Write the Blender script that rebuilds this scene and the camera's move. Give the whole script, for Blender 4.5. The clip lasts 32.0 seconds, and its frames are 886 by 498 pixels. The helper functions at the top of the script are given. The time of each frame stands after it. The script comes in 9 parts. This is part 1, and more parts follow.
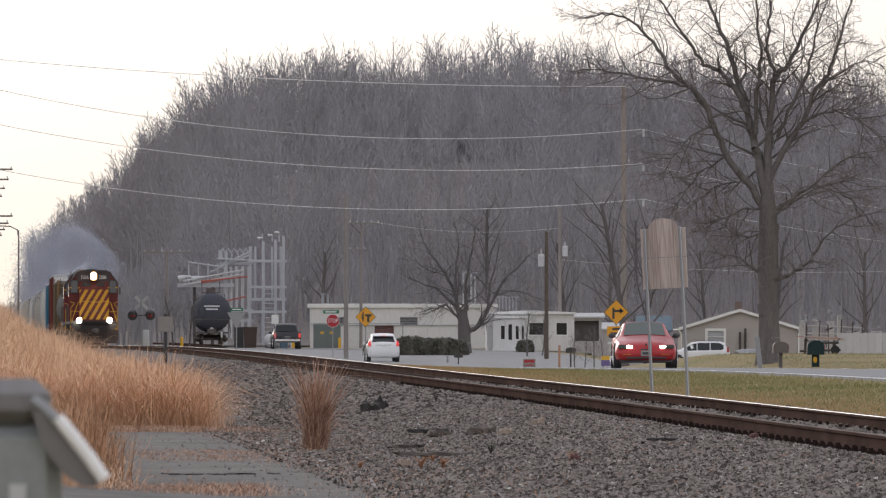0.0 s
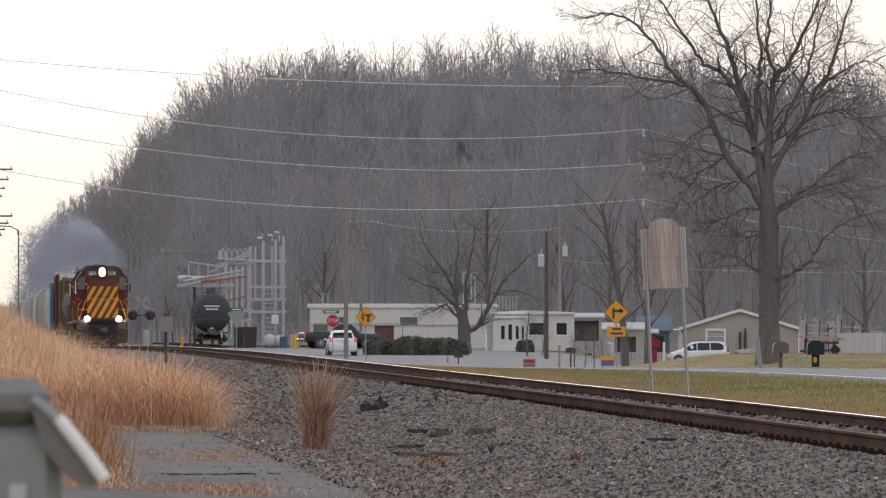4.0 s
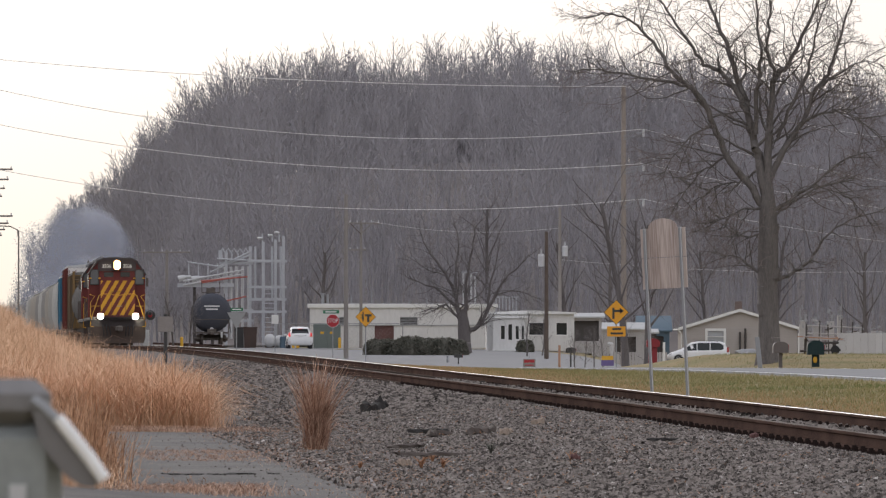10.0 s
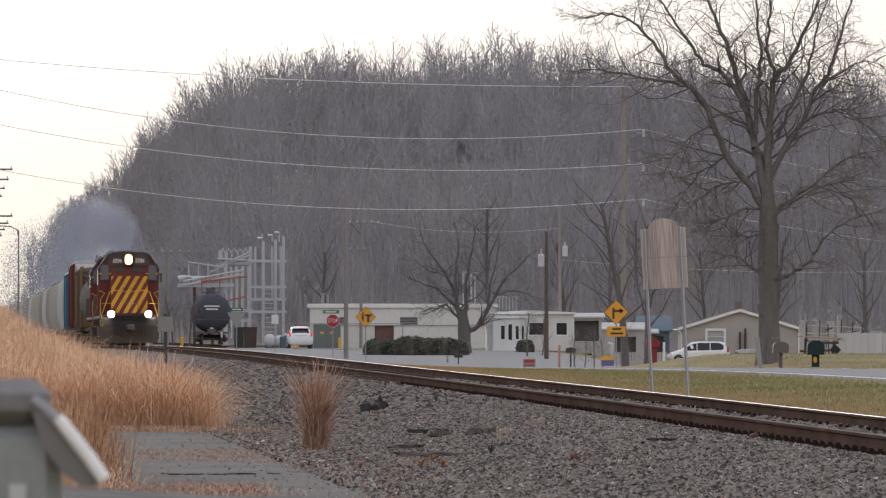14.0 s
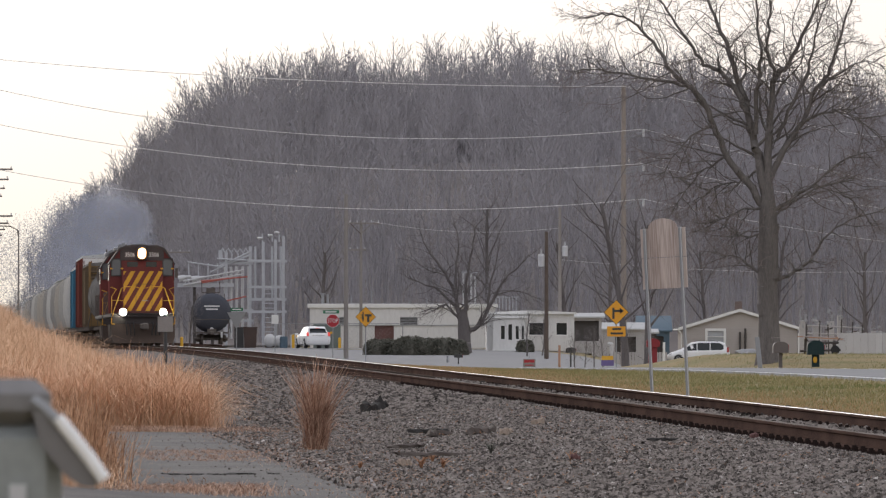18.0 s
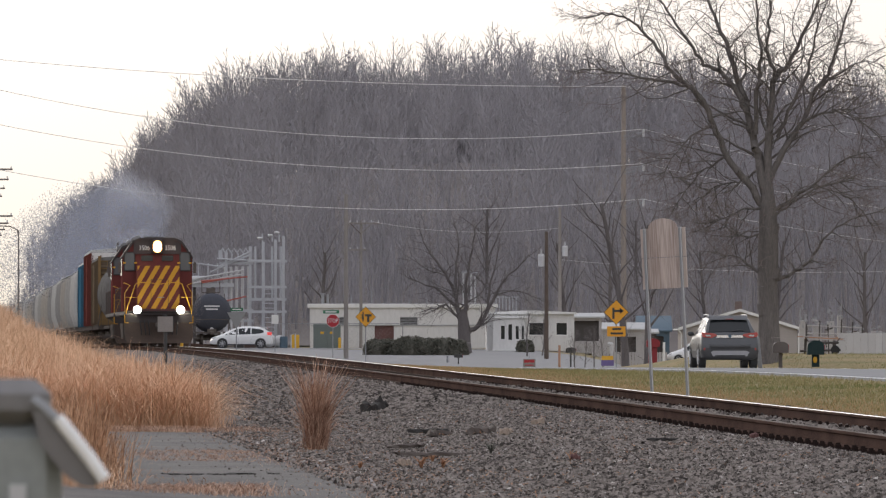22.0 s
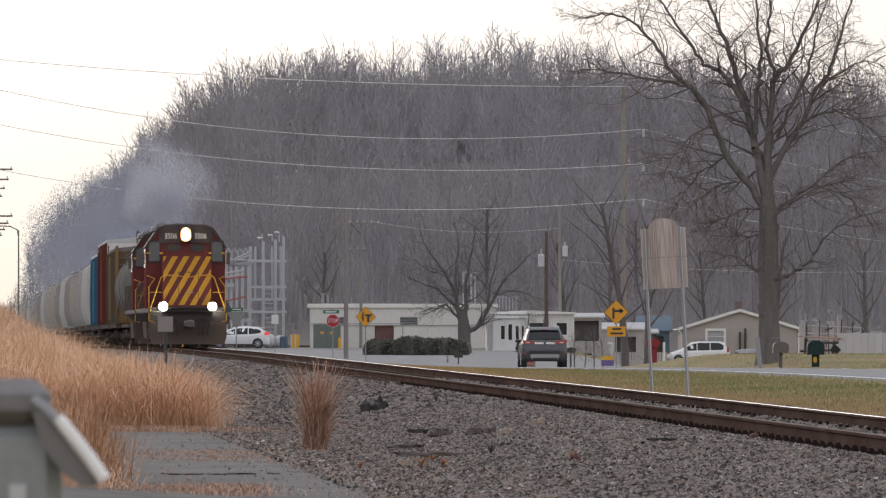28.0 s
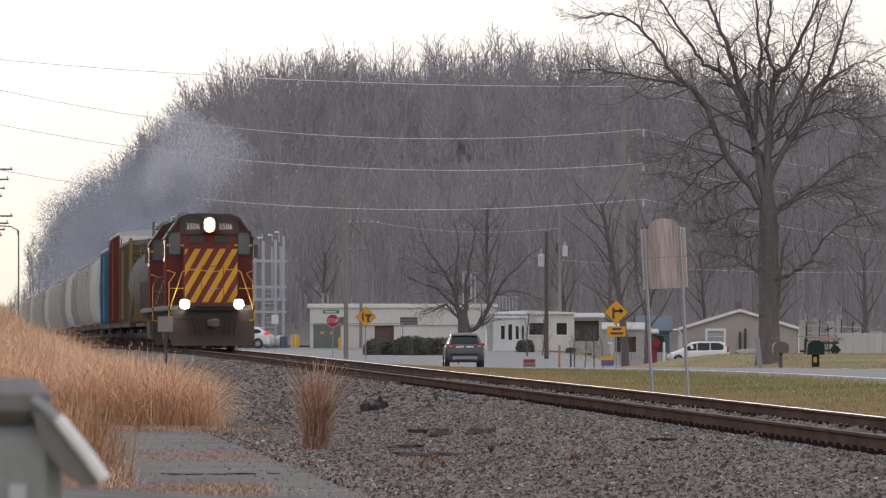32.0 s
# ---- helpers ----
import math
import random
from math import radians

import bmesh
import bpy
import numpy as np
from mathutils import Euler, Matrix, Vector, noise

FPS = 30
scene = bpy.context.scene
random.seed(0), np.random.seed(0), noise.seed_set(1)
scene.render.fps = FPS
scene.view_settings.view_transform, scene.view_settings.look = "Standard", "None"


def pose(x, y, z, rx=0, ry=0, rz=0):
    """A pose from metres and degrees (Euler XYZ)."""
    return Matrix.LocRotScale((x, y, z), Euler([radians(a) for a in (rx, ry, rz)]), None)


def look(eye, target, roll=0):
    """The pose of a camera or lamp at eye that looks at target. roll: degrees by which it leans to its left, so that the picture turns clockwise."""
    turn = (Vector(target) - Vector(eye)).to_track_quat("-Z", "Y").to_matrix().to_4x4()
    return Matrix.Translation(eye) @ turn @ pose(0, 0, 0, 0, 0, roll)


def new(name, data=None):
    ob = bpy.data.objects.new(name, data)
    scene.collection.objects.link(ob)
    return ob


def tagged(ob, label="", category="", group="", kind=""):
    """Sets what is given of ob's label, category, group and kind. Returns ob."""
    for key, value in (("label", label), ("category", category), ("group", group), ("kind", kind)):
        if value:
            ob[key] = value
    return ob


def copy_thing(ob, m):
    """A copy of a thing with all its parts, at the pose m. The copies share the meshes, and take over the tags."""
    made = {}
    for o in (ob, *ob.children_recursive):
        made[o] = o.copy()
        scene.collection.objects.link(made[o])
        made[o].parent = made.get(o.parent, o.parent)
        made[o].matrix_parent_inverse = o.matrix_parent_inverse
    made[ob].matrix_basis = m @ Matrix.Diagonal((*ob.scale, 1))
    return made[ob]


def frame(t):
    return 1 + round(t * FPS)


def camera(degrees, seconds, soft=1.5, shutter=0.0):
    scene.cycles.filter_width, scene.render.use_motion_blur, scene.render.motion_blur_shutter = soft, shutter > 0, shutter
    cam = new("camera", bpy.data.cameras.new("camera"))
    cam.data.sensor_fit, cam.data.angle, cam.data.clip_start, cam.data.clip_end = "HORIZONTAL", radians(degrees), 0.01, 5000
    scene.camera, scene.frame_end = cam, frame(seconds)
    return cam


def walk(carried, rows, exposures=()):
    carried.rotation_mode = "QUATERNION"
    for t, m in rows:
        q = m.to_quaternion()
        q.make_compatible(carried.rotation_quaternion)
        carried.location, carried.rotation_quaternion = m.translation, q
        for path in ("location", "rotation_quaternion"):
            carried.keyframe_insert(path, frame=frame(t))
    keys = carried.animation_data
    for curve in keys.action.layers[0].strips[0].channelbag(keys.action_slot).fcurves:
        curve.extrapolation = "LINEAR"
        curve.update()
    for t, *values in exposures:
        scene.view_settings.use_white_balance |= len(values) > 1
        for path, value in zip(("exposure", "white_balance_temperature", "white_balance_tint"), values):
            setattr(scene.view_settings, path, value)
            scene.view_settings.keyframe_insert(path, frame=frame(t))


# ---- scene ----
# The camera stands still on a low tripod beside the track, with a long lens.
EYE_Z = 1.3
cam = camera(7.476, 32.0, soft=1.2)
# focused on the train; the post close by lies out of focus
cam.data.dof.use_dof = True
cam.data.dof.focus_distance, cam.data.dof.aperture_fstop = 130.0, 26.0
walk(cam, [(0.0, pose(0, 0, EYE_Z, 90.7114, 0, 0)), (32.0, pose(0, 0, EYE_Z, 90.7114, 0, 0))])

# Overcast winter evening: bright even sky, a weak wide sun low behind the wooded ridge.
world = bpy.data.worlds.new("overcast_sky")
scene.world = world
world.use_nodes = True
wn, wl = world.node_tree.nodes, world.node_tree.links
sky = wn.new("ShaderNodeTexSky")
sky.sky_type = "NISHITA"
sky.sun_disc = False
sky.sun_elevation, sky.sun_rotation = radians(14), radians(-22)
sky.air_density, sky.dust_density, sky.ozone_density = 1.0, 4.0, 1.0
hsv = wn.new("ShaderNodeHueSaturation")
hsv.inputs["Saturation"].default_value = 0.22
hsv.inputs["Value"].default_value = 0.055
mixw = wn.new("ShaderNodeMix")
mixw.data_type = "RGBA"
mixw.inputs[0].default_value = 0.72
# the cloud cover: warm and hazy low down, cooler overhead
wtc = wn.new("ShaderNodeTexCoord")
wsep = wn.new("ShaderNodeSeparateXYZ")
wl.new(wtc.outputs["Generated"], wsep.inputs[0])
wramp = wn.new("ShaderNodeMapRange")
wramp.interpolation_type = "SMOOTHSTEP"
wramp.inputs[1].default_value, wramp.inputs[2].default_value = -0.02, 0.13
wl.new(wsep.outputs[2], wramp.inputs[0])
cloud = wn.new("ShaderNodeMix")
cloud.data_type = "RGBA"
cloud.inputs[6].default_value, cloud.inputs[7].default_value = (1.28, 1.12, 0.92, 1), (1.12, 1.135, 1.26, 1)
wl.new(wramp.outputs[0], cloud.inputs[0])
wl.new(cloud.outputs[2], mixw.inputs[7])
wl.new(sky.outputs[0], hsv.inputs["Color"])
wl.new(hsv.outputs[0], mixw.inputs[6])
wl.new(mixw.outputs[2], wn["Background"].inputs[0])
wn["Background"].inputs[1].default_value = 1.0
sun = new("sun", bpy.data.lights.new("sun", "SUN"))
sun.data.energy, sun.data.angle, sun.data.color = 0.7, radians(18), (1.0, 0.9, 0.78)
sun.matrix_world = look((-37, 92, 26), (0, 0, 0))
# ---------------------------------------------------------------- mesh helpers
class Geo:
    """Collects corners and faces of one mesh."""
    def __init__(self):
        self.v, self.f = [], []

    def add(self, verts, faces, m=None):
        n = len(self.v)
        self.v += [tuple(m @ Vector(p)) for p in verts] if m else [tuple(p) for p in verts]
        self.f += [tuple(i + n for i in f) for f in faces]
        return self

    def box(self, x, y, z, sx, sy, sz, m=None, c=0.0):
        """A box about its middle, with its upright and lying edges cut back by c."""
        a, b, h = sx / 2, sy / 2, sz / 2
        if c <= 0:
            vs = [(x + i * a, y + j * b, z + k * h) for k in (-1, 1) for i, j in ((-1, -1), (1, -1), (1, 1), (-1, 1))]
            fs = [(3, 2, 1, 0), (4, 5, 6, 7), (0, 1, 5, 4), (1, 2, 6, 5), (2, 3, 7, 6), (3, 0, 4, 7)]
            return self.add(vs, fs, m)
        c = min(c, a * 0.9, b * 0.9, h * 0.9)
        rings = []
        for k, d in ((-h, c), (-h + c, 0), (h - c, 0), (h, c)):
            aa, bb = a - d, b - d
            rings.append([(x + px, y + py, z + k) for px, py in ((-aa + c, -bb), (aa - c, -bb), (aa, -bb + c), (aa, bb - c), (aa - c, bb), (-aa + c, bb), (-aa, bb - c), (-aa, -bb + c))])
        return self.loft(rings, m=m)

    def loft(self, rings, cap=True, closed=True, m=None):
        n = len(rings[0])
        vs = [p for r in rings for p in r]
        fs = []
        for i in range(len(rings) - 1):
            for j in range(n if closed else n - 1):
                k = (j + 1) % n
                fs.append((i * n + j, i * n + k, (i + 1) * n + k, (i + 1) * n + j))
        if cap and closed:
            fs.append(tuple(reversed(range(n))))
            fs.append(tuple(range((len(rings) - 1) * n, len(rings) * n)))
        return self.add(vs, fs, m)

    def rod(self, p, q, r, r2=None, n=8, cap=True):
        p, q = Vector(p), Vector(q)
        r2 = r if r2 is None else r2
        w = (q - p).normalized()
        a = w.orthogonal().normalized()
        b = w.cross(a)
        ring = lambda o, rr: [tuple(o + (a * math.cos(2 * math.pi * i / n) + b * math.sin(2 * math.pi * i / n)) * rr) for i in range(n)]
        return self.loft([ring(p, r), ring(q, r2)], cap)

    def pipe(self, pts, r, n=6):
        pts = [Vector(p) for p in pts]
        rings, up = [], None
        for i, p in enumerate(pts):
            w = (pts[min(i + 1, len(pts) - 1)] - pts[max(i - 1, 0)]).normalized()
            a = w.orthogonal().normalized() if up is None else (up - w * up.dot(w)).normalized()
            up = a
            b = w.cross(a)
            rings.append([tuple(p + (a * math.cos(2 * math.pi * k / n) + b * math.sin(2 * math.pi * k / n)) * r) for k in range(n)])
        return self.loft(rings)

    def extrude(self, prof, y0, y1, axis="y", m=None):
        """A closed profile (two numbers a corner) swept along an axis."""
        if axis == "y":
            r = [[(a, y, b) for a, b in prof] for y in (y0, y1)]
        elif axis == "x":
            r = [[(y, a, b) for a, b in prof] for y in (y0, y1)]
        else:
            r = [[(a, b, y) for a, b in prof] for y in (y0, y1)]
        return self.loft(r, m=m)

    def disc(self, p, q, r, n=20, bulge=0.0):
        """A round plate from p to q, its far side domed."""
        p, q = Vector(p), Vector(q)
        w = (q - p).normalized()
        a = w.orthogonal().normalized()
        b = w.cross(a)
        ring = lambda o, rr: [tuple(o + (a * math.cos(2 * math.pi * i / n) + b * math.sin(2 * math.pi * i / n)) * rr) for i in range(n)]
        rings = [ring(p, r), ring(q, r)]
        if bulge:
            rings += [ring(q + w * bulge * math.sin(t), r * math.cos(t)) for t in (0.5, 1.0, 1.4)]
        return self.loft(rings)

    def blob(self, x, y, z, rx, ry, rz, n=10, k=6, rough=0.0, seed=0):
        rr = random.Random(seed)
        rings = []
        for i in range(1, k):
            t = math.pi * i / k
            rings.append([(x + rx * math.sin(t) * math.cos(2 * math.pi * j / n) * (1 + rr.uniform(-rough, rough)), y + ry * math.sin(t) * math.sin(2 * math.pi * j / n) * (1 + rr.uniform(-rough, rough)), z - rz * math.cos(t) * (1 + rr.uniform(-rough, rough))) for j in range(n)])
        return self.loft(rings)

    def mesh(self, name, material=None, smooth=True, angle=38):
        me = bpy.data.meshes.new(name)
        me.from_pydata(self.v, [], self.f)
        if smooth:
            me.shade_smooth()
            me.set_sharp_from_angle(angle=radians(angle))
        if material:
            me.materials.append(material)
        return me


def thing(name, label, category, m=None, group="", kind=""):
    ob = new(name)
    ob.empty_display_size = 0.3
    if m is not None:
        ob.matrix_basis = m
    return tagged(ob, label, category, group, kind)


def part(name, geo, material, parent, label="", m=None, smooth=True):
    """One mesh object under a thing or under a part."""
    me = geo if isinstance(geo, bpy.types.Mesh) else geo.mesh(name, material, smooth)
    ob = new(name, me)
    ob.parent = parent
    if m is not None:
        ob.matrix_basis = m
    return tagged(ob, label)


def solid(name, geo, material, label, category="", kind="", m=None, group="", smooth=True):
    """A thing of one mesh."""
    me = geo if isinstance(geo, bpy.types.Mesh) else geo.mesh(name, material, smooth)
    ob = new(name, me)
    if m is not None:
        ob.matrix_basis = m
    return tagged(ob, label, category, group, kind)


def arrays(name, verts, faces, material, smooth=False):
    """A mesh from number arrays, all faces with the same count of corners."""
    verts, faces = np.asarray(verts, dtype=np.float32), np.asarray(faces, dtype=np.int32)
    me = bpy.data.meshes.new(name)
    n, k = faces.shape
    me.vertices.add(len(verts))
    me.vertices.foreach_set("co", verts.ravel())
    me.loops.add(n * k)
    me.loops.foreach_set("vertex_index", faces.ravel())
    me.polygons.add(n)
    me.polygons.foreach_set("loop_start", np.arange(0, n * k, k, dtype=np.int32))
    me.update(calc_edges=True)
    me.validate()
    if smooth:
        me.shade_smooth()
    me.materials.append(material)
    return me


def lettering(name, text, size, material, parent, m, width=None, label=""):
    cu = bpy.data.curves.new(name, "FONT")
    cu.body, cu.size, cu.extrude, cu.align_x, cu.align_y, cu.resolution_u = text, size, 0.003, "CENTER", "CENTER", 3
    ob = new(name + "_curve", cu)
    bpy.context.view_layer.update()
    me = bpy.data.meshes.new_from_object(ob.evaluated_get(bpy.context.evaluated_depsgraph_get()))
    bpy.data.objects.remove(ob)
    if width:
        xs = [v.co.x for v in me.vertices]
        k = width / max(max(xs) - min(xs), 1e-6)
        for v in me.vertices:
            v.co.x *= k
    me.materials.clear()
    me.materials.append(material)
    return part(name, me, material, parent, label, m)


# ---------------------------------------------------------------- materials
def mat(name, a, b=None, rough=0.7, metal=0.0, scale=4.0, fine=40.0, mix=0.5, bump=0.15, dist=0.01, island=0.0, coat=0.0, spec=0.5, stretch=None, objrand=0.0):
    """Two tones mixed by a coarse and a fine noise, with fine relief."""
    b = b or tuple(c * 0.75 for c in a)
    ma = bpy.data.materials.new(name)
    ma.use_nodes = True
    nt = ma.node_tree
    nd, ln = nt.nodes, nt.links
    p = nd["Principled BSDF"]
    tc = nd.new("ShaderNodeTexCoord")
    src = tc.outputs["Object"]
    if stretch:
        mp = nd.new("ShaderNodeMapping")
        mp.inputs["Scale"].default_value = stretch
        ln.new(src, mp.inputs[0])
        src = mp.outputs[0]
    n1, n2 = nd.new("ShaderNodeTexNoise"), nd.new("ShaderNodeTexNoise")
    n1.inputs["Scale"].default_value, n2.inputs["Scale"].default_value = scale, fine
    n1.inputs["Detail"].default_value, n2.inputs["Detail"].default_value = 4, 3
    ln.new(src, n1.inputs["Vector"])
    ln.new(src, n2.inputs["Vector"])
    add = nd.new("ShaderNodeMath")
    add.operation = "MULTIPLY_ADD"
    add.inputs[1].default_value = 0.55
    ln.new(n2.outputs[0], add.inputs[0])
    sc = nd.new("ShaderNodeMath")
    sc.operation = "MULTIPLY"
    sc.inputs[1].default_value = 0.55
    ln.new(n1.outputs[0], sc.inputs[0])
    ln.new(sc.outputs[0], add.inputs[2])
    last = add.outputs[0]
    if island or objrand:
        gi = nd.new("ShaderNodeNewGeometry") if island else nd.new("ShaderNodeObjectInfo")
        k = nd.new("ShaderNodeMath")
        k.operation = "MULTIPLY_ADD"
        k.inputs[1].default_value = island or objrand
        ln.new(gi.outputs["Random Per Island" if island else "Random"], k.inputs[0])
        ln.new(last, k.inputs[2])
        sub = nd.new("ShaderNodeMath")
        sub.operation = "SUBTRACT"
        sub.inputs[1].default_value = (island or objrand) / 2
        ln.new(k.outputs[0], sub.inputs[0])
        last = sub.outputs[0]
    ramp = nd.new("ShaderNodeMapRange")
    ramp.inputs[1].default_value, ramp.inputs[2].default_value = 0.5 - 0.5 * (1.05 - mix), 0.5 + 0.5 * (1.05 - mix)
    ln.new(last, ramp.inputs[0])
    mx = nd.new("ShaderNodeMix")
    mx.data_type = "RGBA"
    mx.inputs[6].default_value, mx.inputs[7].default_value = (*a, 1), (*b, 1)
    ln.new(ramp.outputs[0], mx.inputs[0])
    ln.new(mx.outputs[2], p.inputs["Base Color"])
    p.inputs["Roughness"].default_value, p.inputs["Metallic"].default_value = rough, metal
    p.inputs["Specular IOR Level"].default_value = spec
    p.inputs["Coat Weight"].default_value = coat
    if bump:
        bm = nd.new("ShaderNodeBump")
        bm.inputs["Strength"].default_value, bm.inputs["Distance"].default_value = bump, dist
        ln.new(last if not island else add.outputs[0], bm.inputs["Height"])
        ln.new(bm.outputs[0], p.inputs["Normal"])
    return ma


def glow(name, colour, strength):
    ma = bpy.data.materials.new(name)
    ma.use_nodes = True
    p = ma.node_tree.nodes["Principled BSDF"]
    p.inputs["Base Color"].default_value = (*colour, 1)
    p.inputs["Emission Color"].default_value = (*colour, 1)
    p.inputs["Emission Strength"].default_value = strength
    return ma


def glassy(name, colour, rough=0.05):
    ma = bpy.data.materials.new(name)
    ma.use_nodes = True
    p = ma.node_tree.nodes["Principled BSDF"]
    p.inputs["Base Color"].default_value = (*colour, 1)
    p.inputs["Roughness"].default_value = rough
    p.inputs["Coat Weight"].default_value = 0.1
    p.inputs["Specular IOR Level"].default_value = 0.35
    return ma


M_BALLAST = mat("ballast_bed", (0.085, 0.073, 0.066), (0.15, 0.132, 0.12), 0.9, scale=1.2, fine=28, mix=0.6, bump=0.8, dist=0.04, spec=0.12)
M_STONE = mat("ballast_stone", (0.052, 0.044, 0.039), (0.275, 0.24, 0.214), 0.9, scale=0.9, fine=60, mix=0.3, bump=0.3, island=1.15, spec=0.12)
M_ASPHALT = mat("road_asphalt", (0.17, 0.17, 0.176), (0.25, 0.247, 0.245), 0.8, scale=0.5, fine=30, mix=0.5, bump=0.2, spec=0.25)
M_PATH = mat("old_asphalt", (0.085, 0.082, 0.08), (0.18, 0.168, 0.155), 0.9, scale=0.7, fine=45, mix=0.75, bump=0.5, dist=0.02, spec=0.12)
M_LINE = mat("white_road_paint", (0.75, 0.75, 0.73), (0.6, 0.6, 0.58), 0.6, scale=3, fine=40)
M_GROUND = mat("winter_ground", (0.138, 0.152, 0.06), (0.30, 0.22, 0.12), 0.95, scale=0.3, fine=9, mix=0.75, bump=0.25, dist=0.03, spec=0.12)
M_DRYLAWN = mat("dry_lawn_blade", (0.23, 0.195, 0.085), (0.47, 0.31, 0.17), 0.9, scale=0.14, fine=1.0, mix=0.8, bump=0, island=0.14, spec=0.12)
M_LAWN = mat("winter_lawn_blade", (0.158, 0.196, 0.068), (0.335, 0.275, 0.135), 0.9, scale=0.14, fine=1.0, mix=0.8, bump=0, island=0.14, spec=0.12)
M_STRAW = mat("dry_grass_blade", (0.54, 0.285, 0.16), (0.92, 0.63, 0.42), 0.85, scale=0.5, fine=4, mix=0.4, bump=0, island=0.7, spec=0.12)
M_LOWSTRAW = mat("low_straw_blade", (0.20, 0.165, 0.075), (0.40, 0.275, 0.155), 0.9, scale=0.12, fine=2, mix=0.6, bump=0, island=0.3, spec=0.1)
M_STRAW2 = mat("dry_russet_blade", (0.30, 0.15, 0.085), (0.50, 0.28, 0.16), 0.85, scale=2, fine=9, mix=0.5, bump=0, island=0.8, spec=0.12)
M_RUSSET = mat("dark_russet_blade", (0.26, 0.135, 0.075), (0.62, 0.37, 0.22), 0.85, scale=1.2, fine=9, mix=0.5, bump=0, island=0.9, spec=0.1)
M_CLUMP = mat("faded_russet_blade", (0.28, 0.15, 0.10), (0.66, 0.45, 0.33), 0.85, scale=3, fine=9, mix=0.5, bump=0, island=0.9, spec=0.1)
M_RAIL = mat("rusted_rail", (0.05, 0.035, 0.03), (0.115, 0.076, 0.062), 0.8, 0.0, scale=1.2, fine=50, mix=0.7, bump=0.3, spec=0.0)
M_RAILDARK = mat("dark_rusted_plate", (0.022, 0.017, 0.016), (0.045, 0.032, 0.028), 0.85, scale=3, fine=50, bump=0.3, spec=0.0)
M_RAILTOP = mat("worn_rail_head", (0.46, 0.44, 0.42), (0.32, 0.30, 0.285), 0.38, 0.9, scale=1, fine=30, bump=0.03)
M_TIE = mat("creosoted_tie", (0.075, 0.055, 0.045), (0.15, 0.12, 0.10), 0.9, scale=3, fine=40, bump=0.5, objrand=0.5, spec=0.12)
M_BARK = mat("tree_bark", (0.085, 0.077, 0.073), (0.205, 0.186, 0.174), 0.95, scale=5, fine=30, bump=1.0, dist=0.08, stretch=(1, 1, 0.2), spec=0.12)
M_TWIG = mat("brown_twig_bark", (0.15, 0.125, 0.117), (0.24, 0.205, 0.19), 0.95, scale=2, fine=18, bump=0, spec=0.1)
# Far crowns are toned paler than their bark to stand in for haze.
M_FARTWIG = mat("hazed_grey_brown_twigs", (0.15, 0.136, 0.135), (0.23, 0.21, 0.208), 0.95, scale=0.5, fine=4, bump=0, spec=0.1)
M_BARKDARK = mat("dark_tree_bark", (0.105, 0.094, 0.092), (0.165, 0.148, 0.143), 0.95, scale=2, fine=18, bump=0.6, dist=0.03, stretch=(1, 1, 0.25), spec=0.12)
# Twigs are paler and bluer than bark: distance haze painted into the colour.
M_WOODS = mat("hazed_woods_twigs", (0.254, 0.242, 0.254), (0.348, 0.331, 0.344), 0.95, scale=0.03, fine=0.3, mix=0.6, bump=0, island=0.14, spec=0.12)
M_LITTER = mat("leaf_litter", (0.15, 0.135, 0.128), (0.21, 0.185, 0.172), 1.0, scale=0.08, fine=1.0, bump=0.3, spec=0.12)
M_POLE = mat("weathered_pole_wood", (0.20, 0.18, 0.165), (0.30, 0.275, 0.255), 0.9, scale=3, fine=30, bump=0.4, stretch=(1, 1, 0.15), spec=0.12)
M_TANPOLE = mat("tan_pole_wood", (0.23, 0.195, 0.17), (0.33, 0.285, 0.25), 0.9, scale=3, fine=30, bump=0.4, stretch=(1, 1, 0.15), spec=0.12)
M_DULLTOP = mat("dull_rail_head", (0.10, 0.078, 0.067), (0.16, 0.128, 0.11), 0.75, 0.0, spec=0.1, scale=1, fine=30, bump=0.03)
M_WIRE = mat("aluminium_cable", (0.8, 0.78, 0.76), (0.7, 0.68, 0.66), 0.45, 0.2, bump=0)
M_GALV = mat("galvanised_steel", (0.34, 0.345, 0.355), (0.26, 0.265, 0.27), 0.55, 0.3, scale=5, fine=40, bump=0.05)
# Black is lifted slightly to imitate haze over distant dark parts.
M_BLACK = mat("black_paint", (0.032, 0.032, 0.034), (0.05, 0.048, 0.045), 0.6, scale=3, fine=30, bump=0.1)
M_RUBBER = mat("tyre_rubber", (0.018, 0.018, 0.018), (0.03, 0.03, 0.03), 0.85, bump=0.1)
M_GLASS = glassy("dark_window_glass", (0.02, 0.023, 0.025))
M_WHITE = mat("white_paint", (0.78, 0.78, 0.76), (0.68, 0.67, 0.64), 0.55, scale=2, fine=20, bump=0.05)
# ---------------------------------------------------------------- the plan: track, road and land
def ramp_of(y, pts):
    """A smooth level along the depth y through (depth, level) pairs."""
    return float(np.interp(y, [p[0] for p in pts], [p[1] for p in pts]))


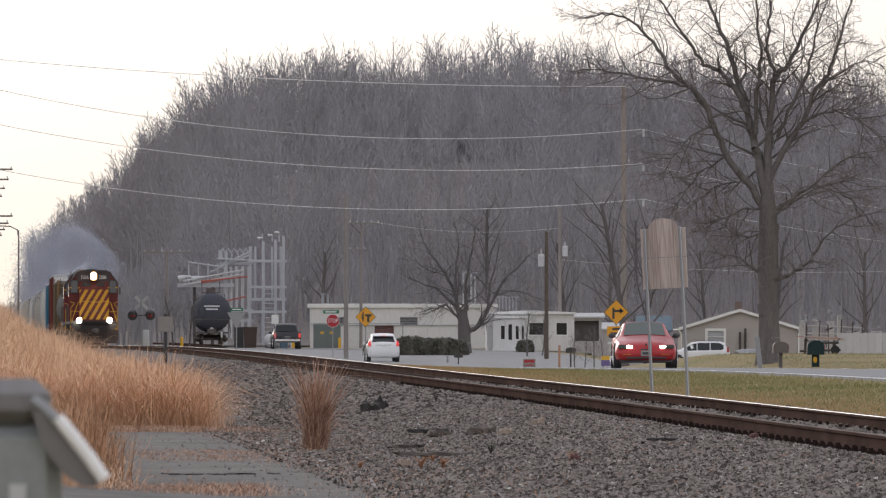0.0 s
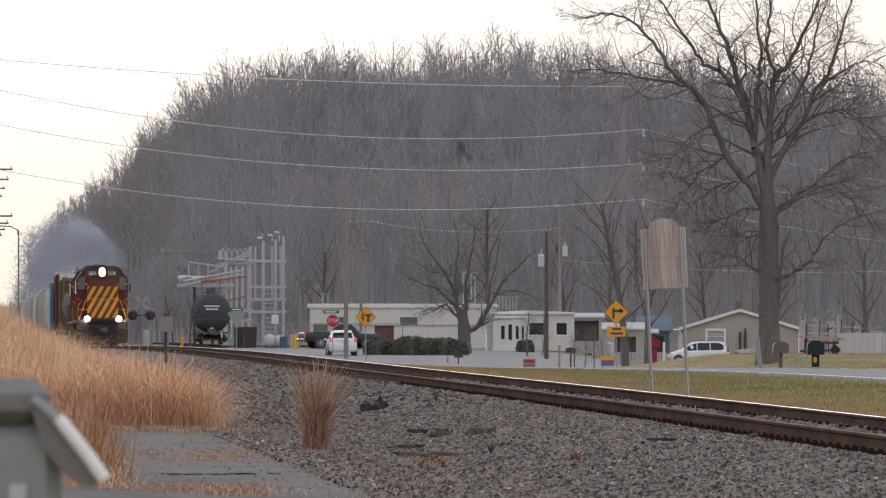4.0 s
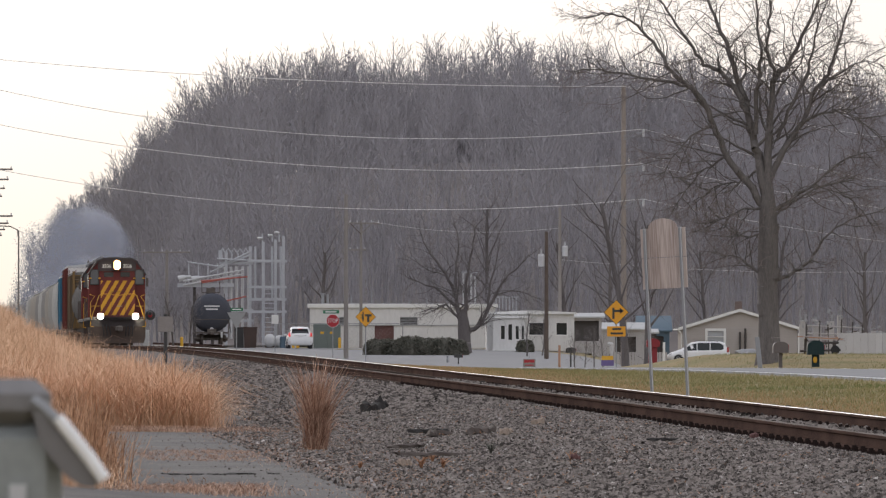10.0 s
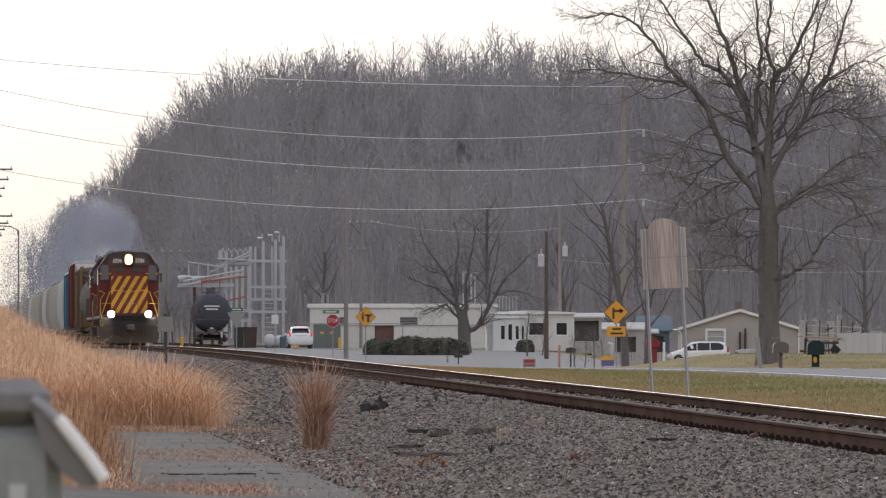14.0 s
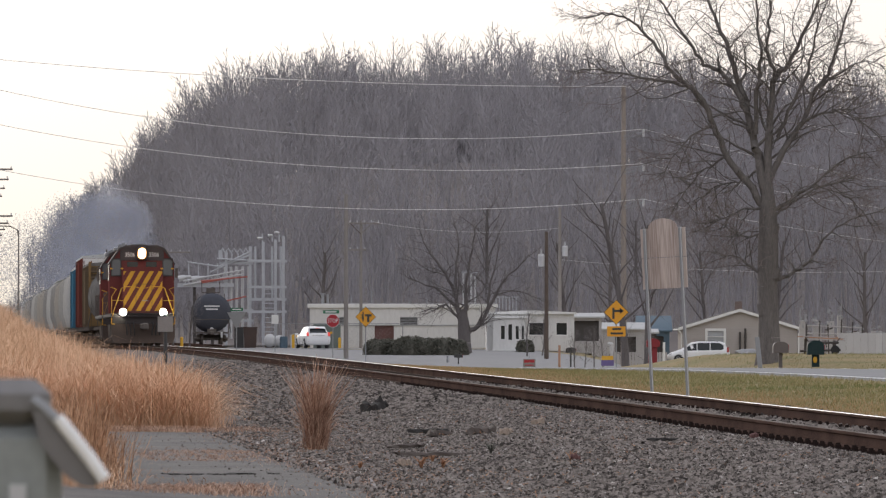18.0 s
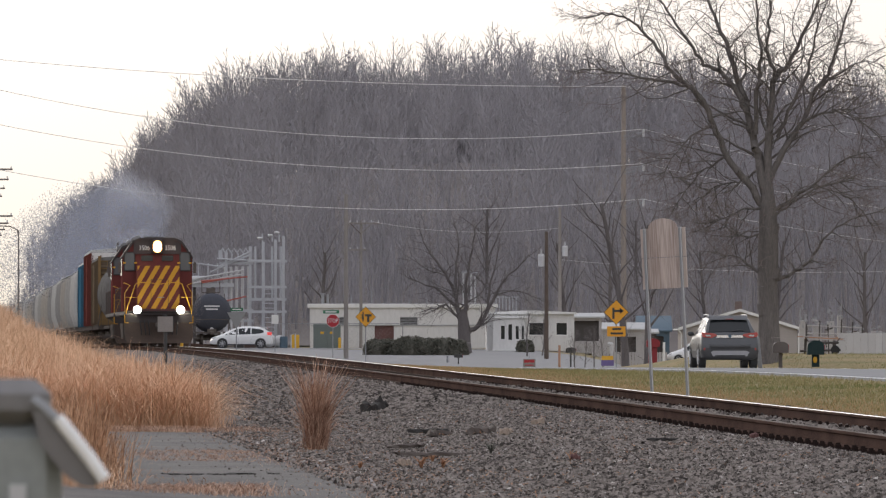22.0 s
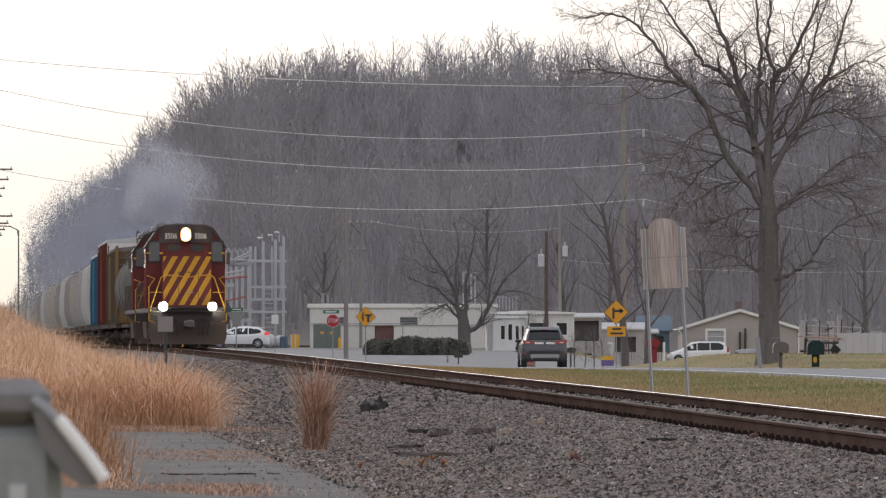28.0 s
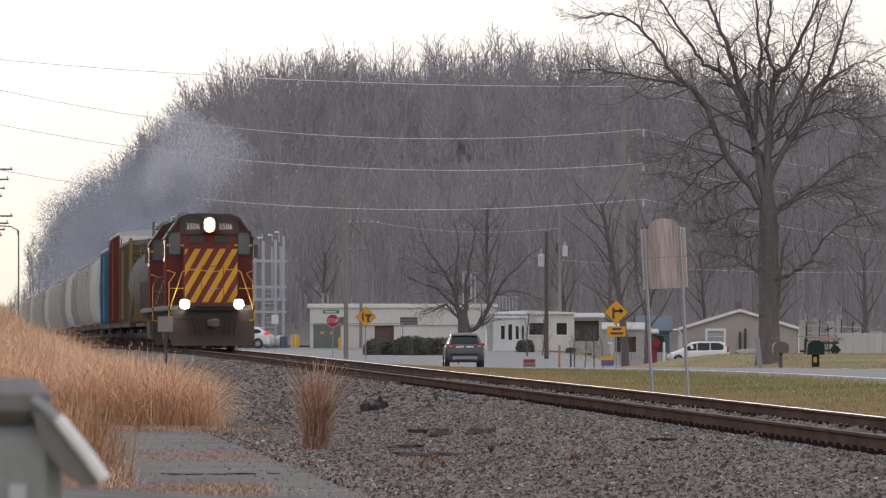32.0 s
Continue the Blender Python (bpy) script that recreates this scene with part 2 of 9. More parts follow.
RAIL_LEVEL = ((0, 0.30), (40, 0.35), (66, 0.41), (87, 0.47), (137, 0.57), (185, 0.68), (233, 0.745), (290, 0.74), (340, 0.68), (418, 0.53), (480, 0.44), (700, 0.1), (1500, -1.0), (3000, -2.0))
ROAD_LEVEL = ((0, 0.2), (100, 0.33), (150, 0.40), (190, 0.29), (230, 0.12), (270, -0.08), (310, -0.31), (340, -0.42), (380, -0.30), (420, -0.15), (460, 0.1), (500, 0.2), (600, 0.1), (3000, -1.0))
BANK_LEVEL = ((0, 0.0), (120, 0.05), (150, 0.35), (190, 0.6), (240, 0.85), (330, 1.95), (420, 2.4), (520, 1.4), (700, 0.6), (3000, -1.5))


def track_x(y):
    return 9.03 - 0.073 * y


def road_x(y):
    return 19.3 - 0.0633 * y + 1.4 * ease(300, 170, y)


def rail_z(y):
    return (ramp_of(y - 12, RAIL_LEVEL) + ramp_of(y, RAIL_LEVEL) + ramp_of(y + 12, RAIL_LEVEL)) / 3


def road_z(y):
    return (ramp_of(y - 15, ROAD_LEVEL) + ramp_of(y, ROAD_LEVEL) + ramp_of(y + 15, ROAD_LEVEL)) / 3


def ease(a, b, v):
    t = min(max((v - a) / (b - a), 0.0), 1.0)
    return t * t * (3 - 2 * t)


def hill_z(x, y):
    """The wooded ridge that runs along the track and closes the view."""
    u = x - track_x(y)
    side = ease(2, 28, u) * (0.9 + 0.1 * math.sin(x * 0.05 + 1.3))
    return (22.7 * ease(600, 860, y) + 4.2 * ease(885, 1010, y) + 9.0 * ease(1020, 1200, y) * ease(58, 72, u)) * side


def land_z(x, y):
    u = x - track_x(y)
    rz, wz = rail_z(y), road_z(y)
    bed = rz - 0.21
    low = 0.0 if y < 110 else rz - 0.55
    low = low if y < 90 or y > 130 else (rz - 0.55) * (y - 90) / 40
    bank = ramp_of(y, BANK_LEVEL)
    if u < 0:
        z = bed if u > -1.9 else bed + (low - bed) * ease(-1.9, -4.6, u) if u > -4.6 else low
        if u < -4.6:
            z = low + (max(bank, low) - low) * ease(-4.6, -6.6, u)
            z += 0.75 * ease(-7.4, -13, u) * ease(160, 60, y)
        return z
    edge = road_x(y) - 3.5 - track_x(y)
    if u < edge:
        z = bed if u < 1.9 else bed - 0.15 * ease(1.9, 2.6, u)
        w = ease(2.2, edge - 0.4, u)
        return z * (1 - w) + (wz - 0.02) * w - 0.035 * ease(0.35, 0.75, u / edge) * ease(1.0, 0.97, u / edge)
    side = u - edge - 7.0
    z = wz - 0.03
    if side > 0:
        z += 0.30 * ease(1.8, 4.4, side) * ease(160, 195, y) * ease(225, 205, y) + 0.52 * ease(0.2, 2.6, side) * ease(212, 236, y) * ease(285, 250, y) * ease(13, 9, side)
        z -= 1.25 * ease(1.5, 9, side) * ease(8, 15, x) * ease(225, 420, y) * ease(760, 640, y)
    return z + hill_z(x, y)


def sheet(name, xs, ys, zf, material, label, category="", kind="structure"):
    """A ground sheet on a grid; xs may depend on the depth."""
    vs, rows = [], []
    for y in ys:
        row = xs(y) if callable(xs) else xs
        rows.append(len(row))
        vs += [(x, y, zf(x, y)) for x in row]
    n = rows[0]
    fs = [(j * n + i, j * n + i + 1, (j + 1) * n + i + 1, (j + 1) * n + i) for j in range(len(ys) - 1) for i in range(n - 1)]
    return tagged(new(name, arrays(name, vs, fs, material, True)), label, category, "", kind)


def ground_xs(y):
    t, r = track_x(y), road_x(y)
    left = [t - d for d in (1500, 600, 200, 80, 40, 25, 18, 14, 12, 10.5, 9, 8, 7.2, 6.6, 6, 5.4, 4.9, 4.5, 4.1, 3.6, 3.1, 2.6, 2.2, 1.9, 1.6, 0.8)]
    mid = [t + d for d in (0, 0.8, 1.6, 1.9, 2.3, 2.6)]
    gap = (r - 3.6) - (t + 2.6)
    mid += [t + 2.6 + gap * k / 6 for k in range(1, 7)]
    right = [r + d for d in (3.6, 4.2, 5, 6, 7.5, 9, 11, 14, 17, 20, 24, 28, 34, 42, 55, 75, 100, 150, 250, 600, 1500)]
    return left + mid + right


ground_ys = [-260, -140, -60, -30, 0, 20, 35] + [45 + 2.5 * k for k in range(62)] + [205 + 8 * k for k in range(52)] + [640 + 20 * k for k in range(24)] + [1140, 1250, 1400, 1600, 1900, 2300, 3000, 4200]
ground_ob = sheet("ground", ground_xs, ground_ys, lambda x, y: land_z(x, y) - (1.2 * ease(590, 625, y) if x > track_x(y) + 7 else 0.0), M_GROUND, "tan winter grass and bare earth beside the track", "ground")

bed_ys = [30 + 3 * k for k in range(140)] + [460 + 30 * k for k in range(30)]
sheet("ballast_bed", lambda y: [track_x(y) + d for d in (-5.8, -5.6, -5.4, -5.2, -4.9, -4.3, -3.6, -2.8, -2.2, -1.85, -1.2, 0, 1.2, 1.9, 2.4)], bed_ys,
      lambda x, y: land_z(x, y) + 0.02 + 0.03 * noise.noise((x * 1.3, y * 0.6, 0)) * ease(-5.8, -4.9, x - track_x(y)) + 0.035 * ease(-5.75, -5.1 + 0.2 * math.sin(y * 0.55), x - track_x(y)) - 0.01, M_BALLAST, "grey crushed stone ballast under the rails", "ballast")

road_ys = [-200 + 10 * k for k in range(72)]
sheet("road", lambda y: [road_x(y) + d for d in (-3.85, -3.5, -1.8, 0, 1.8, 3.5, 3.85)], road_ys, lambda x, y: road_z(y) + (0.03 - 0.02 * abs(x - road_x(y)) / 3.5 if abs(x - road_x(y)) < 3.6 else -0.12), M_ASPHALT, "grey worn asphalt two-lane road beside the railway", "road")
for side, nm in ((-3.36, "edge_line"), (3.25, "edge_line")):
    sheet(nm, lambda y: [road_x(y) + side - 0.14, road_x(y) + side + 0.14], road_ys[:45], lambda x, y: road_z(y) + 0.022, M_LINE, "white painted line along the road's edge", "road marking")

# cross street over the tracks, with the paved crossing
SIDE_Y = 486.0
sheet("side_street", [-48 + 4 * k for k in range(40)], [SIDE_Y - 6, SIDE_Y - 3, SIDE_Y, SIDE_Y + 3, SIDE_Y + 6],
      lambda x, y: (land_z(x, y) if x > -6 else road_z(y) if x > -18 else road_z(y) + (rail_z(y) - 0.02 - road_z(y)) * ease(-18, -22, x)) + 0.045, M_ASPHALT, "grey asphalt side street crossing the railway", "road")
sheet("parking_lot", lambda y: [road_x(y) + 3.4 + 1.6 * k for k in range(9)], [332 + 6 * k for k in range(25)], lambda x, y: land_z(x, y) + 0.04, M_ASPHALT, "pale asphalt forecourt beside the road", "pavement")
# narrow old tarmac path at the foot of the ballast
path_ys = [30 + 2.5 * k for k in range(23)]
sheet("path", lambda y: [track_x(y) - 8.7, track_x(y) - 7.0, track_x(y) - 6.0, track_x(y) - 4.9], path_ys,
      lambda x, y: max(land_z(x, y), 0.0) + 0.035 + 0.006 * noise.noise((x, y, 3)), M_PATH, "cracked grey tarmac path at the foot of the ballast", "path")

# ---------------------------------------------------------------- the track
def rail(name, off, label, top):
    prof = [(-0.066, 0), (0.066, 0), (0.066, 0.012), (0.012, 0.026), (0.009, 0.11), (0.034, 0.122), (0.034, 0.148), (-0.034, 0.148), (-0.034, 0.122), (-0.009, 0.11), (-0.012, 0.026), (-0.066, 0.012)]
    ys = [-40 + 5 * k for k in range(130)] + [620 + 40 * k for k in range(40)]
    g, h = Geo(), Geo()
    g.loft([[(track_x(y) + off + a, y, rail_z(y) - 0.152 + b) for a, b in prof] for y in ys])
    h.loft([[(track_x(y) + off + a, y, rail_z(y) + b) for a, b in ((-0.031, -0.004), (0.031, -0.004), (0.029, 0.0), (-0.029, 0.0))] for y in ys])
    ob = solid(name, g, M_RAIL, label, "rail", "structure")
    part("running_surface", h, top, ob, "worn top of the rail")
    return ob


rail("rail_near", -0.7525, "rust-brown steel rail with a dull worn top", M_DULLTOP)
rail("rail_far", 0.7525, "rust-brown steel rail with a bright worn top", M_RAILTOP)

# wood floor of the hill
hill_xs = lambda y: [track_x(y) + d for d in (6, 10, 14, 18, 22, 26, 30, 36, 44, 55, 70, 90, 120, 160, 220, 320, 500)]
sheet("hillside", hill_xs, [590 + 15 * k for k in range(24)] + [960, 1020, 1100, 1250, 1450, 1700, 2100, 2600], lambda x, y: land_z(x, y) + 0.15, M_LITTER, "brown leaf litter on the wooded hillside", "hillside")
# ---------------------------------------------------------------- bare winter trees
def grow(rng, p, d, length, r, level, out, opt, stem=-1):
    """Adds the pieces of one limb and of all that it bears: (start, end, radius, radius)."""
    steps = opt["steps"][level]
    rise, wob = opt["rise"][level], opt["wobble"][level]
    kids = opt["kids"][level] if level < len(opt["kids"]) else 0
    nodes = [(p, d, r)]
    for i in range(steps):
        d = (d + Vector((rng.gauss(0, wob), rng.gauss(0, wob), rng.gauss(0, wob) + rise))).normalized()
        q = p + d * (length / steps)
        r2 = max(r * opt["taper"][level], opt.get("least", 0.0) * 0.6)
        out.append((p, q, r, r2, stem, level))
        p, r = q, r2
        nodes.append((p, d, r))
    if not kids:
        return
    first = opt["first"][level]
    for k in range(kids):
        f = first + (1 - first) * (k + rng.random() * 0.8) / kids
        i = min(int(f * steps), steps - 1)
        a, b = nodes[i], nodes[i + 1]
        w = f * steps - i
        q, dd, rr = a[0].lerp(b[0], w), b[1], a[2] + (b[2] - a[2]) * w
        side = dd.orthogonal().normalized()
        side.rotate(Matrix.Rotation(k * 2.4 + rng.uniform(-0.6, 0.6), 3, dd))
        ang = radians(rng.uniform(*opt["angle"][level]))
        nd = (dd * math.cos(ang) + side * math.sin(ang)).normalized()
        grow(rng, q, nd, length * rng.uniform(*opt["ratio"][level]) * (1.15 - 0.5 * f), max(rr * opt["thin"][level], opt.get("least", 0.004)), level + 1, out, opt, k if level == 0 else stem)


def limbs_mesh(name, segs, material, sides):
    """Joins the pieces into one mesh: thick ones as prisms, twigs as slivers."""
    p0, p1 = np.array([tuple(s[0]) for s in segs]), np.array([tuple(s[1]) for s in segs])
    r0, r1 = np.array([s[2] for s in segs]), np.array([s[3] for s in segs])
    w = p1 - p0
    w /= np.linalg.norm(w, axis=1)[:, None] + 1e-9
    ref = np.where(np.abs(w[:, 2:3]) > 0.9, [[1.0, 0, 0]], [[0, 0, 1.0]])
    a = np.cross(w, ref)
    a /= np.linalg.norm(a, axis=1)[:, None]
    b = np.cross(w, a)
    ang = 2 * np.pi * np.arange(sides) / sides
    off = a[:, None, :] * np.cos(ang)[None, :, None] + b[:, None, :] * np.sin(ang)[None, :, None]
    v = np.concatenate([p0[:, None] + off * r0[:, None, None], p1[:, None] + off * r1[:, None, None]], 1).reshape(-1, 3)
    i, j = np.arange(sides), (np.arange(sides) + 1) % sides
    if sides == 2:
        i, j = i[:1], j[:1]
    f = np.stack([i, j, j + sides, i + sides], 1)[None] + (np.arange(len(segs)) * 2 * sides)[:, None, None]
    return arrays(name, v, f.reshape(-1, 4), material, True)


def tree(name, x, y, z, label, opt, seed, material, trunk_r, height_trunk, lean=(0, 0), group=""):
    rng = random.Random(seed)
    segs = []
    grow(rng, Vector((0, 0, -0.2)), Vector((lean[0], lean[1], 1)).normalized(), height_trunk, trunk_r, 0, segs, opt)
    ob = thing(name, label, "tree", pose(x, y, z), group)
    big = [q for q in segs if q[2] > trunk_r * 0.62 or q[5] == 0]
    limb = [q for q in segs if q[2] <= trunk_r * 0.62 and q[5] == 1]
    twig = [q for q in segs if q[2] <= trunk_r * 0.62 and q[5] > 1]
    part("trunk", limbs_mesh("trunk", big, material, 10), material, ob)
    for k in sorted({q[4] for q in limb}):
        part("limb", limbs_mesh("limb", [q for q in limb if q[4] == k], material, 6), material, ob)
    if twig:
        tagged(part("crown", limbs_mesh("crown", twig, M_FARTWIG, 2), M_FARTWIG, ob, "fine bare winter twigs"), kind="stuff")
    return ob


WOODS = dict(steps=(4, 3, 2), rise=(0.02, 0.14, 0.14), wobble=(0.05, 0.12, 0.18), taper=(0.74, 0.6, 0.5), kids=(14, 6), first=(0.28, 0.12), angle=((16, 46), (18, 52)), ratio=((0.22, 0.38), (0.35, 0.62)), thin=(0.5, 0.6))


def woods(name, places, label, seed, variants=10, thick=0.031):
    """A far wood as one mesh, from a few grown trees set again and again; its twigs are slivers."""
    rng = random.Random(seed)
    kinds = []
    for k in range(variants):
        segs = []
        grow(rng, Vector((0, 0, -1)), Vector((0, 0, 1)), 15.5, 0.17, 0, segs, WOODS)
        segs.sort(key=lambda q: -q[2])
        wood = [q for q in segs if q[2] > 0.045]
        twig = [q for q in segs if q[2] <= 0.045]
        vs, fs, n = [], [], 0
        for group, sides, quads in ((wood, 3, ((0, 1, 4, 3), (1, 2, 5, 4), (2, 0, 3, 5))), (twig, 2, ((0, 1, 3, 2),))):
            p0, p1 = np.array([tuple(q[0]) for q in group]), np.array([tuple(q[1]) for q in group])
            r0, r1 = np.array([max(q[2], thick) for q in group]), np.array([max(q[3], thick * 0.56) for q in group])
            w = p1 - p0
            a = np.cross(w, [[rng.gauss(0, 1), rng.gauss(0, 1), 0.3] for q in group])
            a /= np.linalg.norm(a, axis=1)[:, None]
            b = np.cross(w / np.linalg.norm(w, axis=1)[:, None], a)
            turn = [2 * math.pi * i / sides for i in range(sides)]
            tri = [a * math.cos(t) + b * math.sin(t) for t in turn]
            v = np.stack([p0 + t * r0[:, None] for t in tri] + [p1 + t * r1[:, None] for t in tri], 1)
            vs.append(v.reshape(-1, 3))
            fs.append((np.array(quads)[None] + (np.arange(len(group)) * 2 * sides)[:, None, None]).reshape(-1, 4) + n)
            n += len(group) * 2 * sides
        kinds.append((np.concatenate(vs), np.concatenate(fs)))
    vs, fs, n = [], [], 0
    for x, y, z, s in places:
        v, f = kinds[rng.randrange(variants)]
        t = rng.uniform(0, 6.28)
        rot = np.array([[math.cos(t), -math.sin(t), 0], [math.sin(t), math.cos(t), 0], [0, 0, 1]]) * s
        vs.append(v @ rot.T + np.array([x, y, z]))
        fs.append(f + n)
        n += len(v)
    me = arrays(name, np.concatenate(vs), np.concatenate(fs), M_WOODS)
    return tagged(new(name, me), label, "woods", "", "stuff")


rngw = random.Random(11)
front, crest, flank = [], [], []
for k in range(1380):
    y = rngw.uniform(640, 900)
    x = rngw.uniform(-75, 75)
    if x < track_x(y) + 14:
        continue
    (front if y < 825 else crest).append((x, y, hill_z(x, y) - 0.5, rngw.uniform(0.72, 1.04) if y < 790 else rngw.uniform(0.85, 1.0)))
for k in range(620):
    y = rngw.uniform(612, 700)
    x = rngw.uniform(-62, 62)
    if x > track_x(y) + 13:
        front.append((x, y, land_z(x, y) - 0.3, rngw.uniform(0.28, 0.55)))
for k in range(1150):
    y = rngw.uniform(835, 940)
    x = rngw.uniform(-60, 66)
    if x > track_x(y) + 14:
        crest.append((x, y, hill_z(x, y) - 0.5, rngw.uniform(0.58, 0.84)))
for k in range(760):
    y = rngw.uniform(880, 1000)
    x = rngw.uniform(-66, 78)
    if x > track_x(y) + 14:
        crest.append((x, y, hill_z(x, y) - 1.5, rngw.uniform(0.6, 0.78)))
for k in range(300):
    y = 860 + 1300 * rngw.random() ** 1.3
    x = track_x(y) + rngw.uniform(7, 24)
    flank.append((x, y, hill_z(x, y) - 1.0, rngw.uniform(0.28, 0.5)))
for k in range(430):
    y = 880 + 1300 * rngw.random() ** 1.6
    x = track_x(y) + rngw.uniform(14, 60)
    flank.append((x, y, hill_z(x, y) - 1.0, rngw.uniform(0.76, 0.98)))
for k in range(260):
    y = rngw.uniform(616, 760)
    x = track_x(y) + rngw.uniform(8.5, 24)
    front.append((x, y, land_z(x, y) - 0.3, rngw.uniform(0.3, 0.62)))
for k in range(16):
    x, y = rngw.uniform(0.5, 5.5), rngw.uniform(890, 960)
    front.append((x, y, hill_z(x, y) - 1.5, rngw.uniform(0.6, 0.8)))
woods("hillside_woods", front, "bare winter woods on the hillside in hazed grey", 5)
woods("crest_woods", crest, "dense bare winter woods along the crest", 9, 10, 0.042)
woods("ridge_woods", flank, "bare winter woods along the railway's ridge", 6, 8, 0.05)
# ---------------------------------------------------------------- grass, stones and the near ground
rngg = np.random.default_rng(8)


def blades(name, base, height, width, lean, material, label, category, kind="stuff", parent=None, per=1, short=False):
    """Thin bent blades as one mesh."""
    n = len(base)
    a = rngg.uniform(0, 2 * np.pi, n)
    side = np.stack([np.cos(a), np.sin(a), np.zeros(n)], 1) * (width / 2)[:, None]
    b = np.repeat(rngg.uniform(0, 2 * np.pi, n // per + 1), per)[:n] + rngg.normal(0, 0.9, n) * (per > 1)
    way = np.stack([np.cos(b), np.sin(b), np.zeros(n)], 1) * (height * lean)[:, None]
    up = np.array([0, 0, 1.0])
    mid = base + up * (height * 0.45)[:, None] + way * 0.18
    high = base + up * (height * (0.86 - 0.12 * lean))[:, None] + way * 0.55
    tip = base + up * (height * (1.0 - 0.42 * lean))[:, None] + way * 1.05
    v = np.stack([base - side, base + side, mid - side * 0.9, mid + side * 0.9, high - side * 0.6, high + side * 0.6, tip], 1).reshape(-1, 3)
    f = (np.array([(0, 1, 3), (0, 3, 2), (2, 3, 5), (2, 5, 4), (4, 5, 6)])[None] + (np.arange(n) * 7)[:, None, None]).reshape(-1, 3)
    if short:
        v = np.stack([base - side, base + side, tip], 1).reshape(-1, 3)
        f = np.arange(3 * n).reshape(-1, 3)
    ob = new(name, arrays(name, v, f, material))
    if parent is not None:
        ob.parent = parent
        return ob
    return tagged(ob, label, category, "", kind)


def clumps(spots, per, spread):
    """Blade feet round each spot (x, y, z)."""
    c = np.repeat(np.asarray(spots), per, 0)
    c[:, :2] += rngg.normal(0, spread, (len(c), 2))
    return c


tall, tallh, russet, russeth = [], [], [], []
rg = random.Random(21)
for k in range(5200):
    y = 87 + 340 * rg.random() ** 2.1
    u = -4.75 - abs(rg.gauss(0, 1.0)) * 2.3 - (0.6 if y < 95 else 0)
    if u < -14 or (y < 125 and u > -5.7):
        continue
    x = track_x(y) + u
    tall.append((x, y, land_z(x, y)))
    tallh.append((0.45 + 0.5 * ease(-4.9, -6.3, u)) * rg.uniform(0.75, 1.15))
for k in range(1100):
    y = 52 + 38 * rg.random()
    u = -7.75 - abs(rg.gauss(0, 1.0)) * 1.6
    x = track_x(y) + u
    tall.append((x, y, land_z(x, y)))
    tallh.append((0.3 + 0.55 * ease(-7.7, -9.0, u)) * rg.uniform(0.7, 1.15))
for k in range(420):
    y = 53 + 9 * rg.random()
    u = -7.78 - 1.5 * rg.random()
    x = track_x(y) + u
    russet.append((x, y, land_z(x, y)))
    russeth.append(rg.uniform(0.45, 0.8))
rb = clumps(russet, 26, 0.11)
rh = np.repeat(np.array(russeth), 26) * rngg.uniform(0.4, 1.15, len(rb))
blades("russet_grass", rb, rh, rngg.uniform(0.004, 0.009, len(rb)), rngg.uniform(0.1, 0.6, len(rb)), M_RUSSET, "dark russet dry grass leaning beside the path", "dry grass", per=26)
base = clumps(tall, 17, 0.14)
h = np.repeat(np.array(tallh), 17) * rngg.uniform(0.45, 1.2, len(base))
blades("tall_dry_grass", base, h, rngg.uniform(0.003, 0.009, len(base)), rngg.uniform(0.05, 1.35, len(base)), M_STRAW, "tall orange-tan dry grass on the bank", "dry grass", per=17)
curl = base[::2] + rngg.normal(0, 0.06, (len(base[::2]), 3)) * (1, 1, 0)
ch = h[::2] * rngg.uniform(0.5, 0.95, len(curl))
blades("curled_dry_grass", curl, ch, np.clip(curl[:, 1] / 100, 0.5, 1) * rngg.uniform(0.005, 0.012, len(curl)), rngg.uniform(0.6, 1.9, len(curl)), M_STRAW, "curled and bent dry grass among tall stems", "dry grass")
low = clumps([(track_x(y) + u, y, land_z(track_x(y) + u, y) + 0.01) for y, u in ((52 + 90 * rg.random(), -4.4 - 4.6 * rg.random()) for k in range(900)) if not (-7.0 < u < -5.7 and (y < 66.5 or 72 < y < 86))], 9, 0.12)
blades("matted_grass", low, rngg.uniform(0.02, 0.11, len(low)), rngg.uniform(0.003, 0.008, len(low)), rngg.uniform(0.4, 1.6, len(low)), M_STRAW2, "short matted russet grass beside the path", "dry grass")

# one russet clump standing in the ballast
cx, cy = -1.34, 71.5
cz = land_z(cx, cy)
clump = thing("grass_clump", "upright russet clump of dry grass growing in ballast", "dry grass", pose(cx, cy, cz))
for n, h0, h1, l0, l1 in ((260, 0.3, 1.0, 0.05, 0.35), (420, 0.5, 1.2, 0.25, 0.75), (260, 0.15, 0.7, 0.3, 1.3), (200, 0.04, 0.2, 0.6, 2.2)):
    feet = rngg.normal(0, 0.045, (n, 3)) * (1, 1, 0.9) + (0, 0, 0.05)
    blades("tuft", feet, rngg.uniform(h0, h1, n), rngg.uniform(0.004, 0.008, n), rngg.uniform(l0, l1, n), M_CLUMP, "", "", parent=clump)

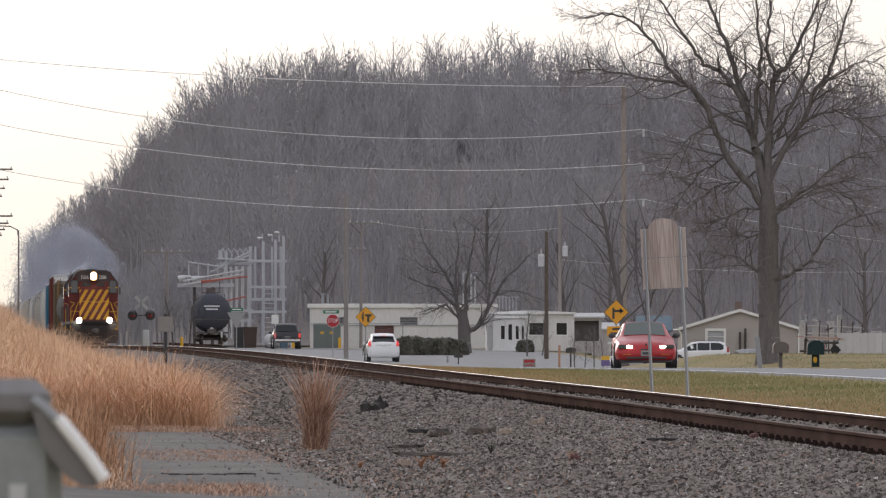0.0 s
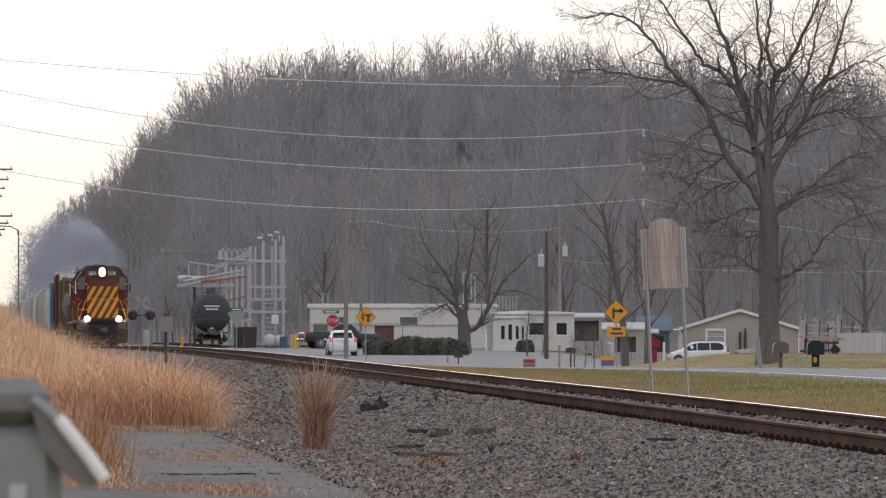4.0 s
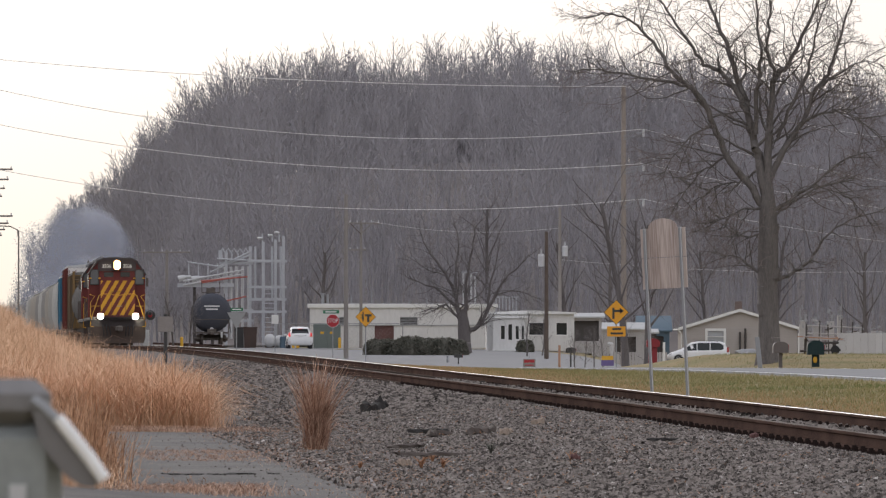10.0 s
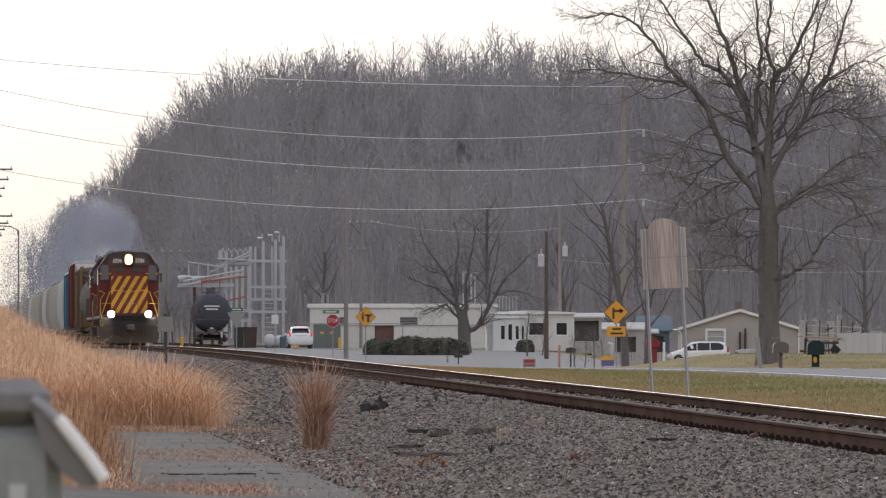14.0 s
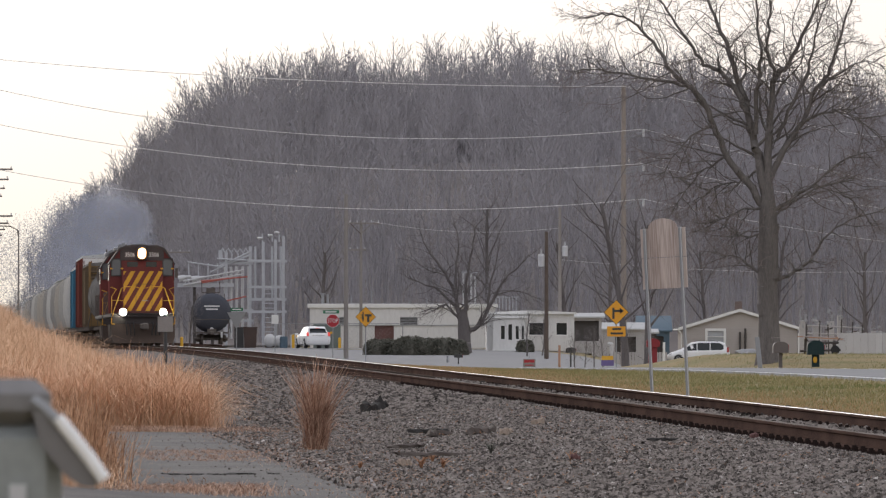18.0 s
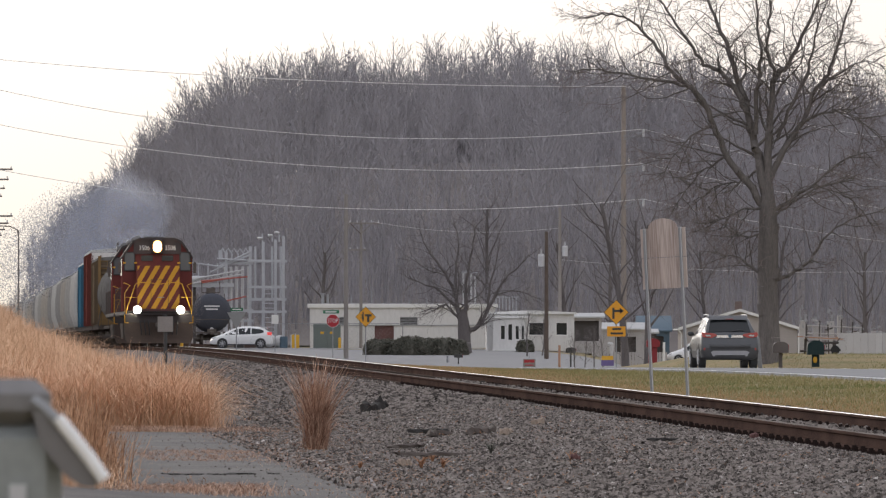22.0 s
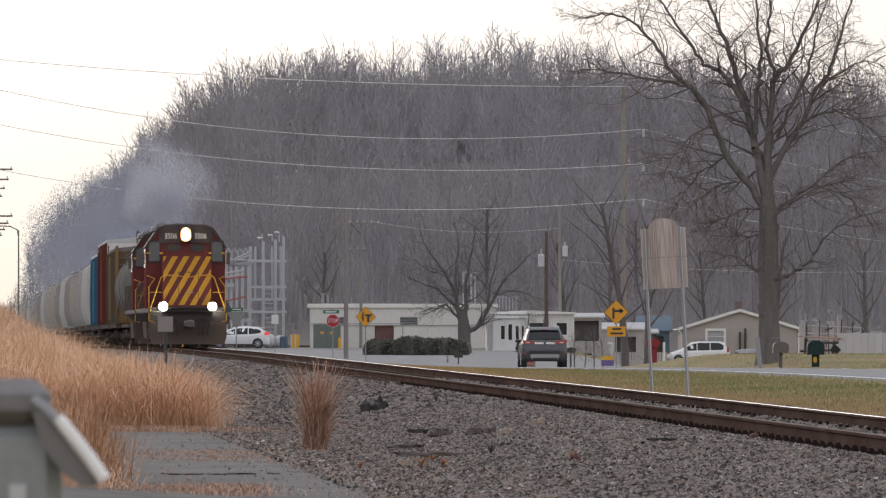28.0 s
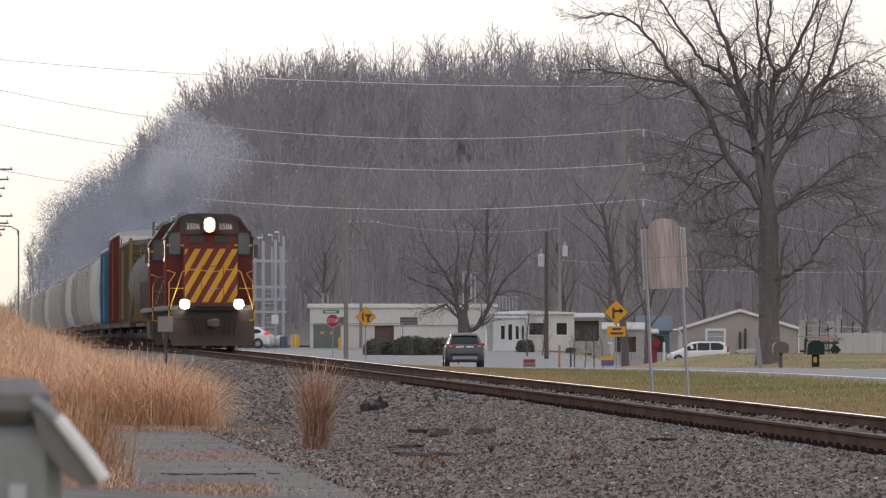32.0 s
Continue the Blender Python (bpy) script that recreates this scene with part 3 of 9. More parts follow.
# winter lawn between track and road, and beyond the road
lawn, dry = [], []
for k in range(90000):
    y = 84 + 130 * rg.random() ** 1.3
    t0, r0 = track_x(y) + 2.5, road_x(y) - 3.55
    f = rg.random()
    # the strip next to the ballast is dead and orange
    (dry if f < 0.42 * rg.random() + 0.12 + 0.25 * ease(150, 200, y) else lawn).append((t0 + (r0 - t0) * f, y, 0.0))
for k in range(14000):
    y = 175 + 75 * rg.random()
    x = road_x(y) + 3.6 + 9 * rg.random()
    lawn.append((x, y, 0.0))
for name, feet, material, label in (("winter_lawn", lawn, M_LAWN, "short olive green winter lawn"), ("dry_lawn", dry, M_DRYLAWN, "short dead orange grass beside the ballast")):
    lb = np.array([(x, y, land_z(x, y) - 0.01) for x, y, z in feet])
    blades(name, lb, rngg.uniform(0.04, 0.11, len(lb)), rngg.uniform(0.010, 0.022, len(lb)), rngg.uniform(0.1, 0.7, len(lb)), material, label, "grass", short=True)


litter = clumps([(track_x(y) + u, y, max(land_z(track_x(y) + u, y), 0.0) + 0.035) for y, u in ((65.5 + 6.0 * rg.random(), -7.6 + 3.0 * rg.random()) for k in range(420))] + [(track_x(y) + u, y, max(land_z(track_x(y) + u, y), 0.0) + 0.05) for y, u in ((50 + 42 * rg.random(), -5.4 + rg.gauss(0, 0.28)) for k in range(330))], 10, 0.16)
foot = clumps([(track_x(y) + u, y, max(land_z(track_x(y) + u, y), 0.0) + 0.04) for y, u in ((84.2 + 3.2 * rg.random(), -8.4 + 3.4 * rg.random()) for k in range(520))] + [(track_x(y) + u, y, max(land_z(track_x(y) + u, y), 0.0) + 0.04) for y, u in ((51.5 + 2.5 * rg.random(), -8.2 + 1.6 * rg.random()) for k in range(260))], 12, 0.15)
blades("fallen_grass", foot, rngg.uniform(0.01, 0.09, len(foot)), rngg.uniform(0.003, 0.007, len(foot)), rngg.uniform(0.5, 2.0, len(foot)), M_CLUMP, "fallen russet grass over the path's edge", "dry grass")
blades("path_litter", litter, rngg.uniform(0.006, 0.035, len(litter)), rngg.uniform(0.003, 0.007, len(litter)), rngg.uniform(0.6, 2.4, len(litter)), M_CLUMP, "dead grass litter scattered over the path", "dry grass")
strip = []
for k in range(15000):
    y = 84 + 190 * rg.random() ** 1.2
    u = 2.5 + 2.6 * rg.random() ** 1.5
    strip.append((track_x(y) + u, y, land_z(track_x(y) + u, y) - 0.01))
sb = np.array(strip)
blades("trackside_straw", sb, rngg.uniform(0.02, 0.07, len(sb)), rngg.uniform(0.006, 0.014, len(sb)), rngg.uniform(0.2, 1.2, len(sb)), M_LOWSTRAW, "short orange-tan dead grass along the ballast", "dry grass", short=True)


def stones(name, n, y0, y1, u0, u1, smin, smax, label, power=1.0, material=None):
    """Broken stones as lumpy eight-cornered blocks, one mesh."""
    ys = y0 + (y1 - y0) * rngg.random(n) ** power
    us = rngg.uniform(u0, u1, n)
    xs = track_x(ys) + us
    keep = np.abs(xs / ys) < 0.068
    xs, ys = xs[keep], ys[keep]
    n = len(xs)
    zs = np.array([land_z(x, y) for x, y in zip(xs, ys)])
    c = np.array([(-1.2, -1, -0.7), (1.2, -1, -0.7), (1.2, 1, -0.7), (-1.2, 1, -0.7), (-0.65, 0, 0.7), (0.65, 0, 0.7)], dtype=float) * 0.5
    v = c[None] * rngg.uniform(0.6, 1.3, (n, 1, 3)) + rngg.normal(0, 0.14, (n, 6, 3))
    v *= rngg.uniform(smin, smax, (n, 1, 1))
    a, b = rngg.uniform(0, 6.28, n), rngg.uniform(-0.7, 0.7, n)
    ca, sa, cb, sb = np.cos(a), np.sin(a), np.cos(b), np.sin(b)
    rot = np.zeros((n, 3, 3))
    rot[:, 0, 0], rot[:, 0, 1] = ca, -sa * cb
    rot[:, 0, 2], rot[:, 1, 0] = sa * sb, sa
    rot[:, 1, 1], rot[:, 1, 2] = ca * cb, -ca * sb
    rot[:, 2, 1], rot[:, 2, 2] = sb, cb
    v = np.einsum("nij,nkj->nki", rot, v)
    v += np.stack([xs, ys, zs + (0.055 if smin > 0.01 else 0.038) + 0.25 * smin * rngg.random(n)], 1)[:, None]
    f = np.array([(0, 1, 5), (0, 5, 4), (1, 2, 5), (2, 3, 4), (2, 4, 5), (3, 0, 4)])[None] + (np.arange(n) * 6)[:, None, None]
    return tagged(new(name, arrays(name, v.reshape(-1, 3), f.reshape(-1, 3), material or M_STONE)), label, "gravel", "", "stuff")


stones("ballast_stones", 120000, 41, 96, -5.45, -1.02, 0.015, 0.044, "broken grey ballast stones beside the near rail")
stones("shoulder_stones", 32000, 92, 190, -4.6, -1.05, 0.035, 0.085, "broken grey ballast stones along the track", 1.4)
M_CHIP = mat("pale_stone_chip", (0.34, 0.32, 0.31), (0.52, 0.48, 0.44), 0.85, scale=6, fine=40, bump=0.2, island=0.8, spec=0.2)
stones("pale_stones", 2600, 41, 92, -5.6, -1.1, 0.016, 0.04, "pale grey chips among the ballast", 1.0, M_CHIP)
leaf = clumps([(track_x(y) + u, y, land_z(track_x(y) + u, y) + 0.085) for y, u in ((44 + 46 * rg.random(), -5.4 + 4.2 * rg.random() ** 1.6) for k in range(520))], 5, 0.1)
blades("ballast_litter", leaf, rngg.uniform(0.01, 0.05, len(leaf)), rngg.uniform(0.006, 0.014, len(leaf)), rngg.uniform(0.6, 2.6, len(leaf)), M_STRAW2, "dead leaves and stems caught in the ballast", "dry grass", short=True)
stones("crib_stones", 18000, 44, 130, -0.7, 2.4, 0.04, 0.08, "broken grey ballast stones between the rails")
stones("scattered_stones", 350, 52, 90, -7.6, -4.8, 0.006, 0.02, "loose stones scattered over the path's edge")
stones("path_edge_stones", 2000, 46, 92, -5.85, -5.35, 0.011, 0.036, "loose stones spilling over the path's edge")
stones("strewn_stones", 420, 46, 92, -6.5, -5.6, 0.006, 0.018, "small stones strewn over the path")
# ---------------------------------------------------------------- the freight train
# Maroon, roof and underframe colours are lifted to imitate distance haze.
M_MAROON = mat("hazed_maroon_paint", (0.19, 0.056, 0.05), (0.125, 0.045, 0.042), 0.6, scale=1.2, fine=25, bump=0.05, spec=0.0)
M_ENGROOF = mat("hazed_sooty_roof", (0.085, 0.068, 0.065), (0.06, 0.054, 0.054), 0.7, scale=2, fine=20, bump=0.1, spec=0.1)
M_YELLOW = mat("yellow_engine_paint", (0.62, 0.33, 0.035), (0.5, 0.25, 0.03), 0.5, scale=2, fine=25, bump=0.05, spec=0.2)
M_UNDER = mat("hazed_grimy_underframe", (0.10, 0.088, 0.08), (0.16, 0.138, 0.122), 0.85, scale=3, fine=30, bump=0.3, spec=0.0)
M_PLOW = mat("dirty_pilot_plow", (0.045, 0.034, 0.029), (0.085, 0.062, 0.05), 0.8, scale=1.4, fine=25, bump=0.25, spec=0.1)
M_HEAD = glow("headlight_halo", (1.0, 0.46, 0.13), 3.0)
M_HEADCORE = glow("headlight_core", (1.0, 0.9, 0.66), 60.0)
M_DITCH = glow("ditch_light", (1.0, 1.0, 0.80), 60.0)
M_NUM = mat("white_number_paint", (0.8, 0.8, 0.78), (0.7, 0.7, 0.68), 0.5, bump=0)
# Grey base puts a pale reflection into the glass colour.
M_PANE = glassy("pale_reflection_pane", (0.11, 0.115, 0.12), 0.15)


def wheel_pair(parent, y, r=0.5):
    g = Geo()
    for s in (-1, 1):
        g.rod((s * 0.70, y, r), (s * 0.84, y, r), r, n=20)
        g.rod((s * 0.67, y, r), (s * 0.71, y, r), r + 0.03, n=20)
    g.rod((-0.7, y, r), (0.7, y, r), 0.09, n=10)
    return part("wheelset", g, M_UNDER, parent)


def truck(parent, y, base=2.6, r=0.48, material=None):
    g = Geo()
    for s in (-1, 1):
        g.extrude([(y - base / 2 - 0.35, 0.42), (y - base / 2 + 0.3, 0.38), (y - 0.3, 0.2), (y + 0.3, 0.2), (y + base / 2 - 0.3, 0.38), (y + base / 2 + 0.35, 0.42), (y + base / 2 + 0.3, 0.72), (y - base / 2 - 0.3, 0.72)], s * 1.0 - 0.08, s * 1.0 + 0.08, "x")
        for k in (-1, 1):
            g.rod((s * 1.08, y + k * base / 2, r), (s * 1.22, y + k * base / 2, r), 0.14, n=10)
    g.box(0, y, 0.62, 2.1, 0.5, 0.3)
    tr = part("truck_frame", g, material or M_UNDER, parent)
    for k in (-1, 1):
        wheel_pair(tr, y + k * base / 2, r)
    return tr


def locomotive(lit=True):
    ob = thing("locomotive", "maroon diesel locomotive with yellow nose stripes and lit headlights" if lit else "second maroon diesel locomotive, unlit, coupled behind", "locomotive", group="locomotives of the train")
    g = Geo().box(0, 9.2, 1.42, 2.9, 16.4, 0.22, c=0.03)
    g.box(0, 9.2, 1.18, 1.7, 15.6, 0.32)
    part("underframe", g, M_ENGROOF, ob)
    part("deck_sill", Geo().box(-1.46, 9.2, 1.42, 0.03, 16.2, 0.1).box(1.46, 9.2, 1.42, 0.03, 16.2, 0.1), M_ENGROOF, ob, "grimy dark sill")
    # pilot, plow and coupler
    g = Geo()
    g.loft([[(-1.46, 0.95, 1.02), (1.46, 0.95, 1.02), (1.46, 1.05, 1.02), (-1.46, 1.05, 1.02)], [(-1.46, 0.78, 0.42), (1.46, 0.78, 0.42), (1.46, 0.9, 0.42), (-1.46, 0.9, 0.42)], [(-1.36, 0.55, 0.14), (1.36, 0.55, 0.14), (1.36, 0.72, 0.14), (-1.36, 0.72, 0.14)]])
    part("plow", g, M_PLOW, ob, "dirty dark steel snow plow")
    g = Geo().box(0, 1.1, 1.2, 2.9, 0.3, 0.42, c=0.04)
    part("pilot_beam", g, M_ENGROOF, ob)
    g = Geo()
    for k in range(5):
        g.box(0, 0.86, 1.36 + k * 0.055, 1.9, 0.22, 0.022)
    part("anticlimber", g, M_ENGROOF, ob)
    g = Geo().box(0, 0.5, 0.9, 0.3, 0.9, 0.26, c=0.05).box(0.08, 0.08, 0.9, 0.3, 0.22, 0.32, c=0.06)
    part("coupler", g, M_UNDER, ob)
    for s in (-1, 1):
        for k in (0.45, 0.62, 0.8):
            part("brake_hose", Geo().pipe([(s * k, 0.9, 1.1), (s * k, 0.72, 0.95), (s * (k - 0.04), 0.68, 0.7), (s * (k - 0.05), 0.7, 0.5)], 0.025), M_RUBBER, ob)
    # short hood with slanted stripes
    prof = [(-0.92, 1.52), (0.92, 1.52), (0.92, 3.30), (0.86, 3.44), (0.74, 3.5), (-0.74, 3.5), (-0.86, 3.44), (-0.92, 3.30)]
    nose = part("short_hood", Geo().extrude(prof, 1.45, 3.3), M_MAROON, ob, "maroon short hood with yellow stripes")
    for k in range(-1, 6):
        # parallelogram stripes clipped to the panel
        lo, hi, w = 1.62, 3.46, 0.215
        x0 = -1.62 + k * 0.43
        poly = [(x0, lo), (x0 + w, lo), (x0 + w + 1.06, hi), (x0 + 1.06, hi)]
        for lim, sg in ((-0.9, 1), (0.9, -1)):
            out = []
            for i in range(len(poly)):
                p, q = poly[i - 1], poly[i]
                a, b = (p[0] - lim) * sg, (q[0] - lim) * sg
                if (a >= 0) != (b >= 0):
                    t = a / (a - b)
                    out.append((p[0] + (q[0] - p[0]) * t, p[1] + (q[1] - p[1]) * t))
                if b >= 0:
                    out.append(q)
            poly = out
            if not poly:
                break
        if poly:
            part("stripe", Geo().extrude(poly, 1.443, 1.452), M_YELLOW, nose)
    g = Geo().box(-0.32, 1.435, 2.25, 0.02, 0.02, 1.2).box(0.42, 1.435, 2.25, 0.02, 0.02, 1.2).box(0.05, 1.435, 2.86, 0.76, 0.02, 0.02)
    part("nose_door_frame", g, M_ENGROOF, nose)
    part("door_handle", Geo().box(0.1, 1.42, 2.1, 0.28, 0.04, 0.03), M_GALV, nose)
    # cab
    cabp = [(-1.5, 1.52), (1.5, 1.52), (1.5, 3.86), (1.0, 4.5), (0.72, 4.62), (-0.72, 4.62), (-1.0, 4.5), (-1.5, 3.86)]
    cab = part("cab", Geo().extrude(cabp, 3.2, 5.7), M_MAROON, ob, "maroon cab with small square windows")
    part("cab_roof", Geo().extrude([(-1.56, 3.82), (-1.52, 3.78), (-1.02, 4.46), (-0.72, 4.585), (0.72, 4.585), (1.02, 4.46), (1.52, 3.78), (1.56, 3.82), (1.06, 4.56), (0.74, 4.69), (-0.74, 4.69), (-1.06, 4.56)], 3.1, 5.85), M_ENGROOF, ob, "dark sooty cab roof")
    band = [(-1.02, 3.98), (1.02, 3.98), (1.02, 4.44), (0.7, 4.585), (-0.7, 4.585), (-1.02, 4.44)]
    part("number_board_band", Geo().extrude(band, 3.15, 3.2), M_ENGROOF, cab, "black band with white road numbers")
    for s in (-1, 1):
        part("front_window", Geo().box(s * 1.2, 3.19, 3.66, 0.42, 0.03, 0.76, c=0.012), M_PANE, cab, "cab window with a pale reflection in its colour")
        fr = Geo()
        fr.box(s * 1.2, 3.185, 4.06, 0.5, 0.05, 0.04).box(s * 1.2, 3.185, 3.26, 0.5, 0.05, 0.04).box(s * 1.43, 3.185, 3.66, 0.04, 0.05, 0.8).box(s * 0.97, 3.185, 3.66, 0.04, 0.05, 0.8)
        part("window_frame", fr, M_ENGROOF, cab)
        part("middle_window", Geo().box(s * 0.44, 3.19, 3.80, 0.5, 0.03, 0.24), M_GLASS, cab)
        for x in (0.93, 1.42):
            part("marker_plate", Geo().box(s * x, 3.14, 3.60, 0.12, 0.03, 0.07), M_YELLOW, cab)
        for y in (3.85, 4.95):
            part("side_window", Geo().box(s * 1.505, y, 3.45, 0.03, 0.85, 0.8), M_GLASS, cab)
        part("mirror", Geo().box(s * 1.62, 3.3, 3.4, 0.13, 0.04, 0.46, c=0.01), M_UNDER, cab)
        lettering("road_number", "3506", 0.29, M_NUM, cab, pose(s * 0.56, 3.143, 4.24, 90, 0, 0), 0.46)
    hs = part("headlight_housing", Geo().box(0, 3.06, 4.3, 0.46, 0.2, 0.62, c=0.06), M_ENGROOF, ob)
    for z in (4.24, 4.37):
        # The wider orange disc imitates the glare halo round the bright core.
        part("headlight", Geo().disc((0, 2.97, z), (0, 2.94, z), 0.2, bulge=0.05), M_HEAD if lit else M_PANE, hs, "headlight lens widened for its warm halo")
        part("headlight_core", Geo().disc((0, 2.90, z), (0, 2.87, z), 0.15, bulge=0.03), M_HEADCORE if lit else M_PANE, hs)
    for s in (-1, 1):
        dl = part("ditch_light_box", Geo().box(s * 0.925, 1.0, 1.56, 0.34, 0.25, 0.34, c=0.05), M_UNDER, ob)
        part("ditch_light", Geo().disc((s * 0.925, 0.87, 1.56), (s * 0.925, 0.83, 1.56), 0.165, bulge=0.07), M_DITCH if lit else M_PANE, dl, "glowing white ditch light")
        # handrails and steps
        part("front_handrail", Geo().pipe([(s * 1.40, 0.98, 1.05), (s * 1.40, 0.98, 1.5), (s * 1.0, 1.05, 2.66), (s * 0.86, 1.05, 2.74), (s * 0.45, 1.05, 2.74)], 0.022), M_YELLOW, ob, "yellow handrail")
        part("corner_handrail", Geo().pipe([(s * 1.44, 1.6, 1.2), (s * 1.44, 1.6, 2.3), (s * 1.22, 1.6, 2.62), (s * 1.46, 1.7, 2.72), (s * 1.46, 2.6, 2.72)], 0.02), M_YELLOW, ob, "yellow handrail")
        part("side_handrail", Geo().pipe([(s * 1.45, 5.9, 2.55), (s * 1.45, 17.0, 2.55), (s * 1.45, 17.2, 1.5)], 0.018), M_UNDER, ob, "dark side handrail")
        for k in range(6):
            part("stanchion", Geo().rod((s * 1.45, 6.5 + 2 * k, 1.5), (s * 1.45, 6.5 + 2 * k, 2.55), 0.016), M_UNDER, ob)
        st = part("step_well", Geo().box(s * 1.36, 1.5, 0.95, 0.2, 0.7, 0.04).box(s * 1.36, 1.5, 0.62, 0.2, 0.7, 0.04).box(s * 1.36, 1.5, 1.25, 0.2, 0.7, 0.04).box(s * 1.27, 1.5, 0.95, 0.03, 0.72, 0.75), M_UNDER, ob)
        part("walkway_rail", Geo().pipe([(s * 1.3, 0.95, 1.0), (s * 1.46, 0.95, 1.02), (s * 1.46, 0.95, 1.3)], 0.022), M_YELLOW, ob)
    part("chain", Geo().pipe([(-0.45, 1.05, 2.74), (0, 1.05, 2.66), (0.45, 1.05, 2.74)], 0.015), M_YELLOW, ob)
    for s in (-1, 1):
        part("crossbar", Geo().rod((s * 1.42, 1.1, 2.1), (s * 0.95, 1.1, 2.1), 0.015), M_YELLOW, ob)
    # long hood
    hood = part("long_hood", Geo().extrude([(-0.92, 1.52), (0.92, 1.52), (0.92, 4.25), (0.6, 4.5), (-0.6, 4.5), (-0.92, 4.25)], 5.7, 17.2), M_MAROON, ob)
    for s in (-1, 1):
        part("radiator_grille", Geo().box(s * 0.935, 15.4, 3.6, 0.03, 2.6, 1.1), M_BLACK, hood)
    for k in range(14):
        part("hood_door", Geo().box(0.93 * (-1) ** k, 6.8 + k // 2 * 1.05, 2.7, 0.03, 0.95, 1.7), M_MAROON, hood)
    for y in (12.2, 14.4, 15.8):
        part("roof_fan", Geo().rod((0, y, 4.5), (0, y, 4.68), 0.6, n=20), M_ENGROOF, hood)
    part("exhaust_stack", Geo().box(0, 9.6, 4.66, 0.75, 0.4, 0.34, c=0.04), M_BLACK, hood)
    part("air_horn", Geo().rod((-0.95, 3.6, 4.66), (-0.95, 4.0, 4.7), 0.09, 0.03).rod((-0.8, 3.6, 4.72), (-0.8, 4.1, 4.72), 0.08, 0.03).box(-0.9, 4.0, 4.64, 0.4, 0.3, 0.1), M_GALV, ob, "grey roof horn")
    part("roof_unit", Geo().box(-1.12, 4.6, 4.52, 0.3, 1.0, 0.2, m=None, c=0.04), M_GALV, ob)
    part("fuel_tank", Geo().extrude([(-1.35, 0.35), (1.35, 0.35), (1.4, 1.0), (-1.4, 1.0)], 7.0, 11.4), M_UNDER, ob)
    truck(ob, 3.8)
    truck(ob, 14.6)
    return ob


def paint(name, rgb, dirt=0.75, rough=0.65):
    return mat(name, rgb, tuple(c * dirt for c in rgb), rough, scale=0.8, fine=14, bump=0.08, stretch=(1, 1, 0.3), spec=0.0)


M_TANKCAR = paint("grey_tank_paint", (0.25, 0.24, 0.225), 0.55)
M_TAN = paint("brown_grey_boxcar_paint", (0.19, 0.145, 0.10), 0.7)
M_REDBOX = paint("oxide_red_boxcar", (0.20, 0.07, 0.06), 0.7)
M_BLUEBOX = paint("blue_boxcar_paint", (0.08, 0.20, 0.29), 0.7)
M_HOPPER = paint("pale_hopper_paint", (0.58, 0.565, 0.53), 0.62)
M_HOPPER2 = paint("light_hopper_paint", (0.70, 0.685, 0.65), 0.7)
M_HOPPER3 = paint("tan_hopper_paint", (0.60, 0.555, 0.49), 0.62)
M_HOPPER4 = paint("dusty_dark_hopper_paint", (0.48, 0.465, 0.44), 0.62)
M_OCHRE = paint("ochre_post_paint", (0.30, 0.195, 0.095), 0.65)
M_POSTS = paint("pale_hopper_post", (0.74, 0.72, 0.69), 0.8)
M_ZINC = paint("bare_zinc_roof", (0.55, 0.55, 0.54), 0.8, 0.5)


def coupler_ends(ob, length):
    for y in (0.25, length - 0.25):
        part("coupler", Geo().box(0, y, 0.88, 0.28, 0.6, 0.28, c=0.04), M_UNDER, ob)


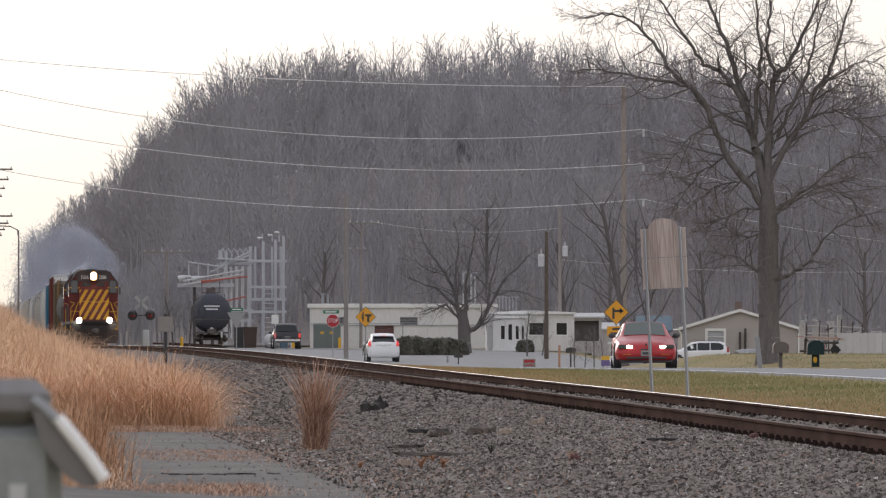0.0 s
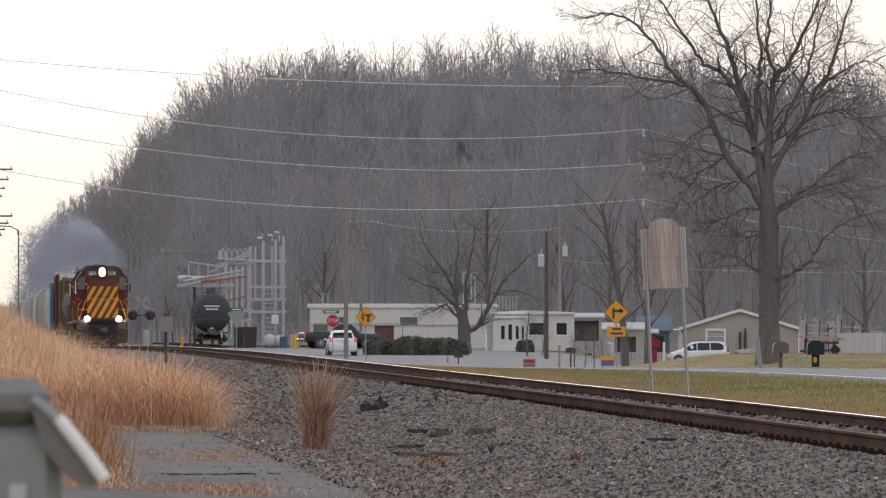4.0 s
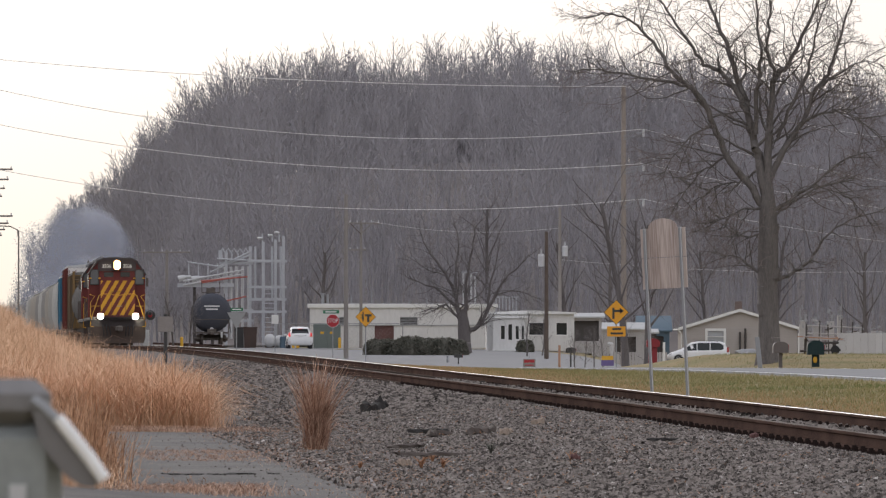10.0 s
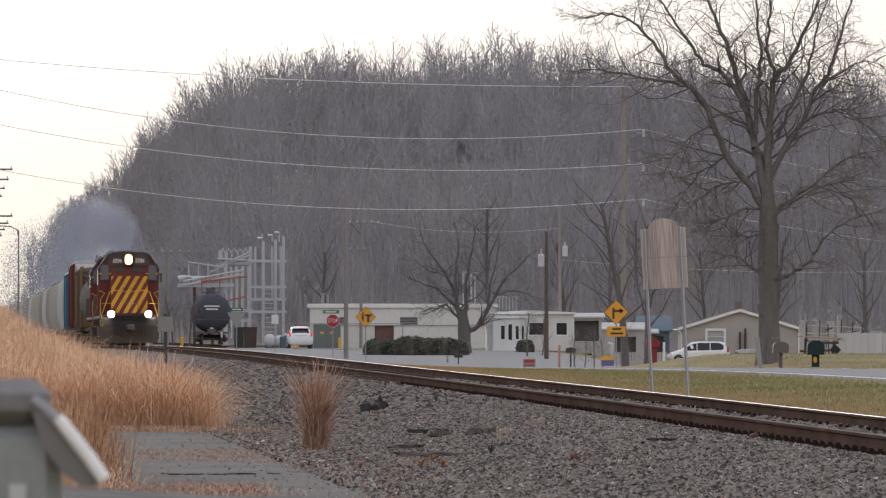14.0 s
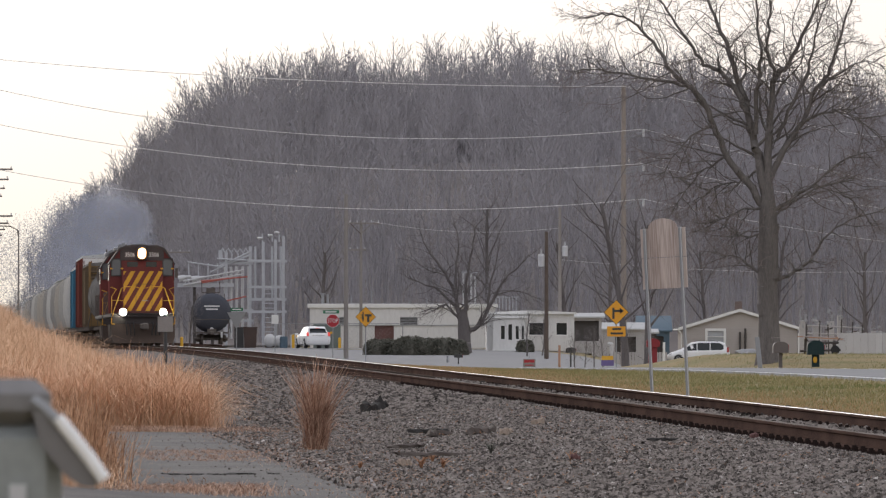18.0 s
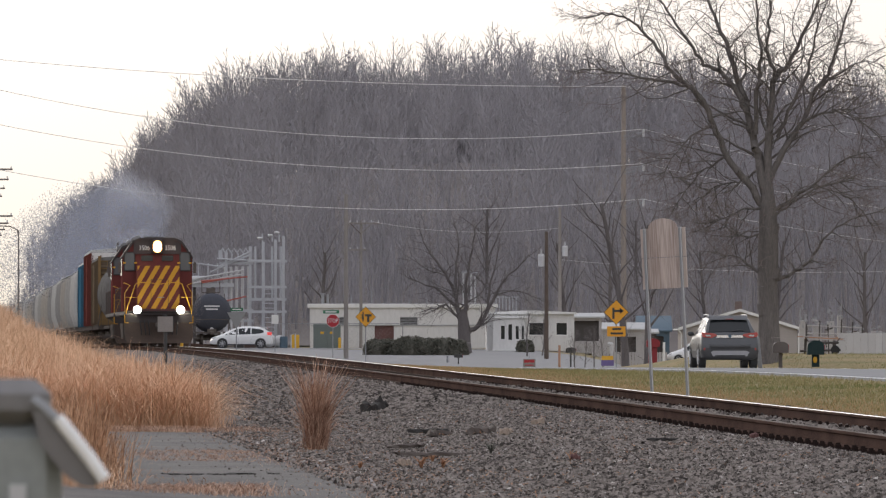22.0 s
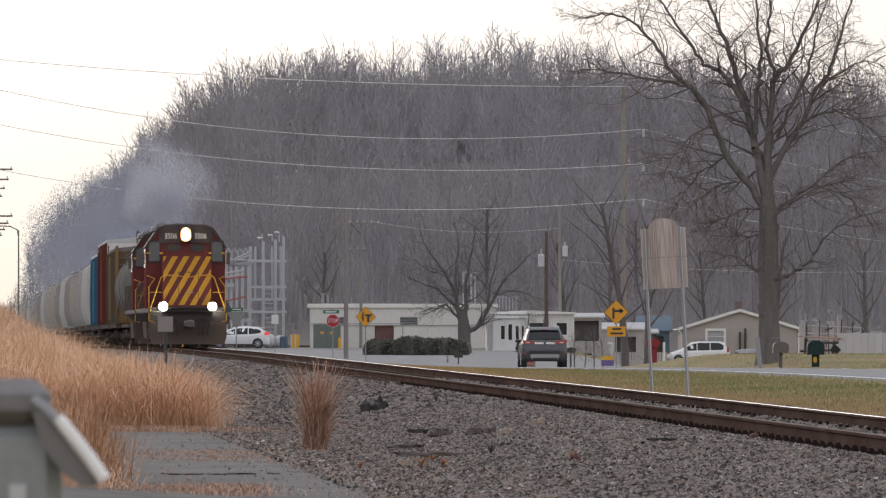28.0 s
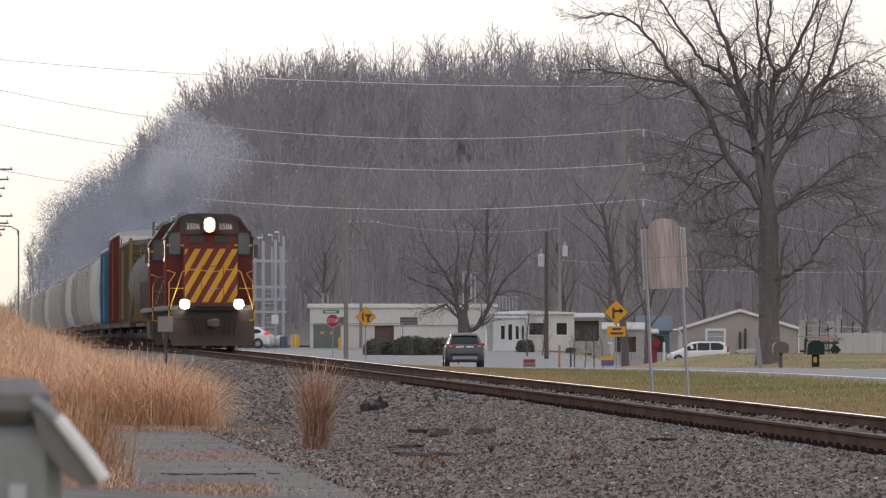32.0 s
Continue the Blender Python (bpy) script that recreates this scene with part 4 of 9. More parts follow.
def boxcar(label, length, height, side, end, roof):
    ob = thing("boxcar", label, "boxcar", group="freight cars of the train")
    a, b = 0.6, length - 0.6
    body = part("body", Geo().extrude([(-1.5, 1.05), (1.5, 1.05), (1.5, height - 0.25), (-1.5, height - 0.25)], a, b), side, ob)
    part("roof", Geo().extrude([(-1.53, height - 0.27), (1.53, height - 0.27), (1.5, height - 0.14), (0, height), (-1.5, height - 0.14)], a - 0.03, b + 0.03), roof, ob, "bare metal roof")
    g = Geo()
    for k in range(9):
        z = 1.4 + k * (height - 2.0) / 8
        g.rod((-1.35, a - 0.02, z), (1.35, a - 0.02, z), 0.07, n=8)
    part("end_corrugation", g, end, body)
    if end is M_REDBOX:
        band = part("end_band", Geo().box(0, a - 0.1, height - 0.62, 2.96, 0.05, 0.68), M_POSTS, body, "pale lettered band on the car's end")
        for x in (-0.9, -0.45, 0.0, 0.45, 0.9):
            part("text_bar", Geo().box(x, a - 0.13, height - 0.62, 0.36, 0.01, 0.14), M_UNDER, band)
    if end is M_TAN:
        for x in (-1.42, -0.62, 1.42):
            part("end_post", Geo().box(x, a - 0.1, (height + 1.0) / 2, 0.14, 0.14, height - 1.1), M_OCHRE, body, "ochre end post")
        part("end_plank", Geo().box(-1.0, a - 0.16, 2.0, 0.62, 0.06, 1.9), M_OCHRE, body, "ochre plank")
    for s in (-1, 1):
        g = Geo()
        n = int((b - a) / 1.2)
        for k in range(n + 1):
            y = a + 0.1 + k * (b - a - 0.2) / n
            g.box(s * 1.53, y, (height + 0.8) / 2, 0.06, 0.12, height - 1.35)
        part("side_rib", g, side, body)
        part("door", Geo().box(s * 1.55, (a + b) / 2, (height + 0.7) / 2, 0.07, 3.0, height - 1.6, c=0.02), side, body)
        lad = Geo().rod((s * 1.42, a - 0.12, 1.0), (s * 1.42, a - 0.12, height - 0.4), 0.025).rod((s * 1.0, a - 0.12, 1.0), (s * 1.0, a - 0.12, height - 0.4), 0.025)
        for k in range(9):
            lad.rod((s * 1.0, a - 0.12, 1.2 + k * 0.38), (s * 1.42, a - 0.12, 1.2 + k * 0.38), 0.02)
        part("ladder", lad, M_OCHRE if s < 0 and end is M_TAN else side, ob)
    part("sill", Geo().box(0, length / 2, 0.95, 2.9, b - a, 0.25), M_UNDER, ob)
    coupler_ends(ob, length)
    truck(ob, 2.3, 1.75, 0.42)
    truck(ob, length - 2.3, 1.75, 0.42)
    return ob


def tank_car(label, length, r, material, dark=False):
    ob = thing("tank_car", label, "tank car", group="freight cars of the train")
    n, rings = 24, []
    zc = 0.95 + r
    for y, k in ((0.9, 0.3), (0.95, 0.55), (1.08, 0.8), (1.3, 0.95), (1.6, 1.0), (length - 1.6, 1.0), (length - 1.3, 0.95), (length - 1.08, 0.8), (length - 0.95, 0.55), (length - 0.9, 0.3)):
        rings.append([(r * k * math.cos(2 * math.pi * i / n), y, zc + r * k * math.sin(2 * math.pi * i / n)) for i in range(n)])
    shell = part("tank_shell", Geo().loft(rings), material, ob)
    for y in (3.0, length / 2, length - 3.0):
        g = Geo()
        g.loft([[((r + 0.025) * math.cos(2 * math.pi * i / n), yy, zc + (r + 0.025) * math.sin(2 * math.pi * i / n)) for i in range(n)] for yy in (y - 0.06, y + 0.06)])
        part("band", g, material, shell)
    part("dome_platform", Geo().box(0, length / 2, zc + r + 0.1, 1.4, 1.8, 0.06).rod((0, length / 2, zc + r - 0.1), (0, length / 2, zc + r + 0.45), 0.35, n=14), M_UNDER, ob)
    for s in (-1, 1):
        rl = Geo().pipe([(s * 0.7, length / 2 - 0.9, zc + r + 0.1), (s * 0.7, length / 2 - 0.9, zc + r + 0.9), (s * 0.7, length / 2 + 0.9, zc + r + 0.9), (s * 0.7, length / 2 + 0.9, zc + r + 0.1)], 0.025)
        part("guard_rail", rl, M_UNDER, ob)
    part("underframe", Geo().box(0, length / 2, 0.9, 2.5, length - 1.4, 0.14).box(0, length / 2, 1.02, 0.7, length - 1.0, 0.35), M_UNDER, ob)
    for s in (-1, 1):
        part("end_handrail", Geo().pipe([(s * 1.3, 0.7, 0.95), (s * 1.3, 0.7, 1.9), (0, 0.65, 1.95)], 0.025), M_UNDER, ob)
        part("ladder", Geo().rod((s * (r + 0.08), length / 2 - 0.25, 0.9), (s * (r * 0.7), length / 2 - 0.25, zc + r), 0.025).rod((s * (r + 0.08), length / 2 + 0.25, 0.9), (s * (r * 0.7), length / 2 + 0.25, zc + r), 0.025), M_UNDER, ob)
    coupler_ends(ob, length)
    truck(ob, 2.3, 1.75, 0.42)
    truck(ob, length - 2.3, 1.75, 0.42)
    return ob


def covered_hopper(label, length, height, material):
    ob = thing("covered_hopper", label, "hopper car", group="freight cars of the train")
    prof = [(-1.35, 1.2), (1.35, 1.2), (1.58, 2.0), (1.6, 3.0), (1.5, height - 0.55), (1.1, height - 0.15), (-1.1, height - 0.15), (-1.5, height - 0.55), (-1.6, 3.0), (-1.58, 2.0)]
    y0, y1 = 1.7, length - 1.7
    body = part("body", Geo().loft([[(x, y0 + (1.2 if z < 1.5 else 0), z) for x, z in prof], [(x, y1 - (1.2 if z < 1.5 else 0), z) for x, z in prof]]), material, ob)
    for k in range(9):
        y = y0 + 0.08 + k * (y1 - y0 - 0.16) / 8
        for sd in (-1, 1):
            part("side_post", Geo().loft([[(sd * x * 1.085, yy, z) for x, z in prof[1:6]] + [(sd * x * 0.98, yy, z) for x, z in reversed(prof[1:6])] for yy in (y - 0.13, y + 0.13)]), material, body)
    part("roof_hatch", Geo().box(0, length / 2, height - 0.08, 0.7, y1 - y0 - 0.6, 0.16, c=0.03), material, ob)
    part("running_board", Geo().box(-0.85, length / 2, height - 0.02, 0.5, length - 1.6, 0.04).box(0.85, length / 2, height - 0.02, 0.5, length - 1.6, 0.04), M_ZINC, ob)
    part("end_sheet", Geo().loft([[(-1.4, 0.75, 1.15), (1.4, 0.75, 1.15), (1.4, 0.8, 1.25), (-1.4, 0.8, 1.25)], [(-1.4, y0 + 1.0, 2.4), (1.4, y0 + 1.0, 2.4), (1.4, y0 + 1.1, 2.4), (-1.4, y0 + 1.1, 2.4)]]), material, ob)
    for s in (-1, 1):
        g = Geo()
        for x in (s * 1.0, s * 1.4):
            g.rod((x, 0.7, 1.0), (x, 0.75, height - 0.2), 0.025)
        for k in range(9):
            g.rod((s * 1.0, 0.7, 1.2 + k * 0.37), (s * 1.4, 0.7, 1.2 + k * 0.37), 0.018)
        part("ladder", g, material, ob)
    part("sill", Geo().box(0, length / 2, 0.98, 2.4, length - 1.2, 0.24), M_UNDER, ob)
    for k in range(3):
        y = length * (0.3 + 0.2 * k)
        part("discharge_gate", Geo().loft([[(-1.2, y - 1.3, 1.2), (1.2, y - 1.3, 1.2), (1.2, y + 1.3, 1.2), (-1.2, y + 1.3, 1.2)], [(-0.5, y - 0.3, 0.4), (0.5, y - 0.3, 0.4), (0.5, y + 0.3, 0.4), (-0.5, y + 0.3, 0.4)]]), material, ob)
    coupler_ends(ob, length)
    truck(ob, 2.1, 1.75, 0.42)
    truck(ob, length - 2.1, 1.75, 0.42)
    return ob


TRAIN = []
ENGINE = locomotive()
TRAIN += [(ENGINE, 0.0), (locomotive(False), 18.4)]
reach = 36.8
for ob, ln in ((tank_car("short grey tank car behind the locomotive", 13.5, 1.6, M_TANKCAR), 13.5),
               (boxcar("brown-grey boxcar with a yellow ladder end", 15.5, 4.55, M_TAN, M_TAN, M_TANKCAR), 15.5),
               (boxcar("tall oxide-red boxcar with a bright metal roof", 18.6, 5.15, M_REDBOX, M_REDBOX, M_ZINC), 18.6),
               (boxcar("blue boxcar with ribbed sides", 16.5, 4.75, M_BLUEBOX, M_BLUEBOX, M_ZINC), 16.5)):
    TRAIN.append((ob, reach))
    reach += ln + 0.3
hop1 = covered_hopper("pale grey covered hopper car with ribbed sides", 18.0, 4.65, M_HOPPER2)
hop2 = covered_hopper("weathered grey covered hopper car with ribbed sides", 17.4, 4.6, M_HOPPER)
TRAIN += [(hop1, reach), (hop2, reach + 18.3)]
reach += 36.0
hop3 = covered_hopper("tan-grey dusty covered hopper car with ribbed sides", 17.4, 4.55, M_HOPPER3)
hop4 = covered_hopper("dark grey dusty covered hopper car with ribbed sides", 17.4, 4.6, M_HOPPER4)
TRAIN += [(hop3, reach), (hop4, reach + 18.3)]
reach += 36.6
for k in range(16):
    c = copy_thing((hop1, hop3, hop2, hop4, hop3)[k * 3 % 5], Matrix())
    TRAIN.append((c, reach))
    reach += 18.3
# ---------------------------------------------------------------- exhaust smoke, in drifting rigid puffs of fine flakes
def smoke(name, rgb, cover):
    """Thin flakes that let most light through."""
    ma = bpy.data.materials.new(name)
    ma.use_nodes = True
    nd, ln = ma.node_tree.nodes, ma.node_tree.links
    nd.remove(nd["Principled BSDF"])
    dif, tra, clear = nd.new("ShaderNodeBsdfDiffuse"), nd.new("ShaderNodeBsdfTranslucent"), nd.new("ShaderNodeBsdfTransparent")
    both, mix = nd.new("ShaderNodeMixShader"), nd.new("ShaderNodeMixShader")
    dif.inputs[0].default_value = tra.inputs[0].default_value = (*rgb, 1)
    both.inputs[0].default_value, mix.inputs[0].default_value = 0.5, cover
    ln.new(dif.outputs[0], both.inputs[1])
    ln.new(tra.outputs[0], both.inputs[2])
    ln.new(clear.outputs[0], mix.inputs[1])
    ln.new(both.outputs[0], mix.inputs[2])
    ln.new(mix.outputs[0], nd["Material Output"].inputs[0])
    return ma


M_PALESMOKE = smoke("pale_exhaust_flakes", (0.64, 0.66, 0.73), 0.3)
M_SMOKE = smoke("exhaust_smoke_flakes", (0.32, 0.34, 0.405), 0.48)
rngs = np.random.default_rng(4)


def puff(name, n, sx, sy, sz, size, label, material=None):
    c = rngs.normal(0, 1, (n, 3))
    far = np.linalg.norm(c, axis=1)[:, None]
    c *= np.minimum(far, 1.5 + 0.45 * np.tanh(far - 1.5)) / far * rngs.uniform(0.8, 1.0, (n, 1))
    c += 0.3 * np.sin(c[:, [2, 0, 1]] * 2.3 + 1.0)
    c *= np.array((sx, sy, sz)) * 0.5
    a, b = rngs.normal(0, size, (n, 3)), rngs.normal(0, size, (n, 3))
    v = np.stack([c - a, c + b, c + a], 1).reshape(-1, 3)
    me = arrays(name, v, np.arange(3 * n).reshape(-1, 3), material or M_SMOKE)
    return tagged(new(name, me), label, "smoke", "", "stuff")


# offset from the engine's front: sideways, back and up; spread; flakes
PUFFS = []
for k, (off, spread, n) in enumerate((((0, 10, 5.1), (0.4, 0.9, 0.8), 1100), ((-0.2, 16, 5.8), (0.9, 3, 0.9), 5500), ((-0.5, 29, 6.2), (1.35, 6, 1.3), 15000), ((-0.6, 50, 6.5), (1.8, 10, 1.8), 27000),
                                      ((0.0, 84, 6.3), (2.5, 16, 2.6), 42000), ((0.9, 135, 6.6), (3.0, 22, 3.6), 50000), ((1.8, 205, 7.2), (3.8, 28, 4.6), 54000), ((1.4, 300, 7.0), (4.6, 40, 5.2), 54000))):
    PUFFS.append((puff("smoke_puff", n, *spread, 0.021 + 0.0006 * k * k, "thin blue-grey diesel smoke trailing over the train"), off))
BURST = puff("smoke_puff", 44000, 1.55, 4.0, 2.1, 0.022, "thick pale grey puff of diesel smoke rising", M_PALESMOKE)
# ---------------------------------------------------------------- road vehicles; each faces +y
M_TAIL = mat("red_tail_lens", (0.42, 0.06, 0.055), (0.34, 0.05, 0.045), 0.2, bump=0, coat=0.5)
M_TAILLIT = glow("lit_tail_lamp", (0.8, 0.07, 0.06), 0.4)
M_CARHEAD = glow("lit_car_headlamp", (1.0, 0.86, 0.66), 14.0)
M_LENS = glassy("clear_lamp_lens", (0.45, 0.46, 0.46), 0.1)
M_TRIM = mat("black_plastic_trim", (0.045, 0.045, 0.048), (0.065, 0.065, 0.065), 0.65, bump=0.05)
M_ALLOY = mat("alloy_wheel", (0.5, 0.5, 0.51), (0.4, 0.4, 0.41), 0.35, 0.7, bump=0)
M_CHROME = mat("bright_chrome", (0.82, 0.82, 0.82), (0.74, 0.74, 0.75), 0.18, 0.9, bump=0)
M_SILVER = mat("silver_plastic", (0.36, 0.36, 0.37), (0.30, 0.30, 0.31), 0.45, 0.3, bump=0)
M_SAFETYLENS = mat("amber_lens", (0.5, 0.2, 0.03), (0.42, 0.17, 0.03), 0.25, bump=0)
M_BLUE = mat("faded_blue", (0.06, 0.10, 0.135), (0.085, 0.13, 0.165), 0.7, scale=1, fine=10)
M_PLATE = mat("number_plate_white", (0.3, 0.3, 0.29), (0.24, 0.24, 0.23), 0.5, bump=0)


def car_paint(name, rgb, metal=0.2):
    return mat(name, rgb, tuple(c * 0.85 for c in rgb), 0.32, metal, scale=0.8, fine=8, bump=0, coat=0.25, spec=0.35)


P_GREY, P_WHITE, P_RED, P_DARK = car_paint("dark_grey_car_paint", (0.095, 0.098, 0.104)), car_paint("white_car_paint", (0.80, 0.80, 0.79), 0.0), car_paint("red_car_paint", (0.40, 0.022, 0.026)), car_paint("dark_pickup_paint", (0.04, 0.04, 0.045))
M_TINT = glassy("green_tinted_windscreen", (0.045, 0.06, 0.05), 0.10)


class Shell:
    """The skin of a car from cross sections, tail to nose: (y, sill, bulge height, bulge half width, belt height, belt half width, top height, top half width)."""
    def __init__(self, rows):
        self.rows = rows
        self.length = rows[-1][0]

    def at(self, y):
        return [float(np.interp(y, [r[0] for r in self.rows], [r[i] for r in self.rows])) for i in range(8)]

    def cant(self, s):
        return max(s[4] + 0.01, s[6] - 0.075)

    def ring(self, s):
        y, zs, zm, wm, zb, wb, zt, wt = s
        c = self.cant(s)
        right = [(wm * 0.80, zs), (wm * 0.955, zs + 0.06), (wm * 0.992, (zs + zm) / 2 + 0.04), (wm, zm), (wm * 0.6 + wb * 0.4, zm * 0.35 + zb * 0.65), (wb, zb - 0.02), (wb - 0.025, zb + 0.005), (wt, c), (wt * 0.9, c * 0.4 + zt * 0.6 - 0.005), (wt * 0.62, zt - 0.012), (wt * 0.22, zt)]
        return [(x, y - self.length / 2, z) for x, z in right] + [(-x, y - self.length / 2, z) for x, z in reversed(right)]

    def body(self):
        ys = []
        for a, b in zip(self.rows, self.rows[1:]):
            n = max(1, int((b[0] - a[0]) / 0.18))
            ys += [a[0] + (b[0] - a[0]) * k / n for k in range(n)]
        return Geo().loft([self.ring(self.at(y)) for y in ys + [self.length]])

    def side(self, sd, rows, out=0.010):
        """A window on one flank; rows: (y, lower share, upper share) between the belt and the roof's edge."""
        rings = []
        for y, f0, f1 in rows:
            s = self.at(y)
            w0, z0, w1, z1 = s[5] - 0.025, s[4] + 0.005, s[7], self.cant(s)
            p = [(w0 + (w1 - w0) * f, z0 + (z1 - z0) * f) for f in (f0, f1)]
            rings.append([(sd * (p[0][0] + out), y - self.length / 2, p[0][1]), (sd * (p[1][0] + out), y - self.length / 2, p[1][1]), (sd * (p[1][0] - 0.02), y - self.length / 2, p[1][1]), (sd * (p[0][0] - 0.02), y - self.length / 2, p[0][1])])
        return Geo().loft(rings)

    def screen(self, y0, y1, k=0.88, out=0.010):
        """The windscreen or the rear window on the sloping top between two stations."""
        rings = []
        for i in range(6):
            y = y0 + (y1 - y0) * i / 5
            s = self.at(y)
            dz = self.at(y1)[6] - self.at(y0)[6]
            n = Vector((0, -dz, y1 - y0)).normalized()
            c, zt = self.cant(s), s[6]
            xs = (-k, -0.6, -0.2, 0.2, 0.6, k)
            zs = [float(np.interp(abs(x), (0.22, 0.62, 0.9, 1.0), (zt, zt - 0.012, c * 0.4 + zt * 0.6 - 0.005, c))) for x in xs]
            top = [Vector((x * s[7], y - self.length / 2, z)) + n * out for x, z in zip(xs, zs)]
            rings.append([tuple(p) for p in top] + [tuple(p - n * 0.03) for p in reversed(top)])
        return Geo().loft(rings)

    def skirt(self, h):
        rings = []
        for s in self.rows:
            y, zs, zm, wm = s[:4]
            r = [(wm * 0.80, zs - 0.012), (wm * 0.965, zs + 0.055), (wm * 1.006, (zs + zm) / 2 + 0.035), (wm * 1.012, zs + h)]
            rings.append([(x, (y - self.length / 2) * 1.006, z) for x, z in r] + [(-x, (y - self.length / 2) * 1.006, z) for x, z in reversed(r)])
        return Geo().loft(rings)


def road_wheels(ob, sh, ys, r, rim):
    for s in (-1, 1):
        for yy in ys:
            h = sh.at(yy)[3]
            y = yy - sh.length / 2
            part("wheel_arch", Geo().disc((s * (h - 0.2), y, r + 0.02), (s * (h + 0.006), y, r + 0.02), r + 0.055, 22), M_TRIM, ob)
            w = thing("wheel", "", "", pose(s * (h - 0.095), y, r))
            w.parent = ob
            n, prof = 22, ((0.70, 0.11), (0.95, 0.115), (1.0, 0.08), (1.0, -0.08), (0.95, -0.115), (0.70, -0.11))
            part("tyre", Geo().loft([[(s * d, r * k * math.cos(2 * math.pi * i / n), r * k * math.sin(2 * math.pi * i / n)) for i in range(n)] for k, d in prof]), M_RUBBER, w)
            g = Geo().disc((s * 0.04, 0, 0), (s * 0.118, 0, 0), r * 0.2, 12)
            for k in range(7):
                a = 2 * math.pi * k / 7
                g.rod((s * 0.105, 0, 0), (s * 0.112, r * 0.66 * math.cos(a), r * 0.66 * math.sin(a)), 0.04, 0.032, 6)
            g.loft([[(s * d, r * k * math.cos(2 * math.pi * i / n), r * k * math.sin(2 * math.pi * i / n)) for i in range(n)] for k, d in ((0.62, 0.10), (0.72, 0.118), (0.72, 0.06), (0.62, 0.06))])
            part("rim", g, rim, w)


def car_base(name, label, category, paint_m, rows, wheels, r, windows, rear, front, front_m=None, skirt=0.0, mirror=None):
    ob = thing(name, label, category)
    sh = Shell(rows)
    body = part("body", sh.body(), paint_m, ob)
    for s in (-1, 1):
        for rws in windows:
            part("side_window", sh.side(s, rws), M_GLASS, ob, "dark side window")
        a = windows[-1][-1][0] - 0.25
        st = sh.at(a)
        mr = part("door_mirror", Geo().blob(s * (st[5] + 0.09), a - sh.length / 2, st[4] + 0.07, 0.11, 0.07, 0.08, 12, 7).box(s * (st[5] + 0.01), a - sh.length / 2, st[4] + 0.03, 0.1, 0.05, 0.03), mirror or M_TRIM, ob)
        for rws in windows:
            y = rws[-1][0] + 0.03
            q = sh.at(y)
            part("door_seam", Geo().box(s * (q[3] - 0.012), y - sh.length / 2, (q[2] + q[1]) / 2 + 0.1, 0.026, 0.01, q[2] - q[1]), M_TRIM, body)
            part("door_handle", Geo().box(s * (q[5] * 0.5 + q[3] * 0.5 + 0.012), y - 0.25 - sh.length / 2, q[4] - 0.13, 0.03, 0.17, 0.028, c=0.01), paint_m, ob)
    part("rear_window", sh.screen(*rear), M_GLASS, ob, "dark rear window")
    part("windscreen", sh.screen(*front), front_m or M_GLASS, ob)
    if skirt:
        part("lower_cladding", sh.skirt(skirt), M_TRIM, ob, "black plastic lower cladding")
    road_wheels(ob, sh, wheels, r, M_ALLOY)
    return ob, sh


def rear_plate(ob, y, z, w=0.62):
    part("plate_recess", Geo().box(0, y + 0.02, z, w, 0.05, 0.2, c=0.02), M_TRIM, ob)
    pl = part("number_plate", Geo().box(0, y - 0.005, z, 0.30, 0.02, 0.15, c=0.006), M_PLATE, ob)
    part("plate_bar", Geo().box(0, y - 0.02, z, 0.24, 0.01, 0.06), M_TRIM, pl)


def lamp_pair(ob, name, poly, y0, y1, material, label=""):
    for s in (-1, 1):
        part(name, Geo().extrude([(s * x, z) for x, z in poly][::s], y0, y1), material, ob, label)


